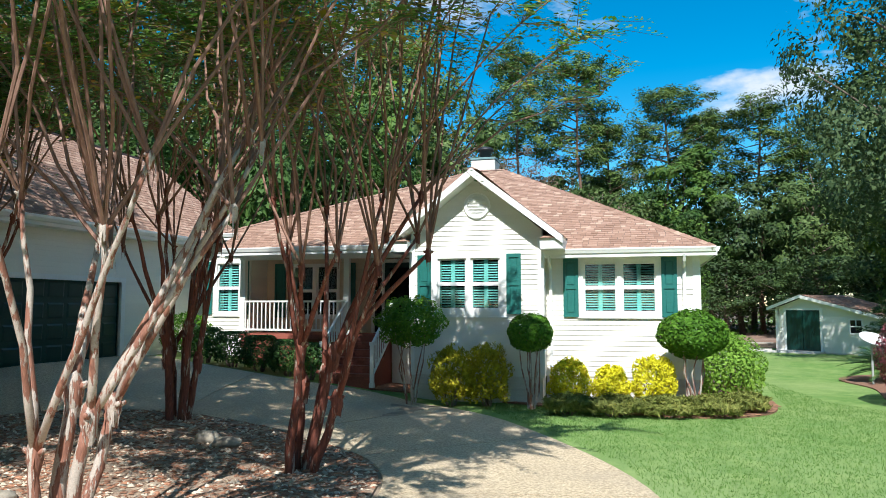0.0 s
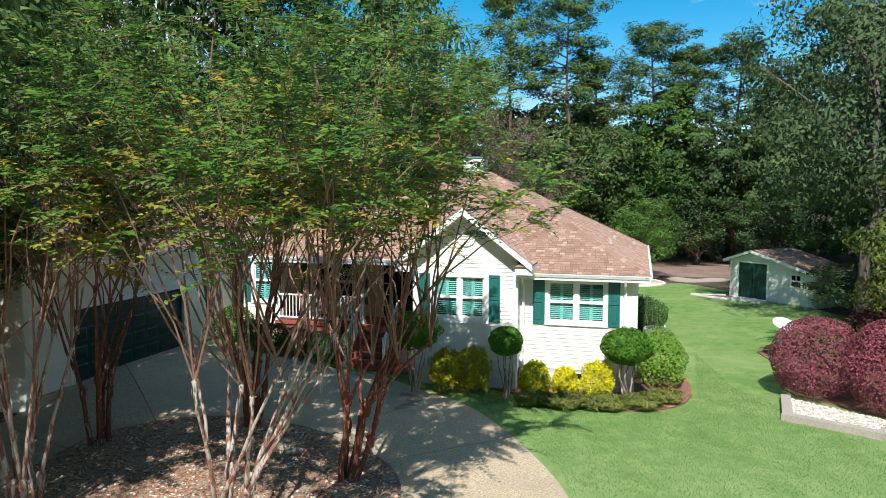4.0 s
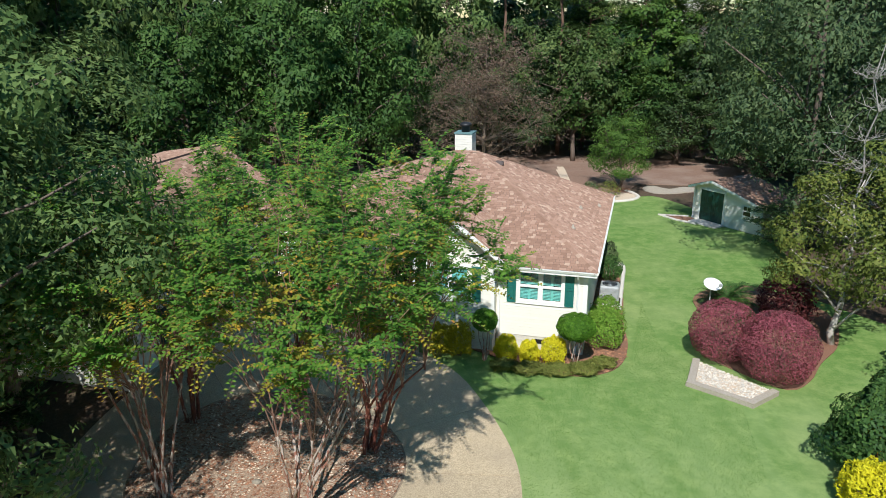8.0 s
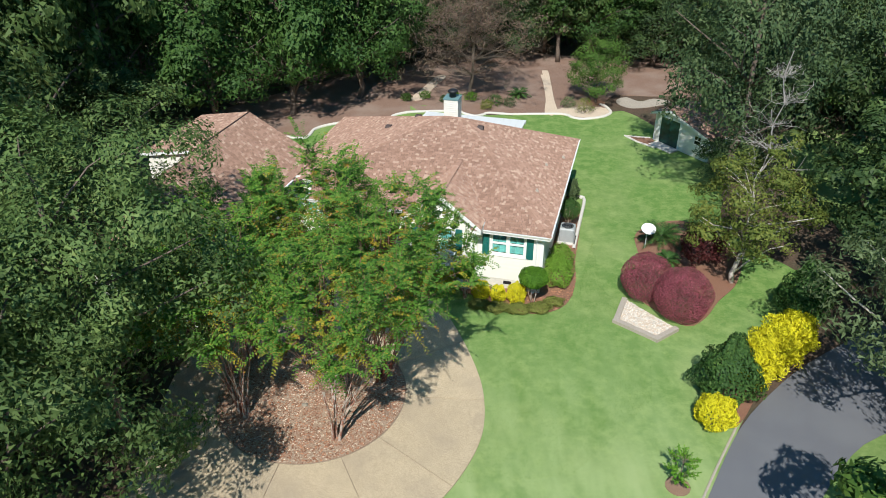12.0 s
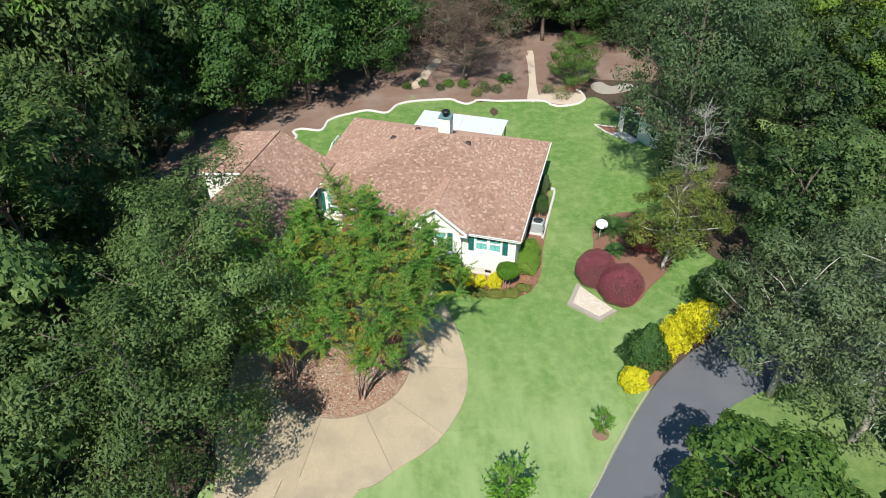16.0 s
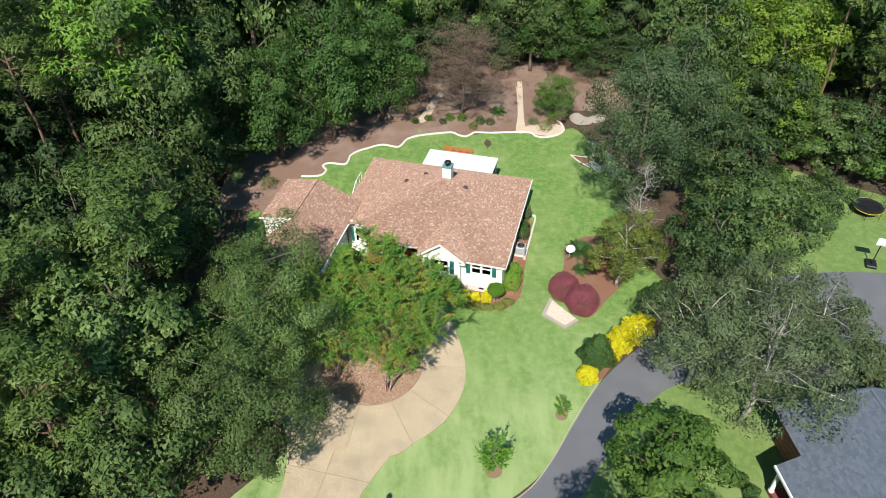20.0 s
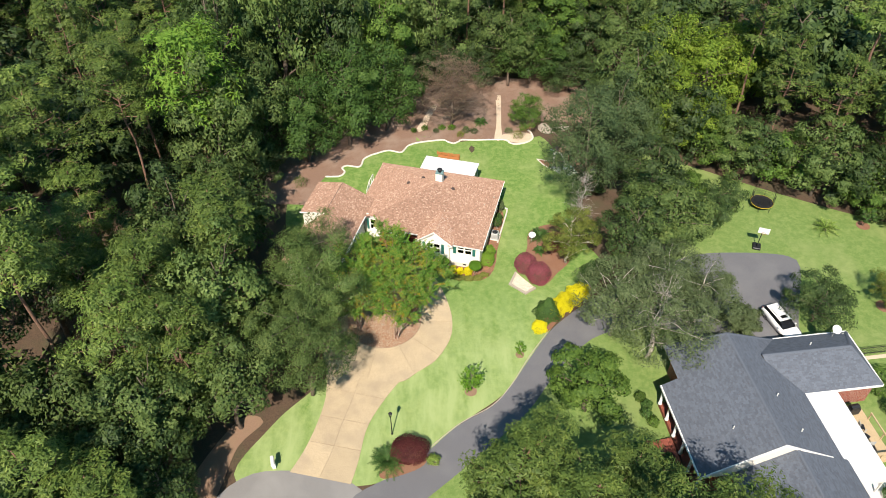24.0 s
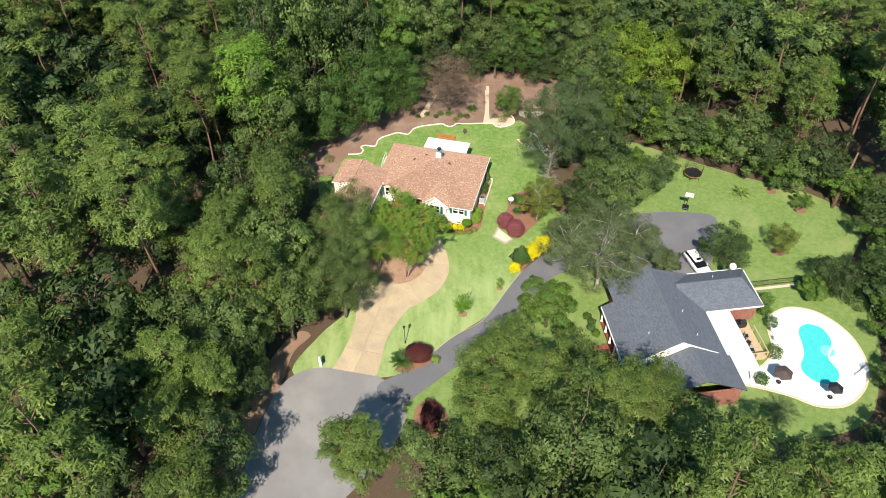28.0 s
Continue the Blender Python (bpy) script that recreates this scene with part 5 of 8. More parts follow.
    for k in range(13):
        z = 5.8 + k * 0.115
        part("board", Geo().box(-7.22, -6.4, 7.78, 8.62, z, z + 0.108), M["siding"], c)
    part("chimney_cap", Geo().box(-7.25, -6.37, 7.75, 8.65, 7.31, 7.38), M["green_metal"], c)
    part("flue", Geo().lathe([(0.2, 0.0), (0.2, 0.26), (0.29, 0.28), (0.29, 0.36), (0.2, 0.42), (0.05, 0.46)], 14, (-6.8, 8.2, 7.38)), M["black"], c, "round dark metal flue cap", True)
    return h


white_house()


def garage():
    h = thing("garage", pose(HOUSE.x, HOUSE.y, 0, 0, 0, HOUSE_TURN), "white clapboard garage wing with brown shingle roof and dark green door", "garage")
    E, T, RA = 4.2, 7.0, -17.25
    tabs, deck = Geo(), []
    x0, x1, y0, y1, r0, r1 = RA - 3.15, RA + 3.15, -7.4, 5.3, -5.9, 4.0
    roof_plane(tabs, deck, [(x1, y0, E), (x1, y1, E), (RA, r1, T), (RA, r0, T)], seed=11)
    roof_plane(tabs, deck, [(x1, y1, E), (x0, y1, E), (RA, r1, T)], seed=12)
    roof_plane(tabs, deck, [(x0, y1, E), (x0, y0, E), (RA, r0, T), (RA, r1, T)], seed=13)
    roof_plane(tabs, deck, [(x0, y0, E), (x1, y0, E), (RA, r0, T)], seed=14)
    roof_plane(tabs, deck, [(-20.2, 3.9, 6.6), (-20.2, -1.7, 6.6), (RA, -1.7, T + 0.06), (RA, 3.9, T + 0.06)], seed=15)
    roof = roof_boards(deck, h, "brown asphalt shingle roof")
    tagged(part("shingles", tabs, M["shingle"], roof), kind="stuff")
    part("dormer", Geo().prism([(-20.0, -1.55, 4.3), (-17.6, -1.55, 6.7), (-17.6, -1.55, 6.95), (-20.0, -1.55, 6.5)], (0, 5.3, 0)), M["siding"], h, "white shed dormer")
    part("fascia", Geo().prism([(-20.25, -1.75, 6.47), (-17.3, -1.75, 6.93), (-17.3, -1.75, 7.05), (-20.25, -1.75, 6.62)], (0, 0.06, 0)), M["trim"], h, "white dormer fascia")
    prof = ((0.0, -0.2), (0.0, 0.0), (0.12, 0.015), (0.12, -0.04), (0.07, -0.11), (0.02, -0.12), (0.02, -0.2))
    part("gutter", Geo().prism([(x1 + p, y0, E + q) for p, q in prof], (0, 2.0 - y0, 0)), M["trim"], h, "white metal gutter")
    part("soffit", Geo().box(x1 - 0.45, x1, y0, 2.0, E - 0.2, E - 0.17), M["trim"], h)
    siding_wall(h, -7.0, 2.4, -14.5, 0.9, E - 0.18, M["siding"], [(-5.55, -0.62, 0.9, 2.92)], face=1, axis="b", label="white clapboard garage wall")
    siding_wall(h, -20.0, -14.5, -7.0, 0.6, E - 0.18, M["siding"], label="white clapboard end wall")
    part("wall", Geo().box(-20.0, -19.85, -6.85, 4.9, 0.3, E - 0.18).box(-19.85, -14.5, 4.75, 4.9, 0.3, E - 0.18), M["siding"], h)
    part("foundation", Geo().box(-14.72, -14.52, -7.0, -5.6, 0, 0.9), M["foundation"], h)
    part("foundation", Geo().box(-14.72, -14.52, -0.6, 2.4, 0, 0.9), M["foundation"], h)
    part("foundation", Geo().box(-19.9, -14.75, -6.98, -6.8, 0, 0.6), M["foundation"], h)
    d = part("garage_door", Geo().box(-14.6, -14.56, -5.45, -0.72, 0.9, 2.85), M["dark_green"], h, "wide dark green panelled garage door")
    for r in range(4):
        for c in range(8):
            ya, za = -5.42 + c * 0.588, 0.93 + r * 0.485
            part("panel", Geo().add([(-14.56, ya + 0.05, za + 0.06), (-14.56, ya + 0.54, za + 0.06), (-14.56, ya + 0.54, za + 0.42), (-14.56, ya + 0.05, za + 0.42),
                                     (-14.54, ya + 0.09, za + 0.1), (-14.54, ya + 0.5, za + 0.1), (-14.54, ya + 0.5, za + 0.38), (-14.54, ya + 0.09, za + 0.38)],
                                    [(4, 5, 6, 7), (0, 1, 5, 4), (1, 2, 6, 5), (2, 3, 7, 6), (3, 0, 4, 7)]), M["dark_green"], d)
    part("door_trim", Geo().box(-14.52, -14.45, -0.72, -0.58, 0.9, 2.97).box(-14.52, -14.45, -5.6, -5.45, 0.9, 2.97).box(-14.52, -14.45, -5.45, -0.72, 2.85, 2.97), M["trim"], h, "white garage door trim")
    part("slab", Geo().box(-19.8, -14.4, -6.8, 2.4, 0.4, 0.9), M["concrete"], h)
    return h


garage()


# ---- trees ----
def inside(x, y, poly):
    hit = False
    for i in range(len(poly)):
        (x0, y0), (x1, y1) = poly[i], poly[i - 1]
        if (y0 > y) != (y1 > y) and x < (x1 - x0) * (y - y0) / (y1 - y0) + x0:
            hit = not hit
    return hit


B, PB = M["bark"], M["pine_bark"]
PROTO = {
    "near_oak": [tree_of(broadleaf(34, 13.0, 4.3, 1.6, 140, 150, 0.18, 0.5, LEAF["oak"], B), "broad olive-green oak with fine leaves beside the drive"),
                 tree_of(broadleaf(35, 13.5, 4.4, 1.2, 125, 150, 0.19, 0.5, LEAF["oak"], B), "dense green oak with fine leaves beside the drive")],
    "grey_oak": [tree_of(broadleaf(46, 14.0, 4.6, 0.9, 168, 82, 0.22, 0.5, LEAF["grey_oak"], B), "large dense grey-green oak between the two lots")],
    "skirt": [tree_of(broadleaf(36, 12.0, 5.0, 0.2, 120, 75, 0.33, 0.5, LEAF["forest"], B), "wide green tree with branches sweeping to the ground"),
              tree_of(broadleaf(37, 10.5, 4.4, 0.1, 110, 75, 0.32, 0.5, LEAF["dark"], B), "wide dark green tree leafy to the ground")],
    "oak": [tree_of(broadleaf(31, 13.0, 4.6, 1.6, 80, 72, 0.36, 0.55, LEAF["oak"], B), "broad olive-green oak at the edge of the woods"),
            tree_of(broadleaf(32, 14.5, 4.3, 2.2, 80, 72, 0.36, 0.55, LEAF["oak"], B), "tall olive-green oak at the edge of the woods"),
            tree_of(broadleaf(33, 12.0, 4.4, 1.0, 80, 72, 0.34, 0.55, LEAF["dark"], B), "dense dark green tree at the edge of the woods")],
    "edge": [tree_of(broadleaf(38, 11.0, 4.6, 0.2, 80, 52, 0.45, 0.5, LEAF["gum"], B, limbs=8), "green tree leafy to the ground at the lawn's edge"),
             tree_of(broadleaf(39, 10.5, 4.4, 0.1, 80, 52, 0.45, 0.5, LEAF["oak"], B, limbs=8), "olive tree leafy to the ground at the lawn's edge"),
             tree_of(broadleaf(40, 10.5, 4.4, 0.1, 80, 52, 0.45, 0.5, LEAF["dark"], B, limbs=8), "dark tree leafy to the ground at the lawn's edge")],
    "gum": [tree_of(broadleaf(41, 15.0, 3.8, 2.0, 80, 80, 0.36, 0.6, LEAF["gum"], B), "bright green broadleaf tree in the woods"),
            tree_of(broadleaf(42, 12.5, 3.6, 1.2, 78, 80, 0.36, 0.6, LEAF["gum"], B), "leafy green tree in the woods")],
    "pine": [tree_of(pine(51, 21.0, 10.5, 3.5, 32, 200, 0.33, LEAF["pine"], PB), "tall pine with a bare lower trunk"),
             tree_of(pine(52, 19.0, 7.0, 3.3, 36, 185, 0.33, LEAF["pine"], PB), "tall full-crowned green pine"),
             tree_of(pine(53, 24.0, 15.0, 3.6, 30, 230, 0.32, LEAF["pine"], PB), "very tall pine with a high open crown")],
    "bright": [tree_of(broadleaf(45, 13.5, 4.8, 1.0, 80, 76, 0.34, 0.55, LEAF["bright"], B), "sunlit yellow-green broadleaf tree")],
    "far_oak": [tree_of(broadleaf(61, 14.0, 4.9, 1.0, 55, 46, 0.66, 0.6, LEAF["oak"], B, limbs=8), "olive-green broadleaf tree in the woods"),
                tree_of(broadleaf(62, 13.0, 4.6, 1.0, 55, 46, 0.66, 0.6, LEAF["dark"], B, limbs=8), "dark green broadleaf tree in the woods"),
                tree_of(broadleaf(63, 15.0, 4.6, 1.0, 55, 46, 0.66, 0.6, LEAF["gum"], B, limbs=8), "fresh green broadleaf tree in the woods")],
    "far_pine": [tree_of(pine(71, 21.0, 9.0, 3.6, 26, 120, 0.46, LEAF["pine"], PB), "tall green pine in the woods"),
                 tree_of(pine(72, 25.0, 14.0, 3.7, 22, 130, 0.46, LEAF["pine"], PB), "very tall open-crowned pine in the woods")],
}
for protos in PROTO.values():
    for ob in protos:
        ob.matrix_basis = Matrix.Translation((-90, 40, 0))
SPENT = set()
TREES = []


def plant(kind, i, x, y, size=1.0, tall=1.0, turn=None, label="", group="woodland trees"):
    """Sets out one tree; the first of each kind is the model itself."""
    src = PROTO[kind][i % len(PROTO[kind])]
    m = set_at(x, y, TREE_RNG.random() * 6.28 if turn is None else turn, size, tall)
    if src.name in SPENT:
        ob = copy_thing(src, m)
    else:
        SPENT.add(src.name)
        ob = src
        ob.matrix_basis = m
    TREES.append((x, y))
    return tagged(ob, label, "", group)


TREE_RNG = random.Random(7)
# trees that stand out, left of the drive
# third oak and smaller skirt are added to shade and hide the garage's end
for kind, i, x, y, s, t in (("near_oak", 0, -10.7, 5.3, 1.08, 1.0), ("near_oak", 1, -11.3, -0.4, 1.05, 1.0), ("near_oak", 1, -12.0, 9.9, 1.0, 0.95), ("oak", 1, -19.0, 3.0, 1.1, 1.15), ("skirt", 1, -14.9, 5.6, 0.9, 0.8), ("skirt", 1, -13.4, 8.7, 0.6, 0.62), ("oak", 0, -17.5, -4.0, 1.0, 1.1), ("oak", 0, -20.5, 15.5, 1.0, 1.1),
                            ("pine", 1, -20.5, -4.0, 1.0, 0.9), ("oak", 2, -23.5, -10.0, 1.05, 1.1), ("pine", 0, -25.0, -3.0, 1.0, 0.85), ("oak", 0, -25.5, 8.0, 1.1, 1.1), ("pine", 1, -27.5, -16.0, 1.0, 0.95), ("pine", 1, -23.6, -16.5, 0.95, 0.8), ("oak", 1, -22.6, -8.2, 0.9, 1.0), ("pine", 1, -26.0, -22.5, 1.0, 0.85), ("oak", 2, -24.8, -27.5, 0.9, 0.9), ("oak", 2, -22.4, -23.5, 0.95, 1.0), ("pine", 1, -23.2, -29.5, 1.0, 0.8), ("oak", 2, -21.6, -13.0, 0.75, 0.85),
                            # behind the lawn
                            ("skirt", 0, -15.8, 36.6, 1.05, 1.05), ("skirt", 0, -10.6, 40.2, 1.05, 1.1), ("skirt", 0, -5.9, 43.8, 0.95, 1.1), ("skirt", 1, -3.2, 50.0, 1.1, 1.2), ("skirt", 1, -21.5, 31.5, 1.0, 1.1), ("skirt", 1, 2.5, 54.5, 1.1, 1.1), ("skirt", 1, 8.5, 58.0, 1.1, 1.0), ("skirt", 0, 15.5, 57.5, 1.0, 0.9), ("skirt", 1, 21.5, 55.5, 1.05, 0.85), ("skirt", 1, 26.5, 50.5, 1.0, 0.85), ("oak", 2, -12.5, 47.5, 1.3, 1.5), ("oak", 1, -19.0, 45.5, 1.3, 1.5), ("oak", 0, -4.0, 57.0, 1.3, 1.55), ("oak", 2, -26.0, 41.0, 1.3, 1.5), ("oak", 0, -21.5, 35.0, 1.1, 1.15), ("gum", 0, -6.0, 50.0, 1.15, 1.1), ("oak", 1, -23.0, 26.0, 1.1, 1.1),
                            ("oak", 1, 1.5, 57.0, 1.0, 1.05), ("oak", 2, 9.0, 62.0, 1.0, 1.0), ("gum", 1, 17.0, 61.0, 1.0, 0.9), ("oak", 2, 24.0, 58.5, 1.0, 0.95), ("oak", 0, 12.5, 57.0, 1.0, 0.95), ("gum", 0, 20.0, 60.0, 1.0, 0.85), ("oak", 1, 29.5, 57.0, 1.0, 0.85),
                            # tall pines beyond the back border
                            ("pine", 2, 6.2, 61.0, 1.05, 0.93), ("pine", 2, 11.6, 60.5, 1.05, 0.92), ("pine", 0, 14.5, 63.5, 1.05, 0.98), ("pine", 2, 19.2, 61.5, 1.05, 0.83), ("pine", 2, 23.0, 63.0, 1.0, 0.8), ("pine", 2, 26.6, 60.5, 1.05, 0.78), ("pine", 0, 31.0, 62.0, 1.05, 0.9),
                            # between the two lots
                            ("grey_oak", 0, 22.6, 30.6, 1.12, 1.12), ("grey_oak", 0, 18.9, 27.0, 1.0, 1.05), ("oak", 1, 26.0, 37.5, 1.1, 1.0), ("skirt", 1, 20.2, 30.2, 0.62, 0.6), ("oak", 2, 26.6, 25.0, 1.0, 0.9), ("oak", 2, 22.6, 16.4, 0.9, 0.8), ("oak", 0, 27.0, 18.5, 0.95, 0.82), ("bright", 0, 31.5, 42.0, 1.05, 0.95), ("bright", 0, 38.0, 45.0, 1.1, 1.05), ("bright", 0, 36.2, 38.8, 0.9, 0.8), ("bright", 0, 33.5, 48.5, 1.1, 1.1), ("bright", 0, 44.5, 50.0, 1.0, 1.1),
                            # pines and trees by the brick house
                            ("pine", 1, 6.5, -15.5, 1.05, 0.78), ("pine", 0, 11.5, -18.5, 1.0, 0.78), ("pine", 1, 5.0, -20.8, 1.0, 0.8), ("pine", 1, 15.5, -15.0, 0.95, 0.72), ("pine", 0, 19.0, -20.5, 1.0, 0.8),
                            ("pine", 1, -8.0, -25.2, 1.0, 0.78), ("gum", 1, 14.7, -2.9, 1.0, 0.76), ("gum", 1, 17.6, -11.6, 0.8, 0.66), ("skirt", 1, 9.2, -8.9, 0.62, 0.66), ("pine", 1, 8.8, -12.6, 0.95, 0.72), ("pine", 0, 23.0, -19.5, 1.0, 0.7), ("oak", 1, 27.5, -24.0, 1.0, 0.72), ("oak", 0, 33.5, -27.0, 1.0, 0.65), ("gum", 0, 40.5, -28.5, 0.85, 0.55), ("oak", 1, 45.0, -28.0, 0.9, 0.6), ("oak", 2, 54.5, -25.5, 0.9, 0.6)):
    plant(kind, i, x, y, s, t, group="")

WOODS = [
    [(-14, 12), (-17.5, 13), (-19, 20), (-21, 28), (-23, 36), (-18, 43), (-10, 50), (0, 58), (0, 120), (-95, 120), (-95, -40), (-29, -40), (-26, -20), (-22, -8), (-18, -3), (-13, 6)],
    [(0, 58), (10, 63), (22, 60), (29, 55), (31, 43), (40, 36), (45, 33), (52, 29), (61, 24), (66, 17), (118, 17), (118, 120), (0, 120)],
    [(66, 17), (66, 10), (63, 4), (63, -4), (62, -13), (59, -22), (52, -28), (38, -29), (24, -26), (14, -24), (0, -26), (0, -38), (118, -38), (118, 17)],
]


def scatter_woods():
    pts = list(TREES)
    rng = random.Random(21)
    tries = 0
    while tries < 9000:
        tries += 1
        x, y = rng.uniform(-95, 118), rng.uniform(-38, 120)
        if not any(inside(x, y, w) for w in WOODS):
            continue
        near = math.hypot(x - 2, y - 12) < 43
        gap = (5.0 if x < -14 else 5.6) if near else (5.3 if x > 26 and y < 62 else 5.8)
        if abs(x - 1) > 64 + 0.45 * y or y > (112 if x < 28 else 96) or any((x - p) ** 2 + (y - q) ** 2 < gap * gap for p, q in pts):
            continue
        pts.append((x, y))
        piney = rng.random() < (0.45 if y > 52 or x < -20 else 0.3)
        open_sky = x > 2 and y > 56 and x < 12 + 0.8 * y
        piney = piney and not open_sky
        if x > 36 and y > 60 and rng.random() < 0.45:
            continue
        kind = ("pine" if piney else rng.choice(("oak", "oak", "gum"))) if near else ("far_pine" if piney else "far_oak")
        low = (0.8 if y < 68 else 0.92) if open_sky else 1.0
        pick = rng.randrange(3)
        # mostly dark-leaved trees on the left: the woods' deep shade put into leaf colour
        if x < -14 and not piney and rng.random() < (0.95 if y > 18 else 0.5):
            kind, pick = ("oak", 2) if near else ("far_oak", 1)
        plant(kind, pick, x, y, rng.uniform(0.85, 1.2), rng.uniform(0.85, 1.15) * low)


# leafy edge of the woods round the neighbour's lawn
edge = smooth_line([(29.5, 42.5), (34.5, 39), (40.5, 35.2), (45.5, 32), (52.5, 28), (60.5, 23.5), (65.5, 16.5), (63.5, 8), (60.5, 0), (59.5, -8), (57, -16), (53, -23)], 3.5)
for k, (x, y) in enumerate(edge):
    low = y < 5
    plant("edge", k, x - 0.5 + TREE_RNG.uniform(-0.8, 0.8), y - 0.6 + TREE_RNG.uniform(-0.8, 0.8), TREE_RNG.uniform(0.85, 1.12), (0.6 if low else 0.95) * TREE_RNG.uniform(0.85, 1.1))
scatter_woods()
# fillers along the near rim of the woods
for kind, pick, x, y, w, h in (("oak", 0, -45.5, -25.0, 1.0, 0.95), ("oak", 2, -34.2, -24.3, 0.95, 0.8), ("gum", 0, -39.5, -27.0, 1.0, 0.8), ("oak", 2, -41.5, -21.5, 1.0, 0.9), ("far_oak", 1, 76.0, 46.0, 1.0, 1.0)):
    plant(kind, pick, x, y, w, h)


def undergrowth():
    """Low leafy growth that fills the floor of the woods."""
    rng = np.random.default_rng(77)
    cen = []
    while len(cen) < 1200:
        x, y = rng.uniform(-80, 100), rng.uniform(-38, 95)
        if abs(x - 1) < 62 + 0.45 * y and any(inside(x, y, w) for w in WOODS):
            cen.append((x, y, ground_z(x, y) + rng.uniform(0.3, 2.6)))
    cen = np.array(cen)
    pos, nrm = clumps(rng, cen, rng.uniform(1.0, 2.0, len(cen)), 34, 0.8, 0.6)
    pos[:, 2] = np.maximum(pos[:, 2], 0.1)
    solid("undergrowth", leaf_mesh("undergrowth", pos, nrm, rng.uniform(0.35, 0.75, len(pos)), 0.55, LEAF["oak"], corners=3), None, "leafy green undergrowth on the woodland floor", "undergrowth", "stuff")


undergrowth()


# ---- crape myrtles on the island ----
def knuckle(g, p, r, rng):
    """A swollen pruning scar, lumpy and merging into the stem, with curls of loose bark hanging from it."""
    o, n = len(g.v), 9
    rings = ((0.8, -0.2), (1.05, -0.11), (1.28, -0.03), (1.3, 0.05), (1.0, 0.11), (0.62, 0.15))
    for q, z in rings:
        for k in range(n):
            a, w = 6.283 * k / n, r * q * rng.uniform(0.86, 1.16)
            g.v.append((p[0] + math.cos(a) * w, p[1] + math.sin(a) * w, p[2] + z * r / 0.06 * rng.uniform(0.85, 1.15)))
    for i in range(len(rings) - 1):
        for k in range(n):
            a, b = o + i * n + k, o + i * n + (k + 1) % n
            g.f.append((a, b, b + n, a + n))
    for k in range(2):
        a = rng.random() * 6.28
        d = np.array([math.cos(a), math.sin(a), 0.5])
        g.tube([p, p + d * r * 1.5, p + d * r * 2.0], [r * 0.55, r * 0.5, r * 0.32], 6)
    for k in range(5):
        a = rng.random() * 6.28
        d, s = np.array([math.cos(a), math.sin(a), 0]), np.array([-math.sin(a), math.cos(a), 0]) * rng.uniform(0.004, 0.011)
        p0 = p + d * r * 1.05
        p1 = p + d * (r * 1.3 + 0.012) - np.array([0, 0, rng.uniform(0.05, 0.1)])
        p2 = p + d * (r * 1.0 + rng.uniform(0.0, 0.03)) - np.array([0, 0, rng.uniform(0.12, 0.26)])
        g.add([p0 - s, p0 + s, p1 + s * 0.8, p1 - s * 0.8, p2 + s * 0.3, p2 - s * 0.3], [(0, 1, 2, 3), (3, 2, 4, 5)])


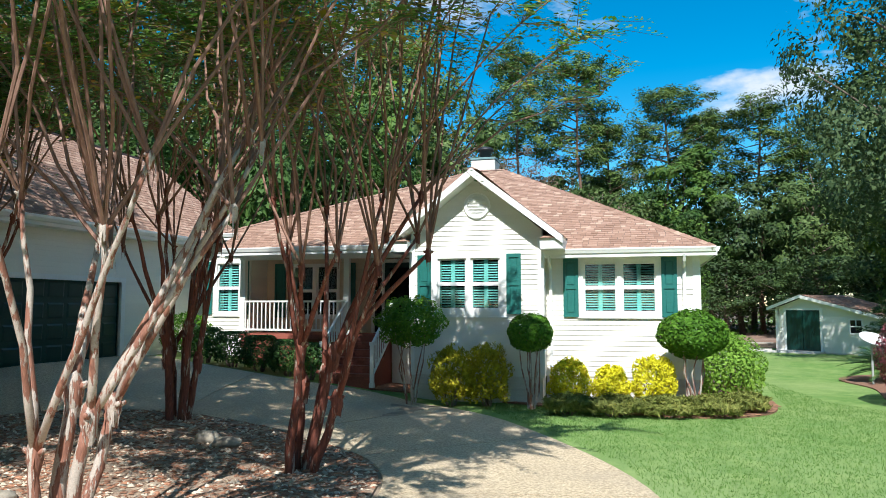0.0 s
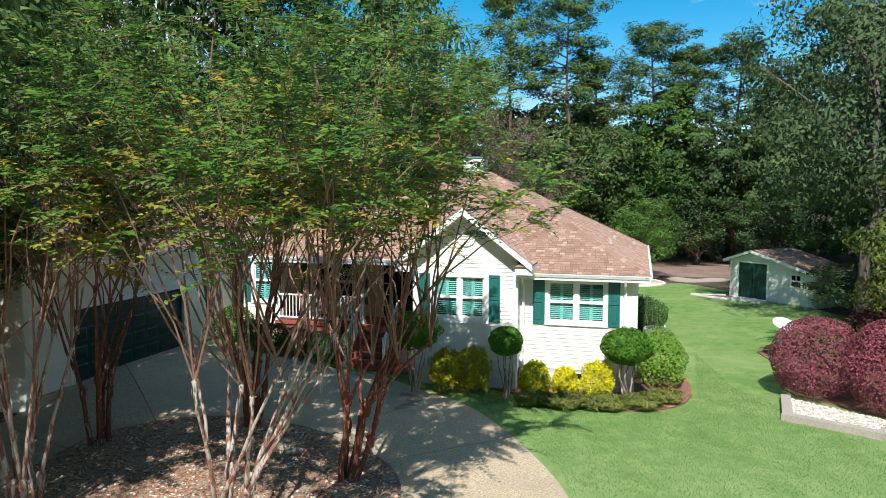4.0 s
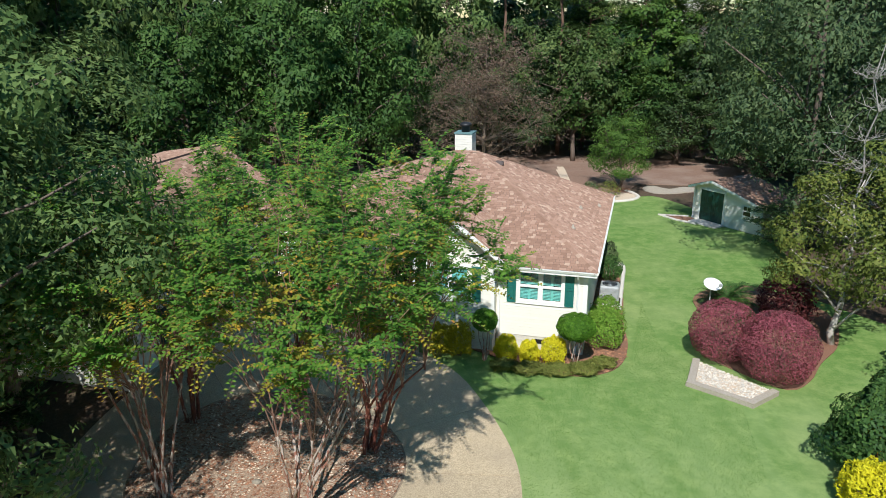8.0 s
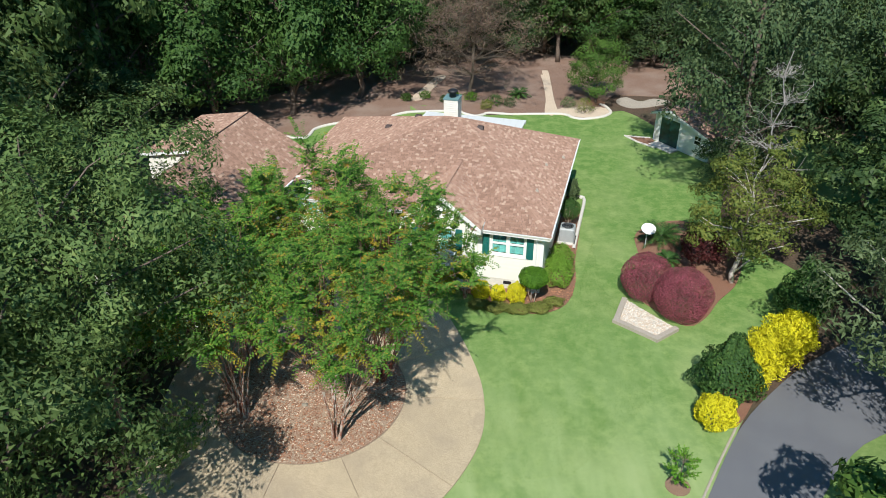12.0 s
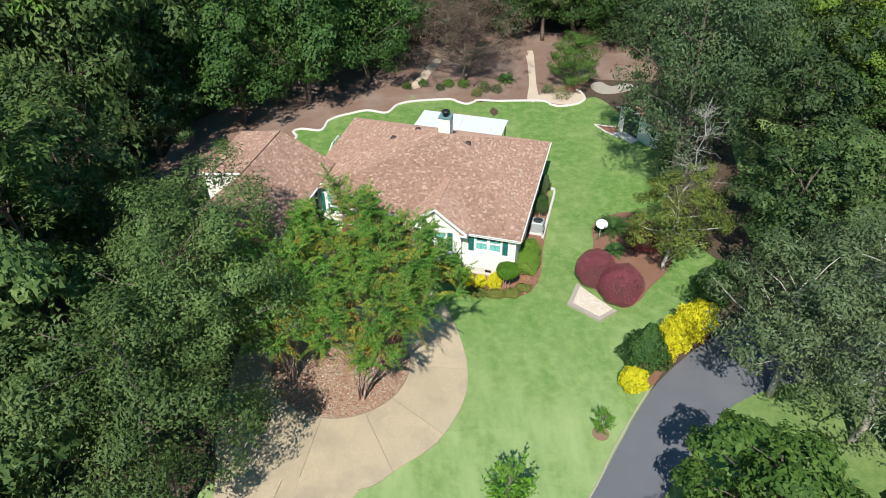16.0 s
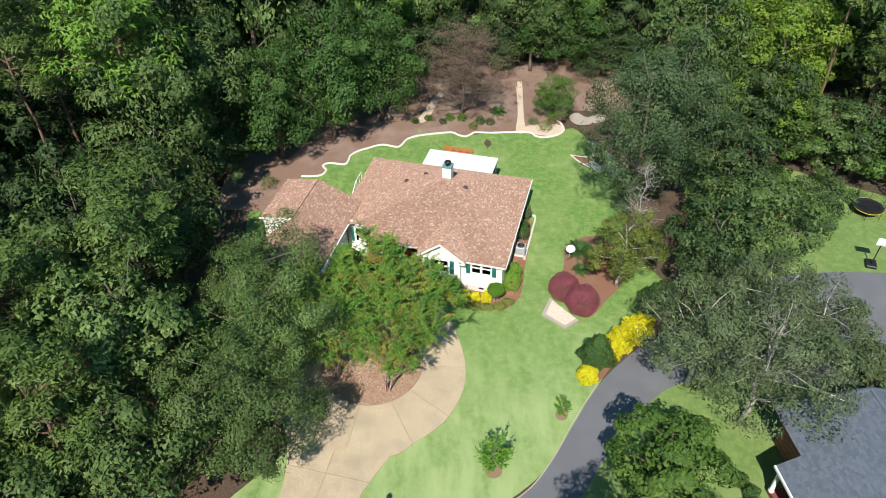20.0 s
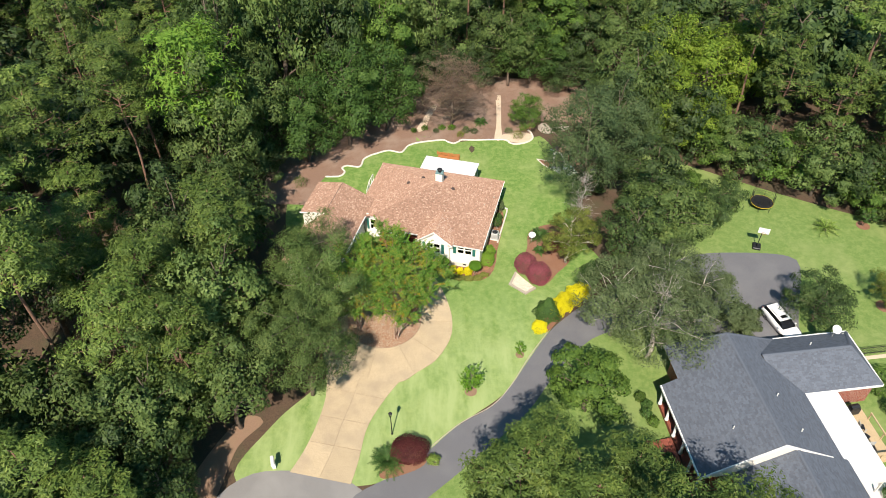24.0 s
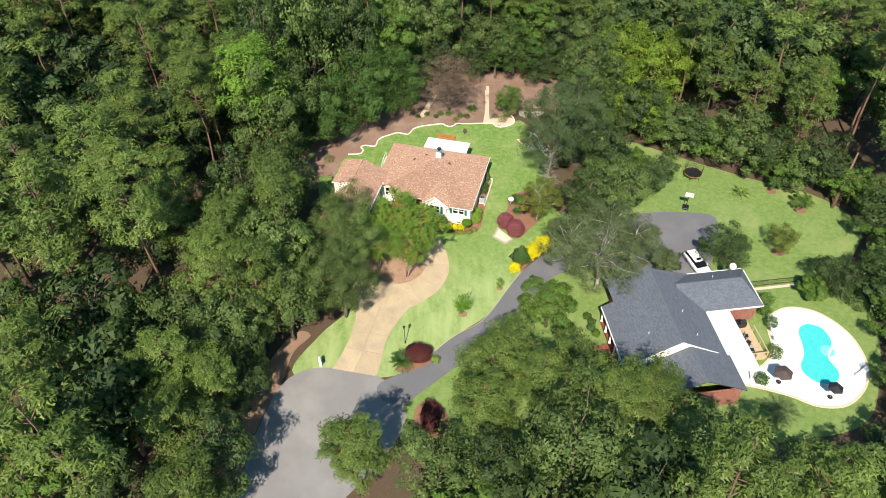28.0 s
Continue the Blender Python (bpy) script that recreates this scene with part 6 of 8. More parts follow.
def myrtle(seed, x, y, stems, height, spread, label, bark, lean=(0.0, 0.0)):
    """Several peeling stems that fork twice at knuckles into a vase, under a dome of long arching leafy shoots."""
    rng = np.random.default_rng(seed)
    ob = thing("crape_myrtle", set_at(x, y), label, "tree", "crape myrtles on the island")
    twigs = Geo()
    leaves = {"myrtle": ([], [], [], []), "myrtle_gold": ([], [], [], [])}
    lx, ly = lean
    for s in range(stems):
        g = Geo()
        az = 6.283 * (s + rng.random() * 0.5) / stems
        c, sn = math.cos(az), math.sin(az)
        b = np.array([c, sn, 0]) * rng.uniform(0.07, 0.2)
        k0 = rng.uniform(0.06, 0.22)
        knee = b + np.array([c * k0 + lx * 0.3, sn * k0 + ly * 0.3, rng.uniform(0.75, 1.7)])
        r0 = rng.uniform(0.05, 0.072)
        branch(g, b - np.array([0, 0, 0.2]), knee, r0 * 1.2, r0 * 0.8, rng, wob=0.02, seg=6, n=9)
        knuckle(g, knee, r0, rng)
        for k in range(rng.integers(2, 4)):
            az2 = az + rng.normal() * 0.7
            far = spread * rng.uniform(0.1, 0.3)
            fork = np.array([math.cos(az2) * far + lx, math.sin(az2) * far + ly, height * rng.uniform(0.27, 0.4)])
            branch(g, knee, fork, r0 * 0.7, r0 * 0.36, rng, sag=0.02, wob=0.02, seg=5, n=7)
            knuckle(g, fork, r0 * 0.5, rng)
            for q in range(rng.integers(4, 6)):
                az3 = az2 + rng.normal() * 1.0
                reach = spread * rng.uniform(0.25, 1.0) ** 0.8
                dome = height * (0.94 - 0.36 * (reach / spread) ** 2) * rng.uniform(0.86, 1.02)
                tip = np.array([math.cos(az3) * reach * 0.85 + lx, math.sin(az3) * reach * 0.85 + ly, dome])
                mid = branch(twigs, fork, tip, r0 * 0.32, 0.006, rng, sag=0.1, wob=0.03, seg=6, n=5)
                for w in range(15):
                    node = (3, 4, 4, 5, 5, 6, 6, 6)[rng.integers(0, 8)]
                    root = mid[node]
                    pos, nrm, along, size = leaves["myrtle_gold" if node < 5 and rng.random() < 0.42 else "myrtle"]
                    az4 = az3 + rng.normal() * 1.1
                    L = rng.uniform(0.7, 1.5)
                    rise = rng.uniform(-0.05, 0.95) + (0.45 if node == 6 else 0.0)
                    sh = []
                    for j in range(6):
                        t = j / 5
                        sh.append(root + np.array([math.cos(az4), math.sin(az4), 0]) * L * t * (1.1 - rise * 0.55) + np.array([0, 0, L * (rise * t - 0.5 * t * t)]))
                    twigs.tube([sh[0], sh[2], sh[5]], [0.006, 0.005, 0.002], 3, caps=False)
                    n = int(L / 0.052)
                    for j in range(n):
                        t = (0.08 + 0.92 * j / n) * 4.999
                        p = sh[int(t)] + (sh[int(t) + 1] - sh[int(t)]) * (t - int(t))
                        d = sh[int(t) + 1] - sh[int(t)]
                        d = d / (np.linalg.norm(d) + 1e-9)
                        sd = np.cross(d, (0, 0, 1.0))
                        sd = sd / (np.linalg.norm(sd) + 1e-9) * (1 if j % 2 else -1)
                        z = rng.uniform(0.135, 0.2) * (1 - 0.45 * j / n)
                        w2 = sd * 0.85 + d * 0.45 + rng.normal(size=3) * 0.15
                        pos.append(p + w2 * z * 0.55)
                        along.append(w2)
                        nrm.append(np.array([0, -0.25, 1.0]) + rng.normal(size=3) * 0.2)
                        size.append(z)
        part("stem", g, M[bark], ob, "", True)
    tagged(part("twig", twigs, M["pale_twig"], ob, "thin pale twigs"), kind="stuff")
    for kind, (pos, nrm, along, size) in leaves.items():
        part("foliage", leaf_mesh("foliage", np.array(pos), np.array(nrm), np.array(size), 0.5, LEAF[kind], 0.12, np.array(along)), None, ob, "yellowing inner leaves" if kind == "myrtle_gold" else "")
    return ob


myrtle(101, -3.4, 6.5, 4, 10.0, 4.3, "crape myrtle with pale peeling stems and green-gold leaves", "pale_myrtle_bark", (0.5, 0.2))
myrtle(102, -4.55, 12.6, 6, 10.2, 3.6, "crape myrtle with dense red-brown stems near the garage", "myrtle_bark")
myrtle(103, -1.95, 9.95, 5, 10.0, 4.2, "crape myrtle with red-brown peeling stems beside the drive", "myrtle_bark", (0.9, -0.15))
myrtle(104, -7.3, 7.8, 5, 9.4, 3.8, "crape myrtle with slender pale stems in the shade", "pale_myrtle_bark")
myrtle(105, -7.6, 11.2, 4, 9.6, 3.3, "crape myrtle with yellowing leaves in the shade", "myrtle_bark")


# ---- shrubs and beds ----
def bush(name, x, y, rx, ry, rz, n, leaf, material, label, z0=None, aspect=0.5, lump=0.12, seed=1, turn=0.0, flat=0.0, category="shrub", group="", tops=0.35, spiky=0.0, taper=0.0):
    """A clipped or rounded shrub: short stems under a shell of leaves, fullest at the surface."""
    rng = np.random.default_rng(seed)
    base = ground_z(x, y) + 0.04
    ob = thing(name, Matrix.Translation((x, y, base)) @ Matrix.Rotation(turn, 4, "Z"), label, category, group)
    lift = rz * 0.92 if z0 is None else z0
    d = rng.normal(size=(n, 3))
    d /= np.linalg.norm(d, axis=1, keepdims=True)
    if z0 is None:
        d[:, 2] = np.where(d[:, 2] < -0.75, -d[:, 2], d[:, 2])
    az, el = np.arctan2(d[:, 1], d[:, 0]), d[:, 2]
    ph = rng.random(4) * 6.28
    bump = 1 + lump * (np.sin(4 * az + ph[0] + 3 * el) * 0.5 + np.sin(7 * az + ph[1] - 5 * el) * 0.3 + np.sin(9 * el + ph[2]) * 0.3)
    q = (1 - 0.3 * rng.random(n) ** 2.2) * bump
    pos = d * q[:, None] * np.array([rx, ry, rz]) + np.array([0, 0, lift])
    if taper:
        pos[:, :2] *= (1 - taper * np.clip(d[:, 2:], -0.4, 1.0))
    pos[:, 2] = np.maximum(pos[:, 2], 0.03 + 0.1 * rng.random(n))
    if flat:
        pos[:, 2] = np.minimum(pos[:, 2], lift + rz * (1 - flat) + rng.random(n) * 0.05)
    out = d / np.array([rx, ry, rz]) * max(rx, rz)
    nrm = out + np.array([0, 0, tops]) + rng.normal(size=(n, 3)) * 0.5
    along = (d + np.array([0, 0, 0.7]) + rng.normal(size=(n, 3)) * 0.5) if spiky else None
    g = Geo()
    k = 7 if z0 is not None else 5
    for i in range(k):
        a = 6.28 * i / k + rng.random()
        p0 = (math.cos(a) * rx * 0.12, math.sin(a) * ry * 0.12, -0.1)
        p1 = (math.cos(a) * rx * 0.5, math.sin(a) * ry * 0.5, lift + rz * 0.05)
        branch(g, p0, p1, 0.03 if z0 is None else 0.021, 0.01, rng, wob=0.08, seg=4, n=5)
    part("stem", g, M["bark"] if z0 is None else M["pale_myrtle_bark"], ob)
    part("leaves", leaf_mesh("leaves", pos, nrm if not spiky else nrm * 0.6 + rng.normal(size=(n, 3)) * 0.6, leaf * (0.65 + 0.7 * rng.random(n)), aspect, material, 0.15, along), None, ob)
    return ob


def hb(a, b):
    p = hw(a, b)
    return p.x, p.y


# front of the house
bush("topiary_shrub", 5.25, 15.4, 0.7, 0.68, 0.5, 8000, 0.088, LEAF["topiary"], "clipped flat-topped green topiary on several pale stems", z0=1.62, seed=2, lump=0.08, category="topiary")
bush("topiary_shrub", 1.92, 16.1, 0.5, 0.5, 0.42, 5000, 0.082, LEAF["topiary"], "clipped green ball topiary on pale stems", z0=1.62, seed=3, lump=0.06, category="topiary")
bush("topiary_shrub", -0.72, 16.5, 0.72, 0.68, 0.55, 5200, 0.085, LEAF["topiary"], "loose dark green standard shrub on bare stems", z0=1.85, seed=4, lump=0.22, category="topiary")
for i, (x, y, s) in enumerate(((2.75, 15.95, 0.44), (3.6, 15.72, 0.38), (4.48, 15.6, 0.47))):
    bush("golden_shrub", x, y, s, s, s * 1.25, 5000, 0.078, LEAF["yellow"], "small bright yellow shrub in front of the white wall", seed=10 + i, aspect=0.4, lump=0.2, group="golden shrubs by the house", spiky=1.0)
# two more golden shrubs, their leaf colour darkened for the tree shade
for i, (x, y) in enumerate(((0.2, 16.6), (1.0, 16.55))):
    bush("golden_shrub", x, y, 0.52, 0.5, 0.66, 4600, 0.08, LEAF["shaded_yellow"], "golden shrub coloured darker yellow-green for the tree shade", seed=20 + i, aspect=0.4, lump=0.25, group="golden shrubs by the house", spiky=1.0)
bush("rounded_shrub", 6.75, 17.4, 0.85, 1.0, 0.78, 5200, 0.085, LEAF["light_shrub"], "rounded light yellow-green shrub at the house corner", seed=31, lump=0.14)
bush("rounded_shrub", 7.1, 18.6, 0.7, 0.8, 0.8, 3600, 0.085, LEAF["light_shrub"], "rounded light green shrub beside the house", seed=32, lump=0.14)
for i, (x, y, r) in enumerate(((2.6, 15.25, 0.5), (3.5, 14.98, 0.6), (4.5, 14.85, 0.6), (5.5, 14.9, 0.6), (6.3, 15.4, 0.5))):
    bush("juniper", x, y, r, r * 0.66, 0.2, 2600, 0.13, LEAF["juniper"], "low spreading olive juniper along the bed edge", seed=40 + i, aspect=0.16, lump=0.3, group="junipers along the bed", spiky=1.0)
for i, a in enumerate((-12.7, -11.9, -11.1, -10.3, -9.7)):
    x, y = hb(a, 0.45)
    bush("hedge_shrub", x, y, 0.56, 0.5, 0.5, 3000, 0.07, LEAF["deep"], "clipped dark green hedge shrub below the porch rail", seed=50 + i, lump=0.08, group="hedge below the porch", flat=0.25, turn=radians(HOUSE_TURN))
x, y = hb(-13.6, 0.9)
bush("hedge_shrub", x, y, 0.7, 0.7, 0.6, 3000, 0.08, LEAF["topiary"], "clipped lighter green shrub beside the garage", seed=57, lump=0.1)
# right side of the house
bush("rounded_shrub", 8.3, 23.3, 0.6, 0.6, 0.6, 2600, 0.07, LEAF["deep"], "dark green ball shrub beside the house", seed=61, z0=1.2, lump=0.1)
bush("leafy_shrub", 8.65, 25.0, 0.45, 0.6, 0.5, 1800, 0.1, LEAF["deep"], "dark green shrub in the side bed", seed=62, lump=0.25)
bush("leafy_shrub", 9.0, 26.9, 0.5, 0.6, 0.7, 1800, 0.12, LEAF["olive"], "grey-green shrub in the side bed", seed=63, lump=0.3)
# plum mounds and the golden hedge
bush("plum_shrub", 11.0, 16.15, 1.3, 1.3, 1.2, 15000, 0.07, LEAF["plum"], "large clipped plum-red mound with green below", seed=71, lump=0.05)
bush("plum_shrub", 12.3, 14.4, 1.36, 1.36, 1.32, 18000, 0.07, LEAF["plum"], "larger clipped plum-red mound beside the gravel box", seed=72, lump=0.05)
bush("plum_shrub", 14.9, 19.4, 1.15, 1.1, 1.1, 3500, 0.14, LEAF["wine"], "loose dark red shrub in the shade", seed=73, lump=0.3)
bush("golden_hedge", 11.55, 7.05, 0.78, 0.74, 0.7, 4200, 0.13, LEAF["yellow"], "round bright yellow shrub beside the asphalt", seed=81, aspect=0.36, lump=0.22, group="golden hedge", spiky=1.0)
for i, (x, y, s) in enumerate(((13.9, 9.6, 0.95), (14.8, 10.3, 1.05), (15.8, 11.1, 1.1), (16.6, 11.8, 0.95))):
    bush("golden_hedge", x, y, s, s, s * 1.02, 4800, 0.14, LEAF["yellow"], "tall bright yellow shrub in a row beside the asphalt", seed=82 + i, aspect=0.36, lump=0.25, group="golden hedge", spiky=1.0)
bush("holly", 12.55, 8.75, 1.2, 1.15, 1.5, 8500, 0.15, LEAF["deep"], "upright glossy dark green holly between yellow shrubs", seed=91, lump=0.25, group="hollies by the drive", taper=0.55)
bush("holly", 18.0, 14.2, 1.15, 1.1, 1.55, 6500, 0.15, LEAF["deep"], "upright glossy dark green holly at the hedge end", seed=92, lump=0.25, group="hollies by the drive", taper=0.5)
bush("leafy_shrub", 19.5, 15.6, 1.0, 1.0, 0.9, 3000, 0.16, LEAF["dark"], "dark shrub in the shade of the trees", seed=93, lump=0.3)


def frond_plant(x, y, n, length, label, seed, material, leaflet=0.34, rise=0.7, name="sago_palm"):
    """A rosette of feathered fronds round a short trunk."""
    rng = np.random.default_rng(seed)
    ob = thing(name, Matrix.Translation((x, y, ground_z(x, y) + 0.02)), label, "palm")
    part("trunk", Geo().lathe([(0.16, -0.1), (0.2, 0.1), (0.17, 0.3), (0.08, 0.4)], 10), M["bark"], ob, "", True)
    for f in range(n):
        az = 2.4 * f
        t0 = f / n
        el = rise * (1.25 - 1.1 * t0) + rng.normal() * 0.08
        L = length * rng.uniform(0.85, 1.1)
        rib = []
        for j in range(8):
            t = j / 7
            rib.append(np.array([math.cos(az) * L * t * math.cos(el), math.sin(az) * L * t * math.cos(el), 0.35 + L * (t * math.sin(el) - 0.38 * t * t)]))
        g = Geo().tube(rib, [0.016 - 0.013 * j / 7 for j in range(8)], 4, caps=False)
        k = 26
        for j in range(k):
            t = (0.1 + 0.9 * j / k) * 6.999
            p = rib[int(t)] + (rib[min(7, int(t) + 1)] - rib[int(t)]) * (t - int(t))
            d = rib[min(7, int(t) + 1)] - rib[int(t)]
            d /= np.linalg.norm(d) + 1e-9
            for sd in (1, -1):
                s = np.cross(d, (0, 0, 1.0)) * sd
                s /= np.linalg.norm(s) + 1e-9
                tip = p + (s * 0.85 + d * 0.5 + np.array([0, 0, 0.22])) * leaflet * math.sin(math.pi * (0.15 + 0.8 * j / k))
                w = d * 0.018
                g.add([p - w, p + w, tip], [(0, 1, 2)])
        part("frond", g, material, ob)
    return ob


frond_plant(13.3, 21.6, 36, 1.6, "large sago palm with arching feathered fronds", 3, LEAF["deep"])
frond_plant(12.95, 19.1, 24, 0.8, "small sago palm behind the plum shrubs", 4, LEAF["deep"], 0.24)
frond_plant(47.7, 22.0, 22, 2.0, "palm with pale arching fronds on the back lawn", 5, LEAF["variegated"], 0.4, 0.9)
frond_plant(40.3, -16.6, 26, 2.7, "broad palm with grey-green fronds beside the pool", 6, LEAF["olive"], 0.55, 0.55)
frond_plant(7.6, 46.3, 22, 1.1, "dark green sago palm in the back border", 7, LEAF["deep"], 0.3)


def sapling(x, y, h, r, label, seed, material, leaf=0.16, ring=0.55, n=56, low=0.28):
    rng = np.random.default_rng(seed)
    drape("mulch_ring", [(x + math.cos(i * 0.349) * ring, y + math.sin(i * 0.349) * ring) for i in range(18)], M["straw"], 0.03, "pale brown mulch ring under a young tree", "mulch bed", grid=5, skirt=0.04)
    me = broadleaf(seed, h, r, h * low, n, 60, leaf, 0.42, material, M["bark"], lobe=1.1, trunk_r=0.03 + 0.012 * h)
    ob = tree_of(me, label, name="young_tree")
    ob.matrix_basis = set_at(x, y)
    return ob


def young_tree(x, y, h, r, n, leaf, label, seed, ring):
    """A slim stem with open, feathery sprays, in a ring of mulch."""
    drape("mulch_ring", [(x + math.cos(i * 0.349) * ring, y + math.sin(i * 0.349) * ring) for i in range(18)], M["dry_straw"], 0.03, "pale brown mulch ring under a young tree", "mulch bed", grid=5, skirt=0.04)
    rng = np.random.default_rng(seed)
    ob = thing("young_tree", set_at(x, y), label, "tree")
    g = Geo()
    pts = branch(g, (0, 0, -0.1), (0.05, 0.0, h * 0.9), 0.02 + 0.008 * h, 0.006, rng, wob=0.03, seg=8, n=6)
    pos, nrm, along = [], [], []
    for i in range(n):
        t = rng.uniform(0.25, 1.0)
        p = pts[int(t * 8)]
        az = i * 2.4
        reach = r * (1.1 - 0.55 * abs(t - 0.45)) * rng.uniform(0.6, 1.1)
        tip = p + np.array([math.cos(az) * reach, math.sin(az) * reach, reach * rng.uniform(0.25, 0.9)])
        mid = branch(g, p, tip, 0.009, 0.003, rng, sag=0.06, wob=0.06, seg=5, n=3)
        for k in range(22):
            q = rng.uniform(1.2, 4.99)
            w = mid[int(q)] + (mid[int(q) + 1] - mid[int(q)]) * (q - int(q))
            d = (tip - p) / reach + rng.normal(size=3) * 0.7
            pos.append(w + d * leaf * 0.4)
            along.append(d)
            nrm.append(np.array([0, -0.2, 1.0]) + rng.normal(size=3) * 0.5)
    part("trunk", g, M["bark"], ob)
    m = len(pos)
    part("leaves", leaf_mesh("leaves", np.array(pos), np.array(nrm), leaf * rng.uniform(0.6, 1.3, m), 0.36, LEAF["topiary"], 0.12, np.array(along)), None, ob)
    return ob


young_tree(9.25, 4.0, 1.75, 0.62, 34, 0.13, "small young tree with a mulch ring on the lawn", 201, 0.45)
young_tree(4.05, -0.4, 3.1, 1.2, 60, 0.2, "young feathery tree with a mulch ring on the lawn", 202, 0.6)
sapling(14.0, 45.0, 5.9, 2.4, "round bright green young tree behind the lawn", 203, LEAF["gum"], 0.17, 0.8, 150, 0.04)
sapling(49.2, 9.6, 4.6, 2.3, "young tree turning gold on the neighbour's lawn", 204, LEAF["gold_tree"], 0.22, 0.9, 60, 0.12)
sapling(55.5, 18.3, 2.6, 1.7, "low spreading young tree on the neighbour's lawn", 205, LEAF["gum"], 0.2, 0.9, 34)
sapling(52.7, 22.8, 2.6, 1.0, "dark young tree on the neighbour's lawn", 206, LEAF["deep"], 0.16, 0.8, 30)
for i, (x, y, h, r, mat, lab) in enumerate(((40.4, 7.8, 6.0, 3.2, "dark", "spiky dark green tree beside the parked car"), (34.5, 24.0, 6.0, 3.1, "dark", "spiky grey-green tree on the back lawn"),
                                            (31.2, 26.8, 5.5, 2.4, "gum", "green tree at the lawn's edge"), (32.0, 6.0, 4.0, 2.0, "olive", "small grey-green tree beside the parking court"),
                                            (53.5, 2.6, 5.0, 2.6, "dark", "dark bushy tree at the end of the fence"), (50.3, 1.2, 3.2, 1.7, "gum", "green bushy tree beside the pool"))):
    ob = tree_of(broadleaf(220 + i, h, r, 0.3, 68, 80, 0.34, 0.3, LEAF[mat], M["bark"], lobe=1.25, trunk_r=0.12), lab, name="small_tree")
    ob.matrix_basis = set_at(x, y)
bush("golden_shrub", 33.2, 27.2, 1.0, 1.0, 1.3, 1500, 0.2, LEAF["yellow"], "yellow flowering shrub on the back lawn", seed=96, lump=0.35)

# bed by the turning circle
drape("round_bed", smooth_line([(-4.4, -9.4), (-3.6, -6.3), (-2.0, -5.6), (-0.6, -6.6), (-0.3, -8.0), (-1.8, -9.0)], 0.5, True), M["straw"], 0.03, "mulched bed at the end of the drive", "mulch bed")
curb("bed_edging", smooth_line([(-3.4, -6.1), (-2.0, -5.5), (-0.6, -6.4), (-0.2, -7.9)], 0.4), 0.06, 0.1, M["black"], "black plastic bed edging")
bush("wine_shrub", -1.75, -7.2, 1.8, 1.5, 0.85, 7500, 0.12, LEAF["wine"], "low wide wine-red shrub in the round bed", seed=101, lump=0.12)
frond_plant(-3.75, -8.0, 46, 1.9, "spiky dark green palmetto clump in the round bed", 9, LEAF["deep"], 0.4, 0.8, "palmetto")
bush("variegated_shrub", 0.35, -8.0, 0.6, 0.55, 0.4, 1200, 0.12, LEAF["variegated"], "small pale variegated shrub beside the asphalt", seed=103, lump=0.3)
drape("red_bed", smooth_line([(-1.8, -14.2), (0.2, -13.8), (1.8, -16), (1.6, -19), (-0.5, -18.5), (-2.2, -16.5)], 0.5, True), M["straw"], 0.03, "mulched bed across the asphalt", "mulch bed")
bush("wine_shrub", -0.3, -16.2, 1.2, 2.2, 0.7, 3600, 0.16, LEAF["wine"], "wide wine-red shrub in the shade of pines", seed=104, lump=0.2)

# back border plants
for i, (x, y, r, mat) in enumerate(((-1.9, 43.2, 0.4, "gum"), (-0.4, 43.8, 0.45, "gum"), (2.0, 44.2, 0.5, "topiary"), (3.4, 44.4, 0.55, "topiary"), (5.4, 44.0, 0.6, "deep"), (6.6, 44.0, 0.55, "olive"),
                                    (11.5, 43.9, 0.6, "olive"), (12.6, 42.6, 0.8, "juniper"), (4.6, 42.9, 0.5, "juniper"), (-16.3, 31.5, 0.85, "gum"), (1.2, 43.4, 0.4, "olive"))):
    bush("border_plant", x, y, r, r, r * 0.7, 700, 0.14, LEAF[mat], "low leafy plant in the back border", seed=110 + i, aspect=0.25, lump=0.35, group="back border plants", spiky=1.0)
# foundation shrubs of the brick house
for i in (0, 1, 2, 3, 7, 8, 9, 10):
    y = -1.5 - i * 0.95
    bush("foundation_shrub", 20.2 + 0.35 * (i % 2) + 0.1 * i, y - 0.2, 0.55, 0.55, 0.45, 700, 0.14, LEAF["deep" if i % 3 else "gum"], "rounded green shrub along the brick house", seed=130 + i, lump=0.2, group="shrubs along the brick house")
for i, (x, y, r) in enumerate(((43.3, -1.5, 0.9), (43.5, -3.6, 0.9), (42.3, -8.4, 1.0), (39.5, -12.2, 0.8), (44.2, 0.2, 1.0))):
    bush("foundation_shrub", x, y, r, r, r * 0.8, 900, 0.17, LEAF["deep" if i % 2 else "gum"], "green shrub beside the deck", seed=150 + i, lump=0.25, group="shrubs by the deck")


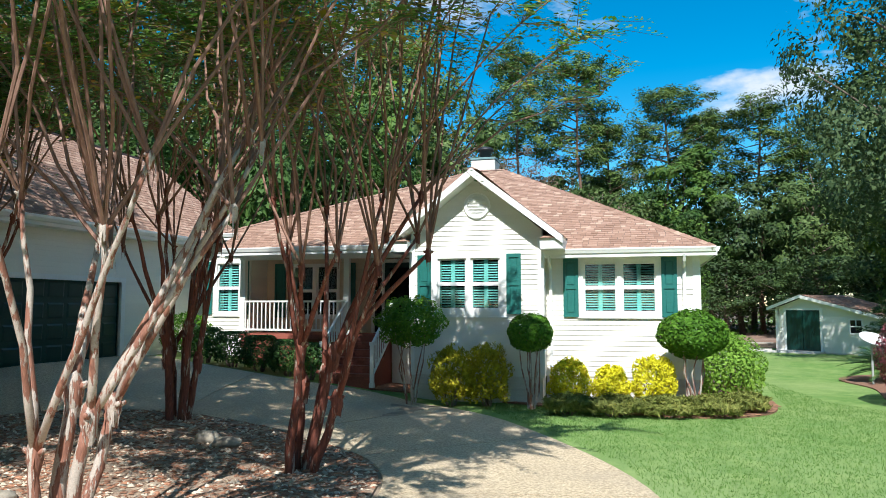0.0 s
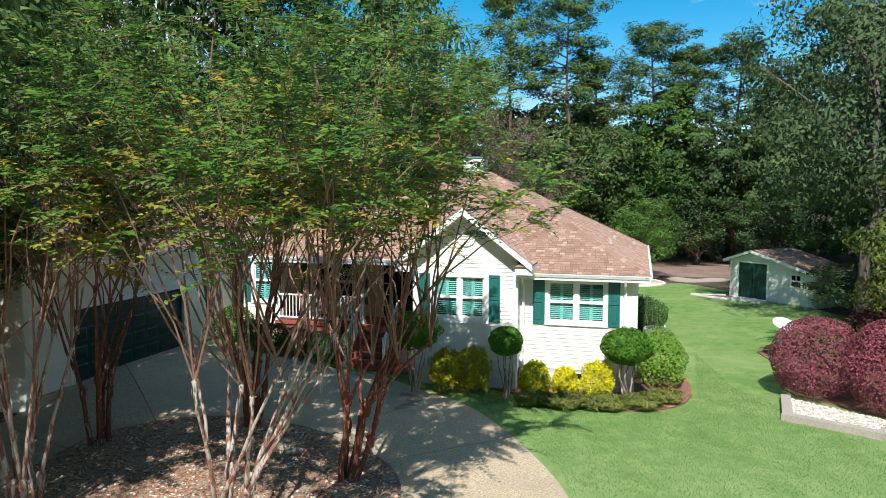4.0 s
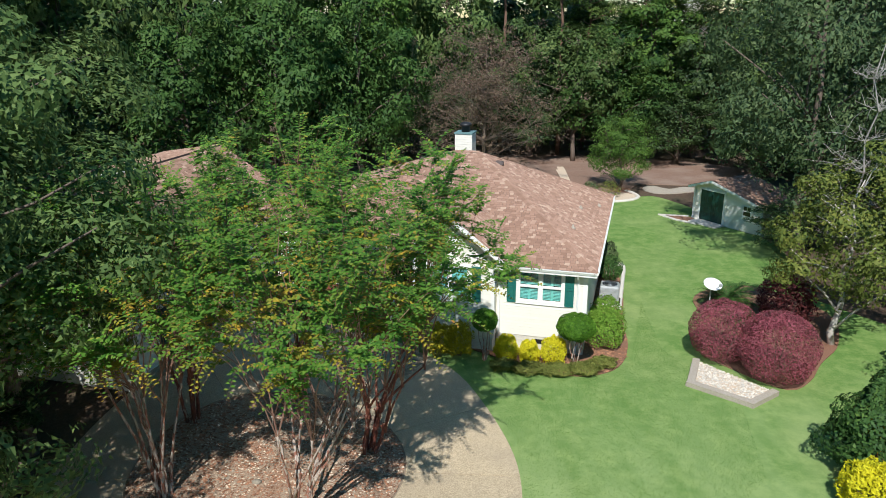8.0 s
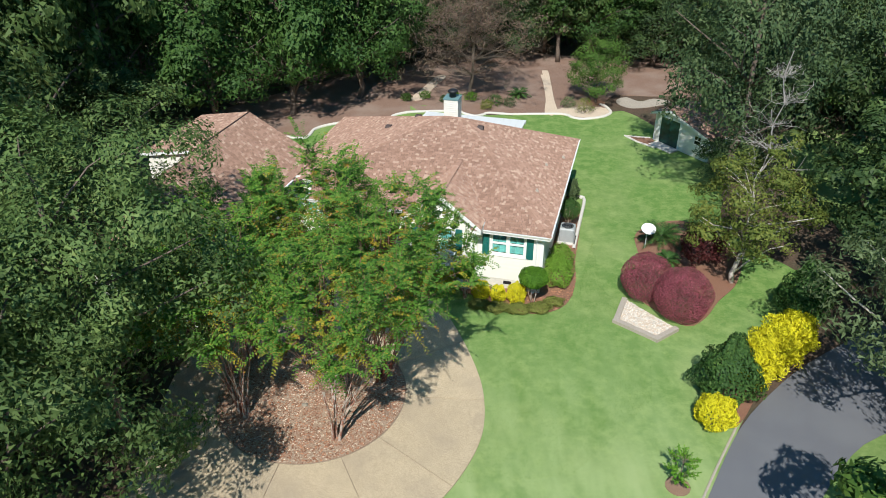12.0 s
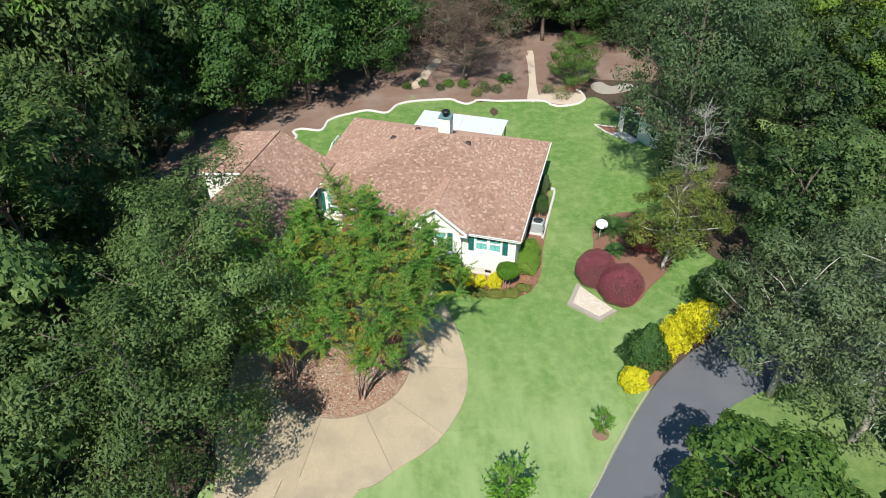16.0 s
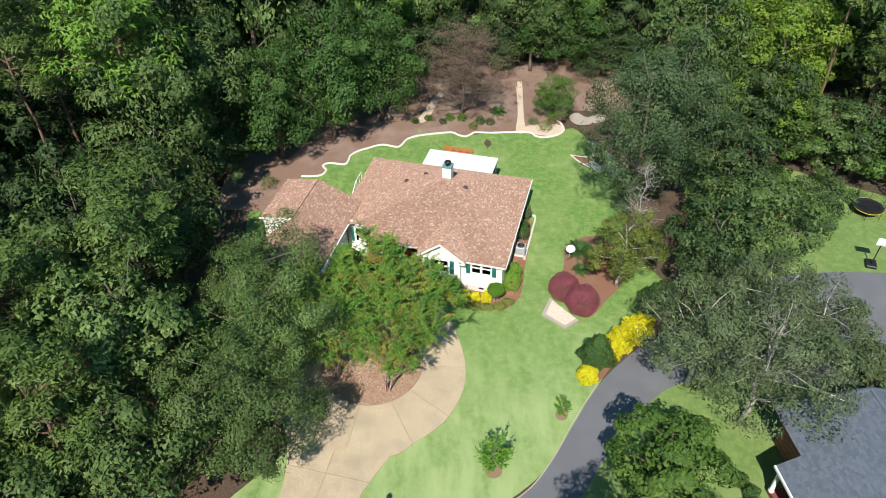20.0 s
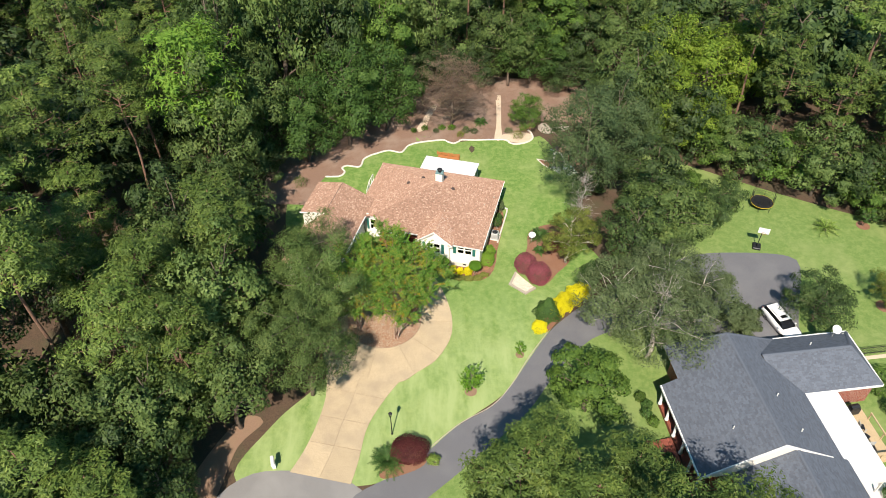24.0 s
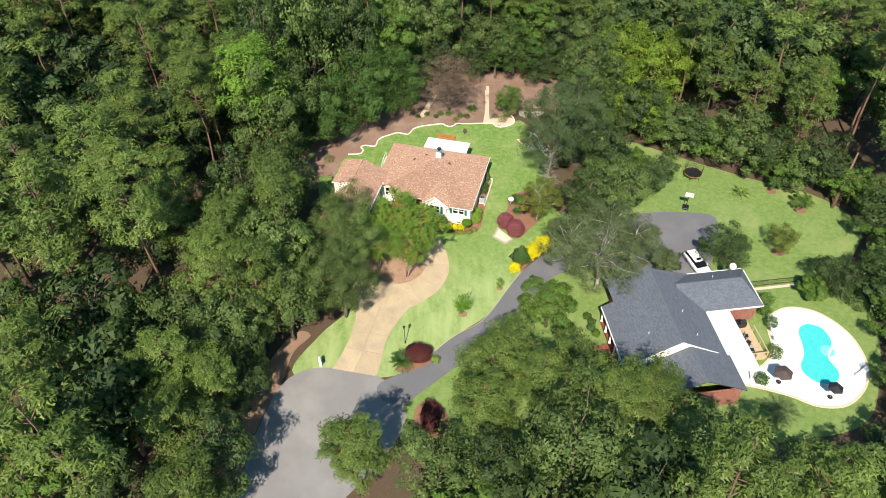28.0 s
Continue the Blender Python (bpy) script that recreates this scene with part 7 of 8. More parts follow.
def bare_tree(x, y, h, r, label, seed, leaf=None, n=40, per=40, name="tree", leaf_size=0.13, thick=0.17):
    """A thinly leaved or dead tree with many fine branches."""
    rng = np.random.default_rng(seed)
    g, cen = Geo(), []
    pts = branch(g, (0, 0, -0.2), (rng.normal() * 0.4, rng.normal() * 0.4, h), thick, 0.02, rng, wob=0.03, seg=9, n=7)
    for i in range(n):
        t = 0.28 + 0.7 * rng.random()
        p = pts[int(t * 9)]
        az = rng.random() * 6.28
        reach = r * (1.05 - 0.75 * t) * rng.uniform(0.6, 1.15)
        tip = p + np.array([math.cos(az) * reach, math.sin(az) * reach, reach * rng.uniform(0.1, 0.7)])
        mid = branch(g, p, tip, thick * 0.28 * (1.2 - t), 0.006, rng, wob=0.1, seg=4, n=4)
        for k in range(5):
            q = mid[rng.integers(1, 5)]
            e = q + rng.normal(size=3) * reach * 0.26 + np.array([0, 0, reach * 0.12])
            branch(g, q, e, 0.011, 0.004, rng, wob=0.15, seg=2, n=3)
            cen.append(e)
    ob = thing(name, set_at(x, y), label, "tree")
    part("trunk", g, M["dead_wood"] if leaf is None else M["bark"], ob)
    if leaf:
        cen = np.array(cen)
        pos, nrm = clumps(rng, cen, np.full(len(cen), 0.5), per)
        part("crown", leaf_mesh("crown", pos, nrm, leaf_size * (0.6 + 0.8 * rng.random(len(pos))), 0.3, LEAF[leaf]), None, ob)
    return ob


bare_tree(3.5, 44.9, 10.5, 7.4, "brown thinning cypress with bare twigs", 301, "brown", 120, 26, leaf_size=0.19)
bare_tree(17.2, 19.6, 11.5, 2.6, "dead pale tree with bare branches", 302, None, 80, thick=0.055)
ob = tree_of(broadleaf(303, 8.2, 2.6, 0.6, 96, 75, 0.19, 0.5, LEAF["gold_tree"], M["pale_bark"], lobe=1.25, trunk_r=0.13), "bushy yellow-green tree on a pale trunk", name="small_tree")
ob.matrix_basis = set_at(15.9, 17.3)
for i, (x, y, h, r) in enumerate(((22.2, 3.6, 11.5, 5.2), (23.8, 8.6, 10.0, 4.4), (18.9, 6.4, 10.0, 4.2), (27.6, 7.2, 8.5, 3.8))):
    ob = tree_of(broadleaf(310 + i, h, r, 2.2, 120, 78, 0.26, 0.4, LEAF["olive"], M["pale_bark"], trunk_r=0.2), "grey-green tree with pale forking limbs beside the brick house", name="tree")
    ob.matrix_basis = set_at(x, y)
bare_tree(22.0, 3.4, 11.6, 4.4, "pale bare limbs rising through a grey-green tree", 315, None, 40, thick=0.15)
tr, cr = pine(320, 23.0, 14.0, 4.9, 34, 130, 0.5, LEAF["lime"], M["pine_bark"])
ob = tree_of((tr, cr), "lime-green pine standing above the woods")
ob.matrix_basis = set_at(-25.0, 26.5, 0.3, 1.0, 1.0)


# loose stones and chips
def scatter(name, poly, n, lo, hi, material, label, seed, lift=0.05, flat=0.6, parent=None):
    """Many small loose pieces lying on a bed, as one stretch of stuff."""
    rng = np.random.default_rng(seed)
    xs, ys = [p[0] for p in poly], [p[1] for p in poly]
    base = np.array([(1, 0, 0), (0, 1, 0), (-1, 0, 0), (0, -1, 0), (0, 0, 1), (0, 0, -1)], float)
    tri = ((0, 1, 4), (1, 2, 4), (2, 3, 4), (3, 0, 4), (1, 0, 5), (2, 1, 5), (3, 2, 5), (0, 3, 5))
    g = Geo()
    k = 0
    while k < n:
        x, y = rng.uniform(min(xs), max(xs)), rng.uniform(min(ys), max(ys))
        if not inside(x, y, poly):
            continue
        s = rng.uniform(lo, hi)
        a = rng.random() * 6.28
        ca, sa = math.cos(a), math.sin(a)
        sc = np.array([s * rng.uniform(0.7, 1.5), s * rng.uniform(0.5, 1.0), s * flat]) * 0.5
        v = base * sc * (1 + 0.25 * rng.normal(size=(6, 1)))
        z = ground_z(x, y) + lift + sc[2] * 0.5
        g.add([(x + p[0] * ca - p[1] * sa, y + p[0] * sa + p[1] * ca, z + p[2]) for p in v], tri)
        k += 1
    return solid(name, g, material, label, "ground cover", "stuff")


scatter("pebbles", isle, 3000, 0.035, 0.09, M["pebble"], "pale pebbles strewn over the island bed", 5, 0.055)
scatter("bark_chips", isle, 7500, 0.04, 0.12, M["chip"], "red-brown bark chips over the island bed", 6, 0.055, 0.25)
scatter("pine_needles", FRONT_BED, 4000, 0.05, 0.16, M["chip"], "red-brown straw and chips in the front bed", 7, 0.04, 0.15)


def grass(poly, n, seed):
    """Short mown blades where the lawn is seen closest."""
    rng = np.random.default_rng(seed)
    xs, ys = [p[0] for p in poly], [p[1] for p in poly]
    pos = []
    while len(pos) < n:
        x, y = rng.uniform(min(xs), max(xs)), rng.uniform(min(ys), max(ys))
        if inside(x, y, poly) and not inside(x, y, LOOP) and not inside(x, y, FRONT_BED):
            pos.append((x, y, ground_z(x, y) + 0.012))
    pos = np.array(pos)
    up = np.tile((0.0, 0.0, 1.0), (n, 1)) + rng.normal(size=(n, 3)) * 0.55
    face = rng.normal(size=(n, 3)) * np.array([1, 1, 0.3])
    solid("grass", leaf_mesh("grass", pos, face, rng.uniform(0.035, 0.075, n), 0.16, LEAF["lawn"], 0.05, up), None, "short mown grass blades on the front lawn", "grass", "stuff")


grass([(0.5, 17.5), (2.6, 10.5), (2.5, 7.0), (1.2, 4.2), (5.5, 4.5), (9.5, 8.5), (10.5, 13), (9.0, 17), (9.5, 22), (7.5, 16)], 42000, 12)


# ---- things in the yard ----
def rock(x, y, s, seed, label):
    rng = np.random.default_rng(seed)
    bm = bmesh.new()
    bmesh.ops.create_icosphere(bm, subdivisions=3, radius=1.0)
    off = rng.random(3) * 9
    for v in bm.verts:
        k = 1 + 0.28 * noise.noise(Vector(v.co) * 1.3 + Vector(off)) + 0.08 * noise.noise(Vector(v.co) * 4 + Vector(off))
        v.co = Vector((v.co.x * s[0] * k, v.co.y * s[1] * k, max(-0.3 * s[2], v.co.z * s[2] * k)))
    me = bpy.data.meshes.new("rock")
    bm.to_mesh(me)
    bm.free()
    me.materials.append(M["rock"])
    me.polygons.foreach_set("use_smooth", [True] * len(me.polygons))
    return solid("rock", me, None, label, "rock", at=Matrix.Translation((x, y, ground_z(x, y) + 0.06 + s[2] * 0.25)))


rock(-3.6, 11.3, (0.2, 0.15, 0.13), 1, "tan field rock on the mulched island")
rock(-3.25, 11.15, (0.24, 0.14, 0.1), 2, "flat tan field rock on the mulched island")
rock(-4.9, 8.3, (0.14, 0.1, 0.08), 3, "small pale rock on the mulched island")


def pebble_box():
    P = [Vector((9.95, 15.8, 0)), Vector((9.12, 13.95, 0)), Vector((10.7, 12.5, 0)), Vector((11.85, 13.3, 0))]
    ob = thing("planter_box", Matrix.Identity(4), "low concrete border box filled with pale pebbles", "planter")
    for i in range(3):
        a, b = P[i], P[i + 1]
        d = (b - a).normalized()
        s = Vector((-d.y, d.x, 0)) * 0.13
        part("border", Geo().prism([a - s - d * 0.13 * (i > 0), b - s, b + s, a + s - d * 0.13 * (i > 0)], (0, 0, 0.17 + 0.004 * i)), M["weathered"], ob, "worn grey concrete border")
    part("fill", Geo().prism([P[0], P[1], P[2], P[3]], (0, 0, 0.07)), M["sand"], ob)
    scatter("pebbles", [(p.x, p.y) for p in P], 1500, 0.04, 0.1, M["white_pebble"], "pale pebbles filling the concrete border box", 9, 0.08)


pebble_box()


def dish(m, r, label, pole=1.25):
    ob = thing("satellite_dish", m, label, "satellite dish")
    part("pole", Geo().tube([(0, 0, -0.2), (0, 0, pole)], 0.03, 8), M["grey_metal"], ob)
    tilt = pose(0, -0.08, pole + 0.12, 30, 0, 0)
    prof = [(0.02, 0.0)] + [(r * k / 6, 0.16 * r * (k / 6) ** 2) for k in range(1, 7)] + [(r * 1.03, 0.15 * r), (r * 0.9, 0.09 * r), (0.06, -0.04)]
    d = part("reflector", Geo().lathe(prof, 24), M["white_plastic"], ob, "white oval reflector", True, at=tilt @ Matrix.Diagonal((1.0, 0.86, 1, 1)))
    part("arm", Geo().tube([(0, 0.0, pole), (0, -0.3, pole - 0.02), (0, -0.62 * r / 0.4, pole + 0.28)], 0.016, 6), M["grey_metal"], ob)
    part("receiver", Geo().soft_box(-0.07, 0.07, -0.62 * r / 0.4 - 0.06, -0.62 * r / 0.4 + 0.05, pole + 0.24, pole + 0.36, 0.02), M["grey_metal"], ob)
    return ob


dish(Matrix.Translation((12.2, 20.85, 0)) @ Matrix.Rotation(0.25, 4, "Z"), 0.42, "white satellite dish on a grey pole in the bed", 1.15)


def ac_unit():
    ob = thing("air_conditioner", pose(7.95, 21.75, 0.0, 0, 0, HOUSE_TURN), "grey outdoor air conditioner with a round top fan", "air conditioner")
    part("pad", Geo().soft_box(-0.52, 0.52, -0.52, 0.52, -0.1, 0.16, 0.02), M["pale_concrete"], ob)
    part("body", Geo().soft_box(-0.42, 0.42, -0.42, 0.42, 0.16, 0.98, 0.06), M["grey_metal"], ob)
    for k in range(12):
        z = 0.24 + k * 0.056
        part("louvre", Geo().box(-0.4, 0.4, -0.43, -0.418, z, z + 0.03).box(0.418, 0.43, -0.4, 0.4, z, z + 0.03), M["grey_metal"], ob)
    # flat disc on the closed top; its black paints the shade of the fan opening
    part("fan_well", Geo().lathe([(0.33, 0), (0.33, 0.012), (0.02, 0.012)], 24, (0, 0, 0.98)), M["black"], ob, "black disc for the shade inside the fan opening")
    g = Geo()
    for rr in (0.1, 0.18, 0.26, 0.34):
        g.tube([(rr * math.cos(a * 0.3927), rr * math.sin(a * 0.3927), 1.01) for a in range(17)], 0.006, 4)
    part("fan_guard", g, M["steel"], ob)


ac_unit()
side = [hb(0.85, b) for b in (5.6, 7, 8.5, 10, 11.4)] + [hb(0.75, 12.2), hb(0.35, 12.3)]
curb("side_edging", smooth_line(side, 0.4), 0.2, 0.16, M["pale_concrete"], "pale stone edging of the side bed")


def shed():
    # local x along the wide front, y towards the back
    p0, p1 = Vector((16.75, 36.7, 0)), Vector((19.4, 32.3, 0))
    front = (p1 - p0).normalized()
    m = Matrix.Translation(p0) @ Matrix(((front.x, -front.y, 0, 0), (front.y, front.x, 0, 0), (0, 0, 1, 0), (0, 0, 0, 1)))
    ob = thing("shed", m, "white clapboard garden shed with dark green doors", "shed")
    W, D, PX, R, HL, HR2 = 5.1, 3.2, 1.45, 2.72, 2.22, 1.78
    siding_wall(ob, 0, W, 0, 0.06, HR2 - 0.04, M["siding"], [(0.5, 2.35, 0.06, HR2 - 0.04), (3.7, 4.3, 1.0, 1.62)], course=0.14, label="white clapboard front")
    part("gable", Geo().prism([(0, 0, HR2 - 0.04), (0.5, 0, HR2 - 0.04), (0.5, 0, 2.1), (2.35, 0, 2.1), (2.35, 0, HR2 - 0.04), (W, 0, HR2 - 0.04), (PX, 0, R - 0.06), (0, 0, HL - 0.06)], (0, 0.14, 0)), M["siding"], ob, "white boarded gable")
    siding_wall(ob, 0, D, W, 0.06, HR2, M["siding"], face=1, axis="b", course=0.14, label="white clapboard side")
    siding_wall(ob, 0, D, 0, 0.06, HL, M["siding"], face=-1, axis="b", course=0.14)
    part("wall", Geo().prism([(0, D, 0.06), (W, D, 0.06), (W, D, HR2), (PX, D, R - 0.06), (0, D, HL)], (0, 0.14, 0)), M["siding"], ob)
    tabs, deck = Geo(), []
    sl, sr = (R - HL) / PX, (R - HR2) / (W - PX)
    xl, xr = -0.3, W + 0.3
    zl, zr = R - sl * (PX - xl), R - sr * (xr - PX)
    roof_plane(tabs, deck, [(xr, -0.3, zr + 0.08), (xr, D + 0.3, zr + 0.08), (PX, D + 0.3, R + 0.08), (PX, -0.3, R + 0.08)], seed=31)
    roof_plane(tabs, deck, [(xl, D + 0.3, zl + 0.08), (xl, -0.3, zl + 0.08), (PX, -0.3, R + 0.08), (PX, D + 0.3, R + 0.08)], seed=32)
    roof = roof_boards(deck, ob, "brown shingle shed roof")
    tagged(part("shingles", tabs, M["shingle"], roof), kind="stuff")
    for x, z in ((xl, zl), (xr, zr)):
        part("rake_board", Geo().prism([(x, -0.34, z + 0.07), (PX, -0.34, R + 0.07), (PX, -0.34, R - 0.08), (x, -0.34, z - 0.08)], (0, 0.035, 0)), M["trim"], ob, "white rake board")
        part("eave_board", Geo().box(x - 0.015, x + 0.015, -0.3, D + 0.3, z - 0.08, z + 0.06), M["trim"], ob)
    for x0, x1 in ((0.56, 1.42), (1.44, 2.3)):
        d = part("door", Geo().box(x0, x1, -0.03, 0.02, 0.1, 2.05), M["dark_green"], ob, "dark green boarded shed door")
        for k in range(6):
            x = x0 + 0.01 + k * 0.142
            part("plank", Geo().box(x, x + 0.135, -0.045, -0.03, 0.11, 2.04), M["dark_green"], d)
    part("door_trim", Geo().box(0.44, 0.56, -0.05, 0.0, 0.06, 2.15).box(2.3, 2.42, -0.05, 0.0, 0.06, 2.15).box(0.56, 2.3, -0.05, 0.0, 2.05, 2.15), M["trim"], ob)
    w = part("window", Geo().box(3.66, 3.74, -0.04, 0.02, 0.95, 1.68).box(4.26, 4.34, -0.04, 0.02, 0.95, 1.68).box(3.74, 4.26, -0.04, 0.02, 0.95, 1.02).box(3.74, 4.26, -0.04, 0.02, 1.6, 1.68).box(3.74, 4.26, -0.035, 0.02, 1.29, 1.33)
             .box(3.98, 4.02, -0.03, 0.02, 1.33, 1.6), M["trim"], ob, "small white sash window")
    part("pane", Geo().box(3.74, 4.26, -0.01, 0.01, 1.02, 1.6), M["unlit_inside"], w)
    part("corner_board", Geo().box(-0.03, 0.1, -0.035, 0.02, 0.06, HL - 0.1), M["trim"], ob)
    part("corner_board", Geo().box(W - 0.1, W + 0.03, -0.035, 0.02, 0.06, HR2 - 0.02), M["trim"], ob)
    part("floor", Geo().box(0.02, W - 0.02, 0.02, D, -0.1, 0.06), M["pale_concrete"], ob)
    part("ramp", Geo().add([(0.4, -0.9, 0.0), (2.5, -0.9, 0.0), (2.5, -0.05, 0.0), (0.4, -0.05, 0.0), (0.4, -0.9, 0.05), (2.5, -0.9, 0.05), (2.5, -0.05, 0.1), (0.4, -0.05, 0.1)],
                           [(4, 5, 6, 7), (0, 1, 5, 4), (1, 2, 6, 5), (3, 0, 4, 7)]), M["pale_concrete"], ob, "pale concrete apron")
    return ob


shed()
drape("corner_bed", [(16.7, 36.9), (14.9, 37.4), (15.6, 36.2), (16.5, 35.2), (16.9, 35.4)], M["straw"], 0.03, "small triangular mulch bed beside the shed", "mulch bed")
curb("corner_edging", [(16.6, 37.0), (15.7, 37.2), (14.8, 37.5), (15.5, 36.2), (16.5, 35.1)], 0.12, 0.1, M["pale_concrete"], "pale edging of the corner bed")


def patio():
    ob = thing("patio_cover", pose(HOUSE.x, HOUSE.y, 0, 0, 0, HOUSE_TURN), "flat white metal patio cover behind the house", "patio cover")
    part("slab", Geo().box(-11.0, -3.6, 13.0, 16.8, -0.1, 0.12), M["pale_concrete"], ob)
    for k in range(14):
        a = -10.8 + k * 0.5
        part("roof_panel", Geo().add([(a, 13.25, 3.36), (a + 0.49, 13.25, 3.36), (a + 0.49, 16.4, 3.2), (a, 16.4, 3.2), (a, 13.25, 3.42), (a + 0.49, 13.25, 3.42), (a + 0.49, 16.4, 3.26), (a, 16.4, 3.26)],
                                     [(3, 2, 1, 0), (4, 5, 6, 7), (0, 1, 5, 4), (1, 2, 6, 5), (2, 3, 7, 6), (3, 0, 4, 7)]), M["white_plastic"], ob)
    part("beam", Geo().box(-10.8, -3.8, 16.2, 16.3, 3.05, 3.2), M["trim"], ob)
    for a in (-10.6, -8.4, -6.2, -4.0):
        part("post", Geo().box(a - 0.05, a + 0.05, 16.2, 16.3, 0.12, 3.05), M["trim"], ob)
    b = thing("garden_swing", pose(*hw(-9.0, 20.5)[:2], 0, 0, 0, HOUSE_TURN), "orange-stained wooden bench on the back lawn", "bench")
    part("seat", Geo().box(-1.6, 1.6, -0.25, 0.25, 0.42, 0.47), M["wood"], b)
    for k in range(4):
        part("slat", Geo().box(-1.6, 1.6, 0.25, 0.28, 0.52 + k * 0.12, 0.6 + k * 0.12), M["wood"], b)
    for x in (-1.5, 0, 1.5):
        part("leg", Geo().box(x - 0.05, x + 0.05, -0.22, -0.12, 0.02, 0.42), M["wood"], b)
        part("leg", Geo().box(x - 0.05, x + 0.05, 0.2, 0.3, 0.02, 1.05), M["wood"], b)


patio()


def back_steps():
    """White wooden steps with rails at the house's far left corner."""
    ob = thing("garden_steps", pose(*hw(-16.0, 10.6)[:2], ground_z(*hw(-16.0, 10.6)[:2]), 0, 0, HOUSE_TURN), "white wooden steps with rails at a side door", "steps")
    for k in range(4):
        part("tread", Geo().box(-0.6, 0.6, -1.5 + k * 0.3, -1.16 + k * 0.3, 0.14 + k * 0.17, 0.19 + k * 0.17), M["trim"], ob)
    part("landing", Geo().box(-0.6, 0.62, -0.3, 1.1, 0.82, 0.88), M["trim"], ob)
    for x in (-0.58, 0.55):
        rl = part("rail", Geo().prism([(x, -1.5, 1.0), (x + 0.06, -1.5, 1.0), (x + 0.06, -1.5, 1.06), (x, -1.5, 1.06)], (0, 1.2, 0.68)), M["trim"], ob)
        for k in range(7):
            y = -1.48 + k * 0.19
            part("baluster", Geo().box(x + 0.01, x + 0.05, y, y + 0.04, 0.14 + (k * 0.19) * 0.55, 1.02 + (k * 0.19) * 0.56), M["trim"], rl)
    part("rail", Geo().box(-0.58, -0.52, -0.3, 1.1, 1.68, 1.74), M["trim"], ob)
    for y in (-0.3, 0.4, 1.05):
        part("post", Geo().box(-0.59, -0.51, y, y + 0.07, -0.1, 1.7), M["trim"], ob)


back_steps()


def mailbox():
    ob = thing("mailbox", pose(-13.85, -8.2, 0.02, 0, 0, 15), "white mailbox on a white post beside the turning circle", "mailbox")
    part("post", Geo().soft_box(-0.16, 0.16, -0.16, 0.16, -0.1, 1.0, 0.02), M["trim"], ob)
    prof = [(-0.17, 0.0), (0.17, 0.0), (0.17, 0.2)] + [(0.17 * math.cos(a), 0.2 + 0.17 * math.sin(a)) for a in (0.5, 1.0, 1.57, 2.1, 2.6)] + [(-0.17, 0.2)]
    part("box", Geo().prism([(x, -0.5, 1.0 + z) for x, z in prof], (0, 0.85, 0)), M["white_plastic"], ob, "white rounded letter box")
    part("flag", Geo().box(0.17, 0.19, -0.1, -0.05, 1.15, 1.45), M["brick"], ob)


mailbox()


def lamp_post():
    ob = thing("lamp_post", Matrix.Translation((-3.45, -5.0, 0)), "black garden lamp post with a glass lantern", "lamp post")
    part("post", Geo().lathe([(0.1, -0.1), (0.1, 0.1), (0.05, 0.3), (0.04, 2.7), (0.06, 2.75)], 12), M["black"], ob, "", True)
    part("lantern", Geo().lathe([(0.07, 2.75), (0.13, 2.85), (0.17, 3.2), (0.17, 3.22)], 6), M["glass"], ob, "clear lantern glass")
    part("cap", Geo().lathe([(0.2, 3.22), (0.19, 3.27), (0.06, 3.42), (0.02, 3.5)], 6), M["black"], ob)


lamp_post()


# ---- brick house next door ----
def brick_wall(parent, x0, x1, y0, y1, z0, z1):
    return part("wall", Geo().box(x0, x1, y0, y1, z0, z1), M["brick_wall"], parent, "red brick wall")


def brick_material():
    m, ns, ls, bs = nodes_of("brick_courses")
    co, bt = ns.new("ShaderNodeTexCoord"), ns.new("ShaderNodeTexBrick")
    mp = ns.new("ShaderNodeMapping")
    mp.inputs["Rotation"].default_value = (radians(90), 0, radians(35))
    bt.inputs["Scale"].default_value = 4.4
    bt.inputs["Color1"].default_value, bt.inputs["Color2"].default_value = (0.33, 0.085, 0.05, 1), (0.2, 0.05, 0.035, 1)
    bt.inputs["Mortar"].default_value = (0.42, 0.33, 0.27, 1)
    ls.new(co.outputs["Object"], mp.inputs["Vector"])
    ls.new(mp.outputs["Vector"], bt.inputs["Vector"])
    ls.new(bt.outputs["Color"], bs.inputs["Base Color"])
    bs.inputs["Roughness"].default_value = 0.85
    return m


M["brick_wall"] = brick_material()


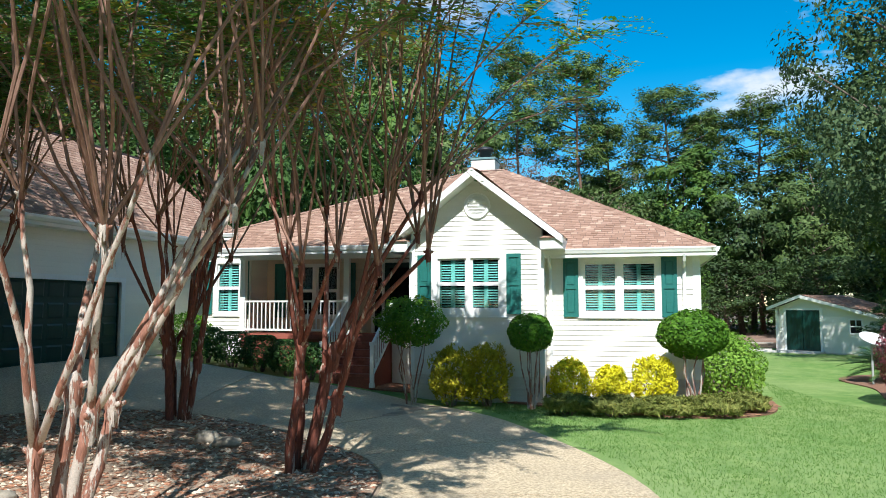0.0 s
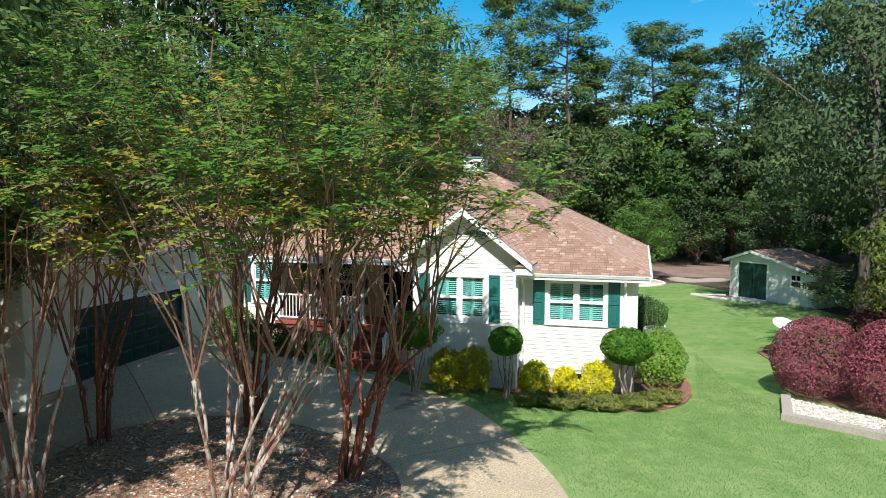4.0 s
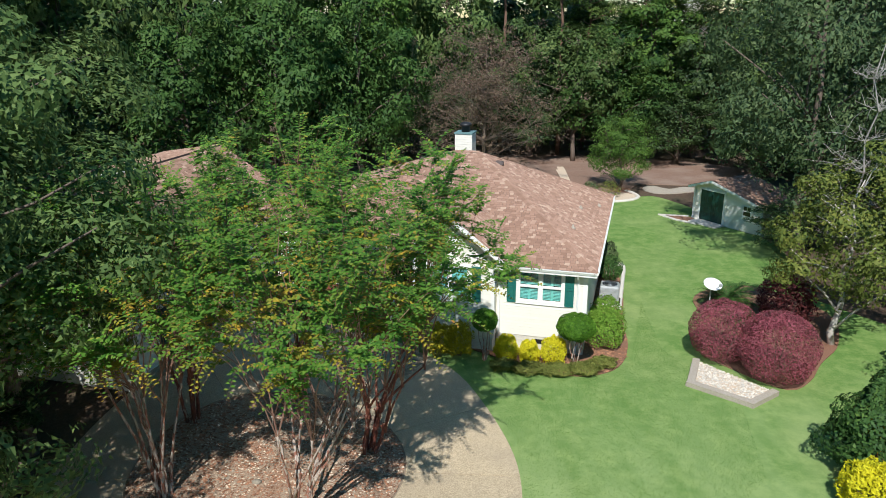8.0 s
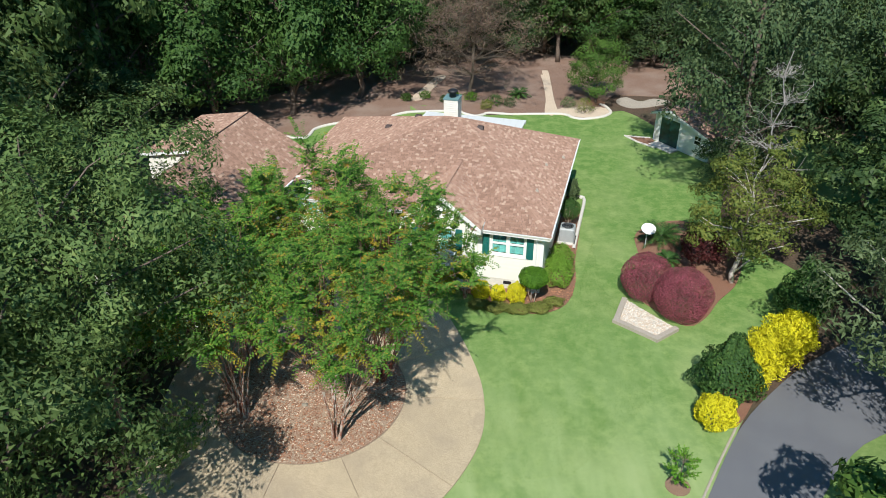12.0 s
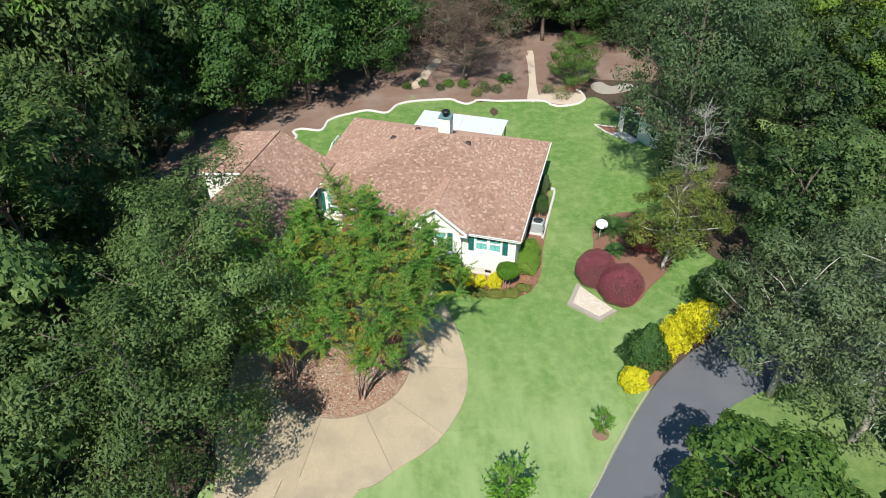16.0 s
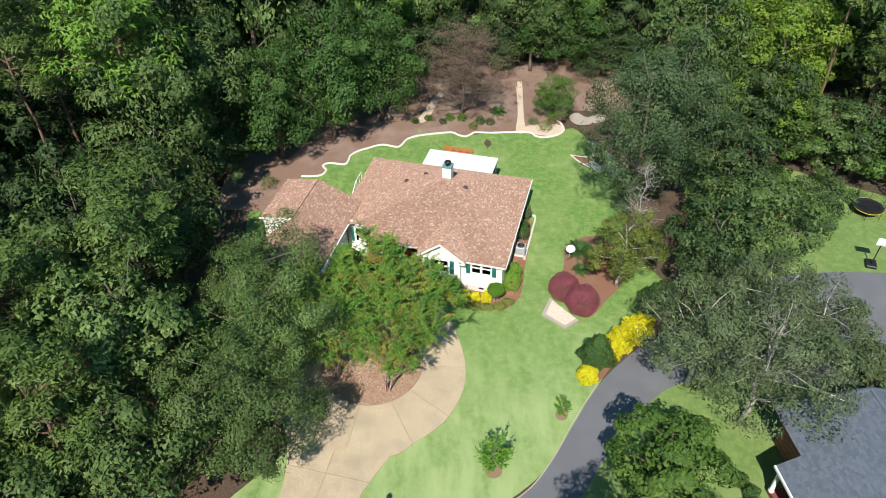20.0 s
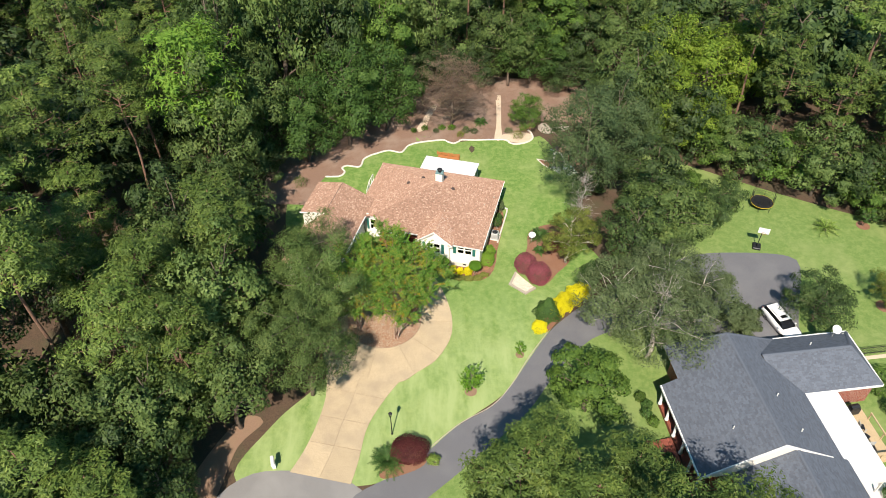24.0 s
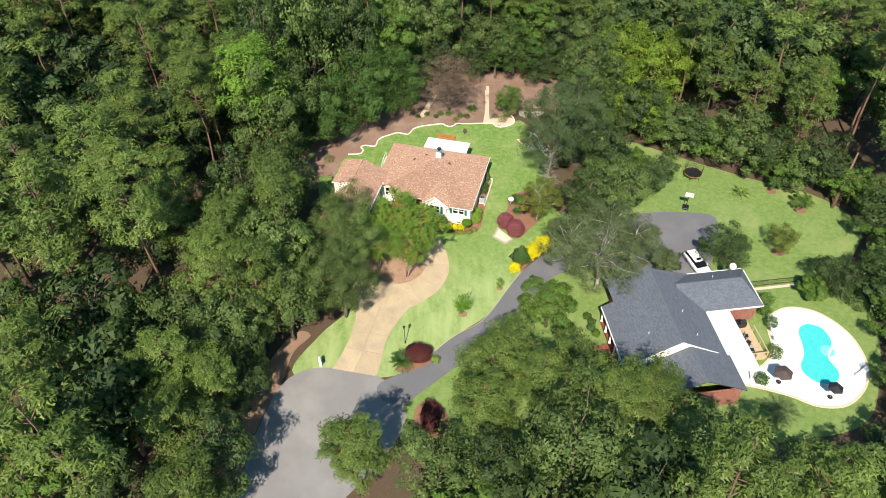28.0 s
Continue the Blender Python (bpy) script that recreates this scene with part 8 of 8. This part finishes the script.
def brick_house():
    h = thing("house", pose(21.6, -2.3, 0, 0, 0, 6), "red brick house with slate-grey shingle roofs and white trim", "house")
    E, T = 3.0, 6.6
    tabs, deck = Geo(), []
    RX = 6.4
    roof_plane(tabs, deck, [(0, 0.0, E), (0, -9.5, E), (RX, -9.5, T), (RX, 0.0, T)], 0.3, 0.16, seed=41)
    roof_plane(tabs, deck, [(12.7, -9.5, E), (12.7, 3.8, E), (RX, 2.4, T), (RX, -9.5, T)], 0.3, 0.16, seed=42)
    roof_plane(tabs, deck, [(1.4, 3.8, 3.79), (1.4, 0.0, 3.79), (RX, 0.0, T), (RX, 2.4, T)], 0.3, 0.16, seed=43)
    roof_plane(tabs, deck, [(12.7, 3.8, E), (1.4, 3.8, 3.79), (RX, 2.4, T)], 0.3, 0.16, seed=44)
    # lower south part
    roof_plane(tabs, deck, [(2.6, -9.5, E), (2.6, -14.5, E), (7.6, -14.5, 5.8), (7.6, -9.5, 5.8)], 0.3, 0.16, seed=45)
    roof_plane(tabs, deck, [(13.0, -14.5, E), (13.0, -9.5, E), (7.6, -9.5, 5.8), (7.6, -14.5, 5.8)], 0.3, 0.16, seed=46)
    # east wing
    roof_plane(tabs, deck, [(11.0, -2.6, E), (20.3, -2.6, E), (18.2, 0.7, 5.0), (9.5, 0.7, 5.0)], 0.3, 0.16, seed=47)
    roof_plane(tabs, deck, [(20.3, 3.9, E), (11.0, 3.9, E), (9.5, 0.7, 5.0), (18.2, 0.7, 5.0)], 0.3, 0.16, seed=48)
    roof_plane(tabs, deck, [(20.3, -2.6, E), (20.3, 3.9, E), (18.2, 0.7, 5.0)], 0.3, 0.16, seed=49)
    roof = roof_boards(deck, h, "slate-grey asphalt shingle roof")
    tagged(part("shingles", tabs, M["grey_shingle"], roof), kind="stuff")
    for p0, p1 in (((RX, -9.5, T), (RX, 2.4, T)), ((9.5, 0.7, 5.0), (18.2, 0.7, 5.0)), ((7.6, -14.5, 5.8), (7.6, -9.5, 5.8)), ((18.2, 0.7, 5.0), (20.3, -2.6, E)), ((18.2, 0.7, 5.0), (20.3, 3.9, E)), ((RX, 2.4, T), (12.7, 3.8, E)), ((RX, 2.4, T), (1.4, 3.8, 3.79))):
        a, b = Vector(p0), Vector(p1)
        s = Vector((0, 0, 1)).cross(b - a).normalized() * 0.16
        part("ridge_cap", Geo().add([a - s, a + Vector((0, 0, 0.06)), a + s, b - s, b + Vector((0, 0, 0.06)), b + s], [(0, 1, 4, 3), (1, 2, 5, 4)]), M["grey_shingle"], roof)
    # white rake of the south gable
    for q0, q1 in (((-0.1, E - 0.06), (RX, T + 0.02)), ((12.8, E - 0.06), (RX, T + 0.02))):
        part("rake_board", Geo().prism([(q0[0], -9.62, q0[1] + 0.1), (q1[0], -9.62, q1[1] + 0.06), (q1[0], -9.62, q1[1] - 0.2), (q0[0], -9.62, q0[1] - 0.16)], (0, 0.12, 0)), M["trim"], h, "white gable rake board")
    part("gable_wall", Geo().prism([(0.5, -9.48, E - 0.2), (12.3, -9.48, E - 0.2), (RX, -9.48, T - 0.2)], (0, 0.2, 0)), M["siding"], h)
    for a, b, c, d in ((-0.12, 0.0, -9.5, 0.0), (20.3, 20.42, -2.6, 3.9)):
        part("gutter", Geo().box(a, b, c, d, E - 0.16, E + 0.02), M["trim"], h)
    part("gutter", Geo().box(11.6, 20.3, -2.72, -2.6, E - 0.16, E + 0.02), M["trim"], h)
    part("gutter", Geo().box(12.7, 20.3, 3.9, 4.02, E - 0.16, E + 0.02), M["trim"], h)
    brick_wall(h, 2.4, 2.6, -9.2, 3.4, 0, E)
    brick_wall(h, 12.1, 12.3, -9.2, -2.3, 0, E)
    brick_wall(h, 2.6, 12.3, 3.2, 3.4, 0, E)
    brick_wall(h, 12.3, 19.9, 3.3, 3.5, 0, E)
    brick_wall(h, 19.7, 19.9, -2.2, 3.3, 0, E)
    brick_wall(h, 12.3, 19.7, -2.2, -2.0, 0, E)
    brick_wall(h, 3.2, 12.6, -14.2, -14.0, 0, E)
    brick_wall(h, 3.2, 3.4, -14.0, -9.2, 0, E)
    brick_wall(h, 12.4, 12.6, -14.0, -9.2, 0, E)
    for y in (-8.0, -5.8, -3.4):
        w = part("window", Geo().box(2.34, 2.4, y - 0.55, y + 0.55, 0.9, 2.5), M["trim"], h, "white front window")
        part("pane", Geo().box(2.3, 2.34, y - 0.45, y + 0.45, 1.0, 2.4), M["unlit_inside"], w)
    part("porch_floor", Geo().box(0.2, 2.4, -9.3, -0.2, -0.1, 0.45), M["brick"], h, "brick porch floor")
    for k in range(6):
        y = -9.2 + k * 1.78
        part("column", Geo().lathe([(0.2, 0.45), (0.2, 0.6), (0.14, 0.66), (0.14, 2.6), (0.2, 2.7), (0.22, 2.84)], 14, (0.26, y, 0)), M["trim"], h, "round white porch column", True)
    st = part("steps", Geo().box(-2.3, 0.05, -6.6, -3.9, -0.1, 0.1), M["brick"], h, "red brick porch steps")
    for k in range(5):
        part("tread", Geo().box(-2.2 + k * 0.45, 0.05, -6.5, -4.0, 0.1 + k * 0.07, 0.17 + k * 0.07), M["brick"], st)
    for a, b in ((3.6, -6.5), (8.6, -4.0), (9.2, -7.5), (15, 1.8)):
        z = (E + (a / RX) * (T - E)) if a < RX else (T - (a - RX) / 6.3 * (T - E) if a < 12 else 4.3)
        part("vent_pipe", Geo().lathe([(0.09, -0.1), (0.05, 0.05), (0.05, 0.35)], 8, (a, b, z)), M["trim"], roof)
    return h


brick_house()
dish(Matrix.Translation((39.3, 2.6, 3.7)) @ Matrix.Rotation(0.4, 4, "Z"), 0.5, "white satellite dish on the grey roof", 0.9)


def porch_roof():
    ob = thing("patio_cover", pose(21.6, -2.3, 0, 0, 0, 6), "long flat white patio cover behind the brick house", "patio cover")
    for k in range(9):
        y = -11.4 + k * 1.0
        part("roof_panel", Geo().box(12.5, 15.8, y, y + 0.985, 2.86, 2.95), M["white_plastic"], ob)
    for y in (-11.2, -8.4, -5.6, -2.9):
        part("post", Geo().box(15.6, 15.72, y - 0.06, y + 0.06, 0.0, 2.86), M["trim"], ob)
    part("end_screen", Geo().box(12.6, 15.7, -11.5, -11.44, 2.3, 2.9), M["trim"], ob)
    dk = thing("deck", pose(21.6, -2.3, 0, 0, 0, 6), "pale timber deck with a wooden rail", "deck")
    for k in range(18):
        part("plank", Geo().box(15.9 + k * 0.16, 16.05 + k * 0.16, -8.6, -2.9, 0.5, 0.54), M["pale_wood"], dk)
    part("skirt", Geo().box(15.9, 18.75, -8.6, -8.5, 0, 0.5).box(18.7, 18.78, -8.5, -2.9, 0, 0.5), M["pale_wood"], dk)
    for a, b, c, d in ((15.9, 18.8, -8.65, -8.53), (18.68, 18.8, -8.53, -4.4)):
        part("rail", Geo().box(a, b, c, d, 1.4, 1.5), M["pale_wood"], dk)
    for x, y in ((16.0, -8.59), (17.4, -8.59), (18.74, -8.59), (18.74, -6.6), (18.74, -4.5)):
        part("post", Geo().box(x - 0.05, x + 0.05, y - 0.05, y + 0.05, 0.4, 1.4), M["pale_wood"], dk)
    g = thing("grill", pose(*(Matrix.Rotation(radians(6), 3, "Z") @ Vector((17.6, -3.6, 0)) + Vector((21.6, -2.3, 0)))[:2], 0.54, 0, 0, 10), "black covered grill on the deck", "grill")
    part("cart", Geo().soft_box(-0.6, 0.6, -0.3, 0.3, 0.0, 0.75, 0.05), M["black"], g)
    part("lid", Geo().prism([(-0.42, -0.3, 0.75), (-0.42, 0.3, 0.75), (-0.42, 0.24, 1.02), (-0.42, 0.0, 1.12), (-0.42, -0.24, 1.02)], (0.84, 0, 0)), M["black"], g)
    for i, (x, y) in enumerate(((17.2, -7.6), (17.3, -6.4), (17.4, -5.4))):
        p = Matrix.Rotation(radians(6), 3, "Z") @ Vector((x, y, 0)) + Vector((21.6, -2.3, 0))
        c = thing("deck_chair", pose(p.x, p.y, 0.54, 0, 0, 40 * i), "dark metal chair on the timber deck", "chair", "deck chairs")
        part("seat", Geo().soft_box(-0.28, 0.28, -0.28, 0.28, 0.38, 0.44, 0.02), M["black"], c)
        part("backrest", Geo().soft_box(-0.28, 0.28, 0.24, 0.3, 0.44, 0.95, 0.02), M["grey_metal"], c)
        for sx in (-0.25, 0.25):
            for sy in (-0.25, 0.25):
                part("leg", Geo().box(sx - 0.02, sx + 0.02, sy - 0.02, sy + 0.02, 0, 0.38), M["black"], c)


porch_roof()


def pool():
    deck = smooth_line([(43.2, -3.9), (44.6, -1.7), (47.3, -0.7), (50.6, -1.8), (53.0, -5.2), (53.4, -9.6), (51.8, -13.2), (48.6, -15.7), (45.2, -15.8), (42.4, -14.3), (39.6, -13.2), (37.2, -12.4), (36.8, -10.9), (40.4, -9.9), (42.6, -7.4)], 0.5, True)
    water = smooth_line([(46.6, -5.0), (47.2, -3.9), (48.5, -3.4), (50.0, -4.1), (50.5, -5.6), (50.3, -7.0), (49.3, -8.3), (49.1, -9.3), (49.5, -10.8), (49.1, -12.1), (47.9, -12.9), (46.2, -12.6), (45.0, -11.2), (45.1, -9.8), (46.0, -8.4), (46.4, -6.8)], 0.4, True)
    drape("pool_deck", deck, M["pool_deck"], 0.03, "white concrete deck round the pool", "pool deck", grid=4)
    curb("deck_edging", deck, 0.3, 0.05, M["sand"], "tan edge round the pool deck", closed=True)
    ob = thing("swimming_pool", Matrix.Identity(4), "kidney-shaped swimming pool with turquoise water", "pool")
    part("water", Geo().add([(x, y, 0.05) for x, y in water], [tuple(range(len(water)))]), M["water"], ob, "clear turquoise water")
    c = curb("coping", water, 0.3, 0.09, M["pale_concrete"], "pale pool coping", closed=True, parent=ob)
    for k in ("kind",):
        del c[k]
    part("step", Geo().lathe([(0.9, 0.052), (0.9, 0.058), (0.3, 0.058)], 20, (49.3, -7.9, 0)), M["pool_water"], ob, "pale pool step")
    for x, y, r, lab, mat in ((41.6, -12.3, 1.15, "closed dark parasol over a table", "flashing"), (46.9, -14.6, 0.9, "dark covered lounger beside the pool", "black")):
        u = thing("parasol", Matrix.Translation((x, y, 0.03)), lab, "parasol")
        part("pole", Geo().tube([(0, 0, 0), (0, 0, 2.3)], 0.03, 8), M["grey_metal"], u)
        cg = Geo()
        for k in range(6):
            a0, a1 = k * 1.0472, (k + 1) * 1.0472
            cg.add([(math.cos(a0) * r, math.sin(a0) * r, 1.95), (math.cos(a1) * r, math.sin(a1) * r, 1.95), (0, 0, 2.35), (math.cos(a0) * r, math.sin(a0) * r, 1.85), (math.cos(a1) * r, math.sin(a1) * r, 1.85)], [(0, 1, 2), (3, 4, 1, 0)])
        part("canopy", cg, M[mat], u)
        part("base", Geo().lathe([(0.3, 0), (0.3, 0.08), (0.06, 0.12)], 14), M["rubber"], u)
    for i, (x, y, tn) in enumerate(((43.9, -5.0, 70), (43.8, -6.3, 75), (44.0, -3.4, 60), (51.9, -11.5, -60))):
        l = thing("sun_lounger", pose(x, y, 0.03, 0, 0, tn), "white sun lounger beside the pool", "sun lounger", "loungers by the pool")
        part("seat", Geo().soft_box(-0.3, 0.3, -0.9, 0.35, 0.28, 0.33, 0.02), M["white_plastic"], l)
        part("backrest", Geo().prism([(-0.3, 0.35, 0.3), (0.3, 0.35, 0.3), (0.3, 0.9, 0.7), (-0.3, 0.9, 0.7)], (0, -0.02, 0.05)), M["white_plastic"], l)
        for sx in (-0.26, 0.26):
            for sy in (-0.8, 0.3):
                part("leg", Geo().box(sx - 0.02, sx + 0.02, sy - 0.02, sy + 0.02, 0, 0.28), M["white_plastic"], l)


M["pool_deck"] = surface("white_deck_concrete", (0.82, 0.79, 0.75), (0.72, 0.69, 0.65), 0.8, 40.0, 0.5, 0.15, 0.004)
M["water"] = surface("pool_water", (0.06, 0.6, 0.58), (0.045, 0.5, 0.5), 0.08, 1.6, 0.35, 0.12, 0.03)
pool()


def fence():
    ob = thing("fence", Matrix.Identity(4), "low black metal fence at the pool garden", "fence")
    a, b = Vector((42.4, 2.9, 0)), Vector((53.4, 4.1, 0))
    n = 72
    for z in (0.25, 1.1):
        s = Vector((0, 0.02, 0))
        part("rail", Geo().prism([a - s + Vector((0, 0, z)), a + s + Vector((0, 0, z)), a + s + Vector((0, 0, z + 0.04)), a - s + Vector((0, 0, z + 0.04))], b - a), M["black"], ob)
    pk = Geo().box(-0.011, 0.011, -0.011, 0.011, 0.08, 1.25).mesh("picket", M["black"])
    for i in range(n + 1):
        p = a + (b - a) * (i / n)
        part("picket", pk, None, ob, at=Matrix.Translation(p))
    drape("fence_border", [(42.4, 2.3), (53.4, 3.5), (53.4, 3.9), (42.4, 2.75)], M["sand"], 0.02, "sandy strip along the fence", "border", grid=4)


fence()


def car():
    ob = thing("car", pose(36.9, 7.0, 0.04, 0, 0, 286), "white estate car parked on the asphalt", "car")
    # length along x, nose towards +x
    prof = [(-2.3, 0.35), (-2.35, 0.75), (-2.25, 0.98), (-1.5, 1.04), (0.95, 1.0), (1.9, 0.9), (2.3, 0.72), (2.35, 0.4), (2.1, 0.28), (-2.1, 0.28)]
    g = Geo()
    rings = [(-0.9, 0.93), (-0.82, 1.0), (0.82, 1.0), (0.9, 0.93)]
    o = 0
    for y, k in rings:
        g.v += [(x * (1 if abs(y) < 0.85 else 0.985), y, 0.3 + (z - 0.3) * k) for x, z in prof]
    n = len(prof)
    for r in range(3):
        for i in range(n):
            j = (i + 1) % n
            g.f.append((r * n + i, r * n + j, (r + 1) * n + j, (r + 1) * n + i))
    g.f += [tuple(range(n - 1, -1, -1)), tuple(range(3 * n, 4 * n))]
    part("body", g, M["car_paint"], ob, "white car body", True)
    cab = [(-2.2, 1.0), (-2.0, 1.4), (-0.2, 1.46), (0.3, 1.42), (1.1, 1.0)]
    part("glasshouse", Geo().add([(x, s * (0.78 if z < 1.2 else 0.62), z) for s in (-1, 1) for x, z in cab], [(0, 1, 2, 3, 4), (9, 8, 7, 6, 5), (0, 5, 6, 1), (3, 8, 9, 4)]), M["unlit_inside"], ob, "dark car windows")
    part("car_roof", Geo().add([(-2.06, -0.68, 1.39), (0.32, -0.68, 1.42), (0.32, 0.68, 1.42), (-2.06, 0.68, 1.39), (-1.98, -0.58, 1.48), (0.26, -0.58, 1.51), (0.26, 0.58, 1.51), (-1.98, 0.58, 1.48)],
                               [(4, 5, 6, 7), (0, 1, 5, 4), (1, 2, 6, 5), (2, 3, 7, 6), (3, 0, 4, 7)]), M["car_paint"], ob)
    part("sunroof", Geo().box(-0.3, 0.1, -0.34, 0.34, 1.49, 1.513), M["unlit_inside"], ob)
    for s in (-1, 1):
        part("roof_rail", Geo().tube([(-1.6, s * 0.6, 1.46), (-1.5, s * 0.6, 1.54), (0.1, s * 0.6, 1.56), (0.2, s * 0.6, 1.48)], 0.02, 6), M["black"], ob)
        part("headlight", Geo().soft_box(2.1, 2.33, s * 0.72 - 0.14, s * 0.72 + 0.14, 0.66, 0.8, 0.03), M["glass"], ob)
        part("tail_light", Geo().soft_box(-2.36, -2.2, s * 0.76 - 0.1, s * 0.76 + 0.1, 0.75, 0.98, 0.03), M["brick"], ob)
        part("mirror", Geo().soft_box(0.7, 0.85, s * 1.0 - 0.09, s * 1.0 + 0.09, 0.98, 1.1, 0.03), M["car_paint"], ob)
        for x in (-1.4, 1.42):
            w = part("wheel", Geo().lathe([(0.2, -0.11), (0.3, -0.11), (0.33, -0.07), (0.33, 0.07), (0.3, 0.11), (0.2, 0.11)], 22), M["rubber"], ob, "", True, at=pose(x, s * 0.8, 0.3, 90, 0, 0))
            part("rim", Geo().lathe([(0.04, -0.1), (0.21, -0.115), (0.21, 0.115), (0.04, 0.1)], 14), M["steel"], w)
    part("bumper", Geo().soft_box(2.2, 2.4, -0.8, 0.8, 0.3, 0.5, 0.05), M["black"], ob)


M["car_paint"] = surface("white_car_paint", (0.85, 0.85, 0.84), (0.82, 0.82, 0.81), 0.2, 5.0, 0.8, 0.0)
car()


def trampoline():
    ob = thing("trampoline", Matrix.Translation((41.5, 26.7, ground_z(41.5, 26.7))) @ Matrix.Diagonal((0.78, 0.78, 0.9, 1)), "small round black trampoline with safety net", "trampoline")
    part("mat", Geo().lathe([(0.02, 0.86), (1.35, 0.86), (1.35, 0.88), (0.02, 0.88)], 24), M["black"], ob, "black jumping mat")
    part("pad", Geo().lathe([(1.35, 0.84), (1.7, 0.84), (1.7, 0.92), (1.35, 0.92), (1.35, 0.84)], 24), M["rubber"], ob, "black spring pad")
    part("pad_edge", Geo().lathe([(1.72, 0.84), (1.76, 0.84), (1.76, 0.91), (1.72, 0.91), (1.72, 0.84)], 24), M["yellow_pad"], ob, "yellow pad edge")
    for k in range(6):
        a = k * 1.047
        part("pole", Geo().tube([(math.cos(a) * 1.72, math.sin(a) * 1.72, 0), (math.cos(a) * 1.78, math.sin(a) * 1.78, 2.5)], 0.03, 6), M["black"], ob)
    g = Geo()
    for z in (1.3, 1.7, 2.1, 2.5):
        g.tube([(1.76 * math.cos(a * 0.2618), 1.76 * math.sin(a * 0.2618), z) for a in range(25)], 0.012, 3, caps=False)
    for k in range(72):
        a = k * 0.08727
        g.tube([(1.76 * math.cos(a), 1.76 * math.sin(a), 0.9), (1.76 * math.cos(a), 1.76 * math.sin(a), 2.5)], 0.007, 3, caps=False)
    part("net", g, M["black"], ob, "black safety net")


trampoline()


def hoop():
    ob = thing("basketball_hoop", pose(38.5, 19.2, 0.03, 0, 0, 160), "portable basketball hoop at the edge of the asphalt", "basketball hoop")
    part("base", Geo().soft_box(-0.45, 0.45, -0.7, 0.4, 0, 0.25, 0.06), M["black"], ob)
    part("pole", Geo().tube([(0, 0, 0.2), (0, 0.1, 2.6), (0, 0.7, 3.2)], 0.05, 8), M["black"], ob)
    part("backboard", Geo().box(-0.6, 0.6, 0.7, 0.74, 2.85, 3.6), M["white_plastic"], ob, "pale backboard")
    part("rim", Geo().tube([(0.23 * math.cos(a * 0.524), 1.0 + 0.23 * math.sin(a * 0.524), 3.05) for a in range(13)], 0.012, 5), M["brick"], ob)


hoop()
# leaning utility pole trunk and far ground beyond the woods
solid("dead_trunk", Geo().tube([(60.5, 18.6, -0.2), (61.2, 19.6, 4.0), (62.2, 21.0, 8.5)], [0.24, 0.2, 0.13], 10), M["pine_bark"], "bare leaning pine trunk at the lawn's edge", "tree trunk", smooth=True)
drape("clearing", smooth_line([(28, 96), (44, 92), (60, 94), (78, 90), (92, 98), (84, 116), (58, 122), (36, 116)], 3, True), M["lawn"], 0.02, "open grass clearing beyond the woods", "clearing", grid=10)
drape("street", smooth_line([(30, 108), (50, 104), (70, 106), (95, 112), (95, 116), (70, 110), (50, 108), (30, 112)], 3, True), M["old_asphalt"], 0.05, "distant grey street beyond the woods", "road", grid=10)
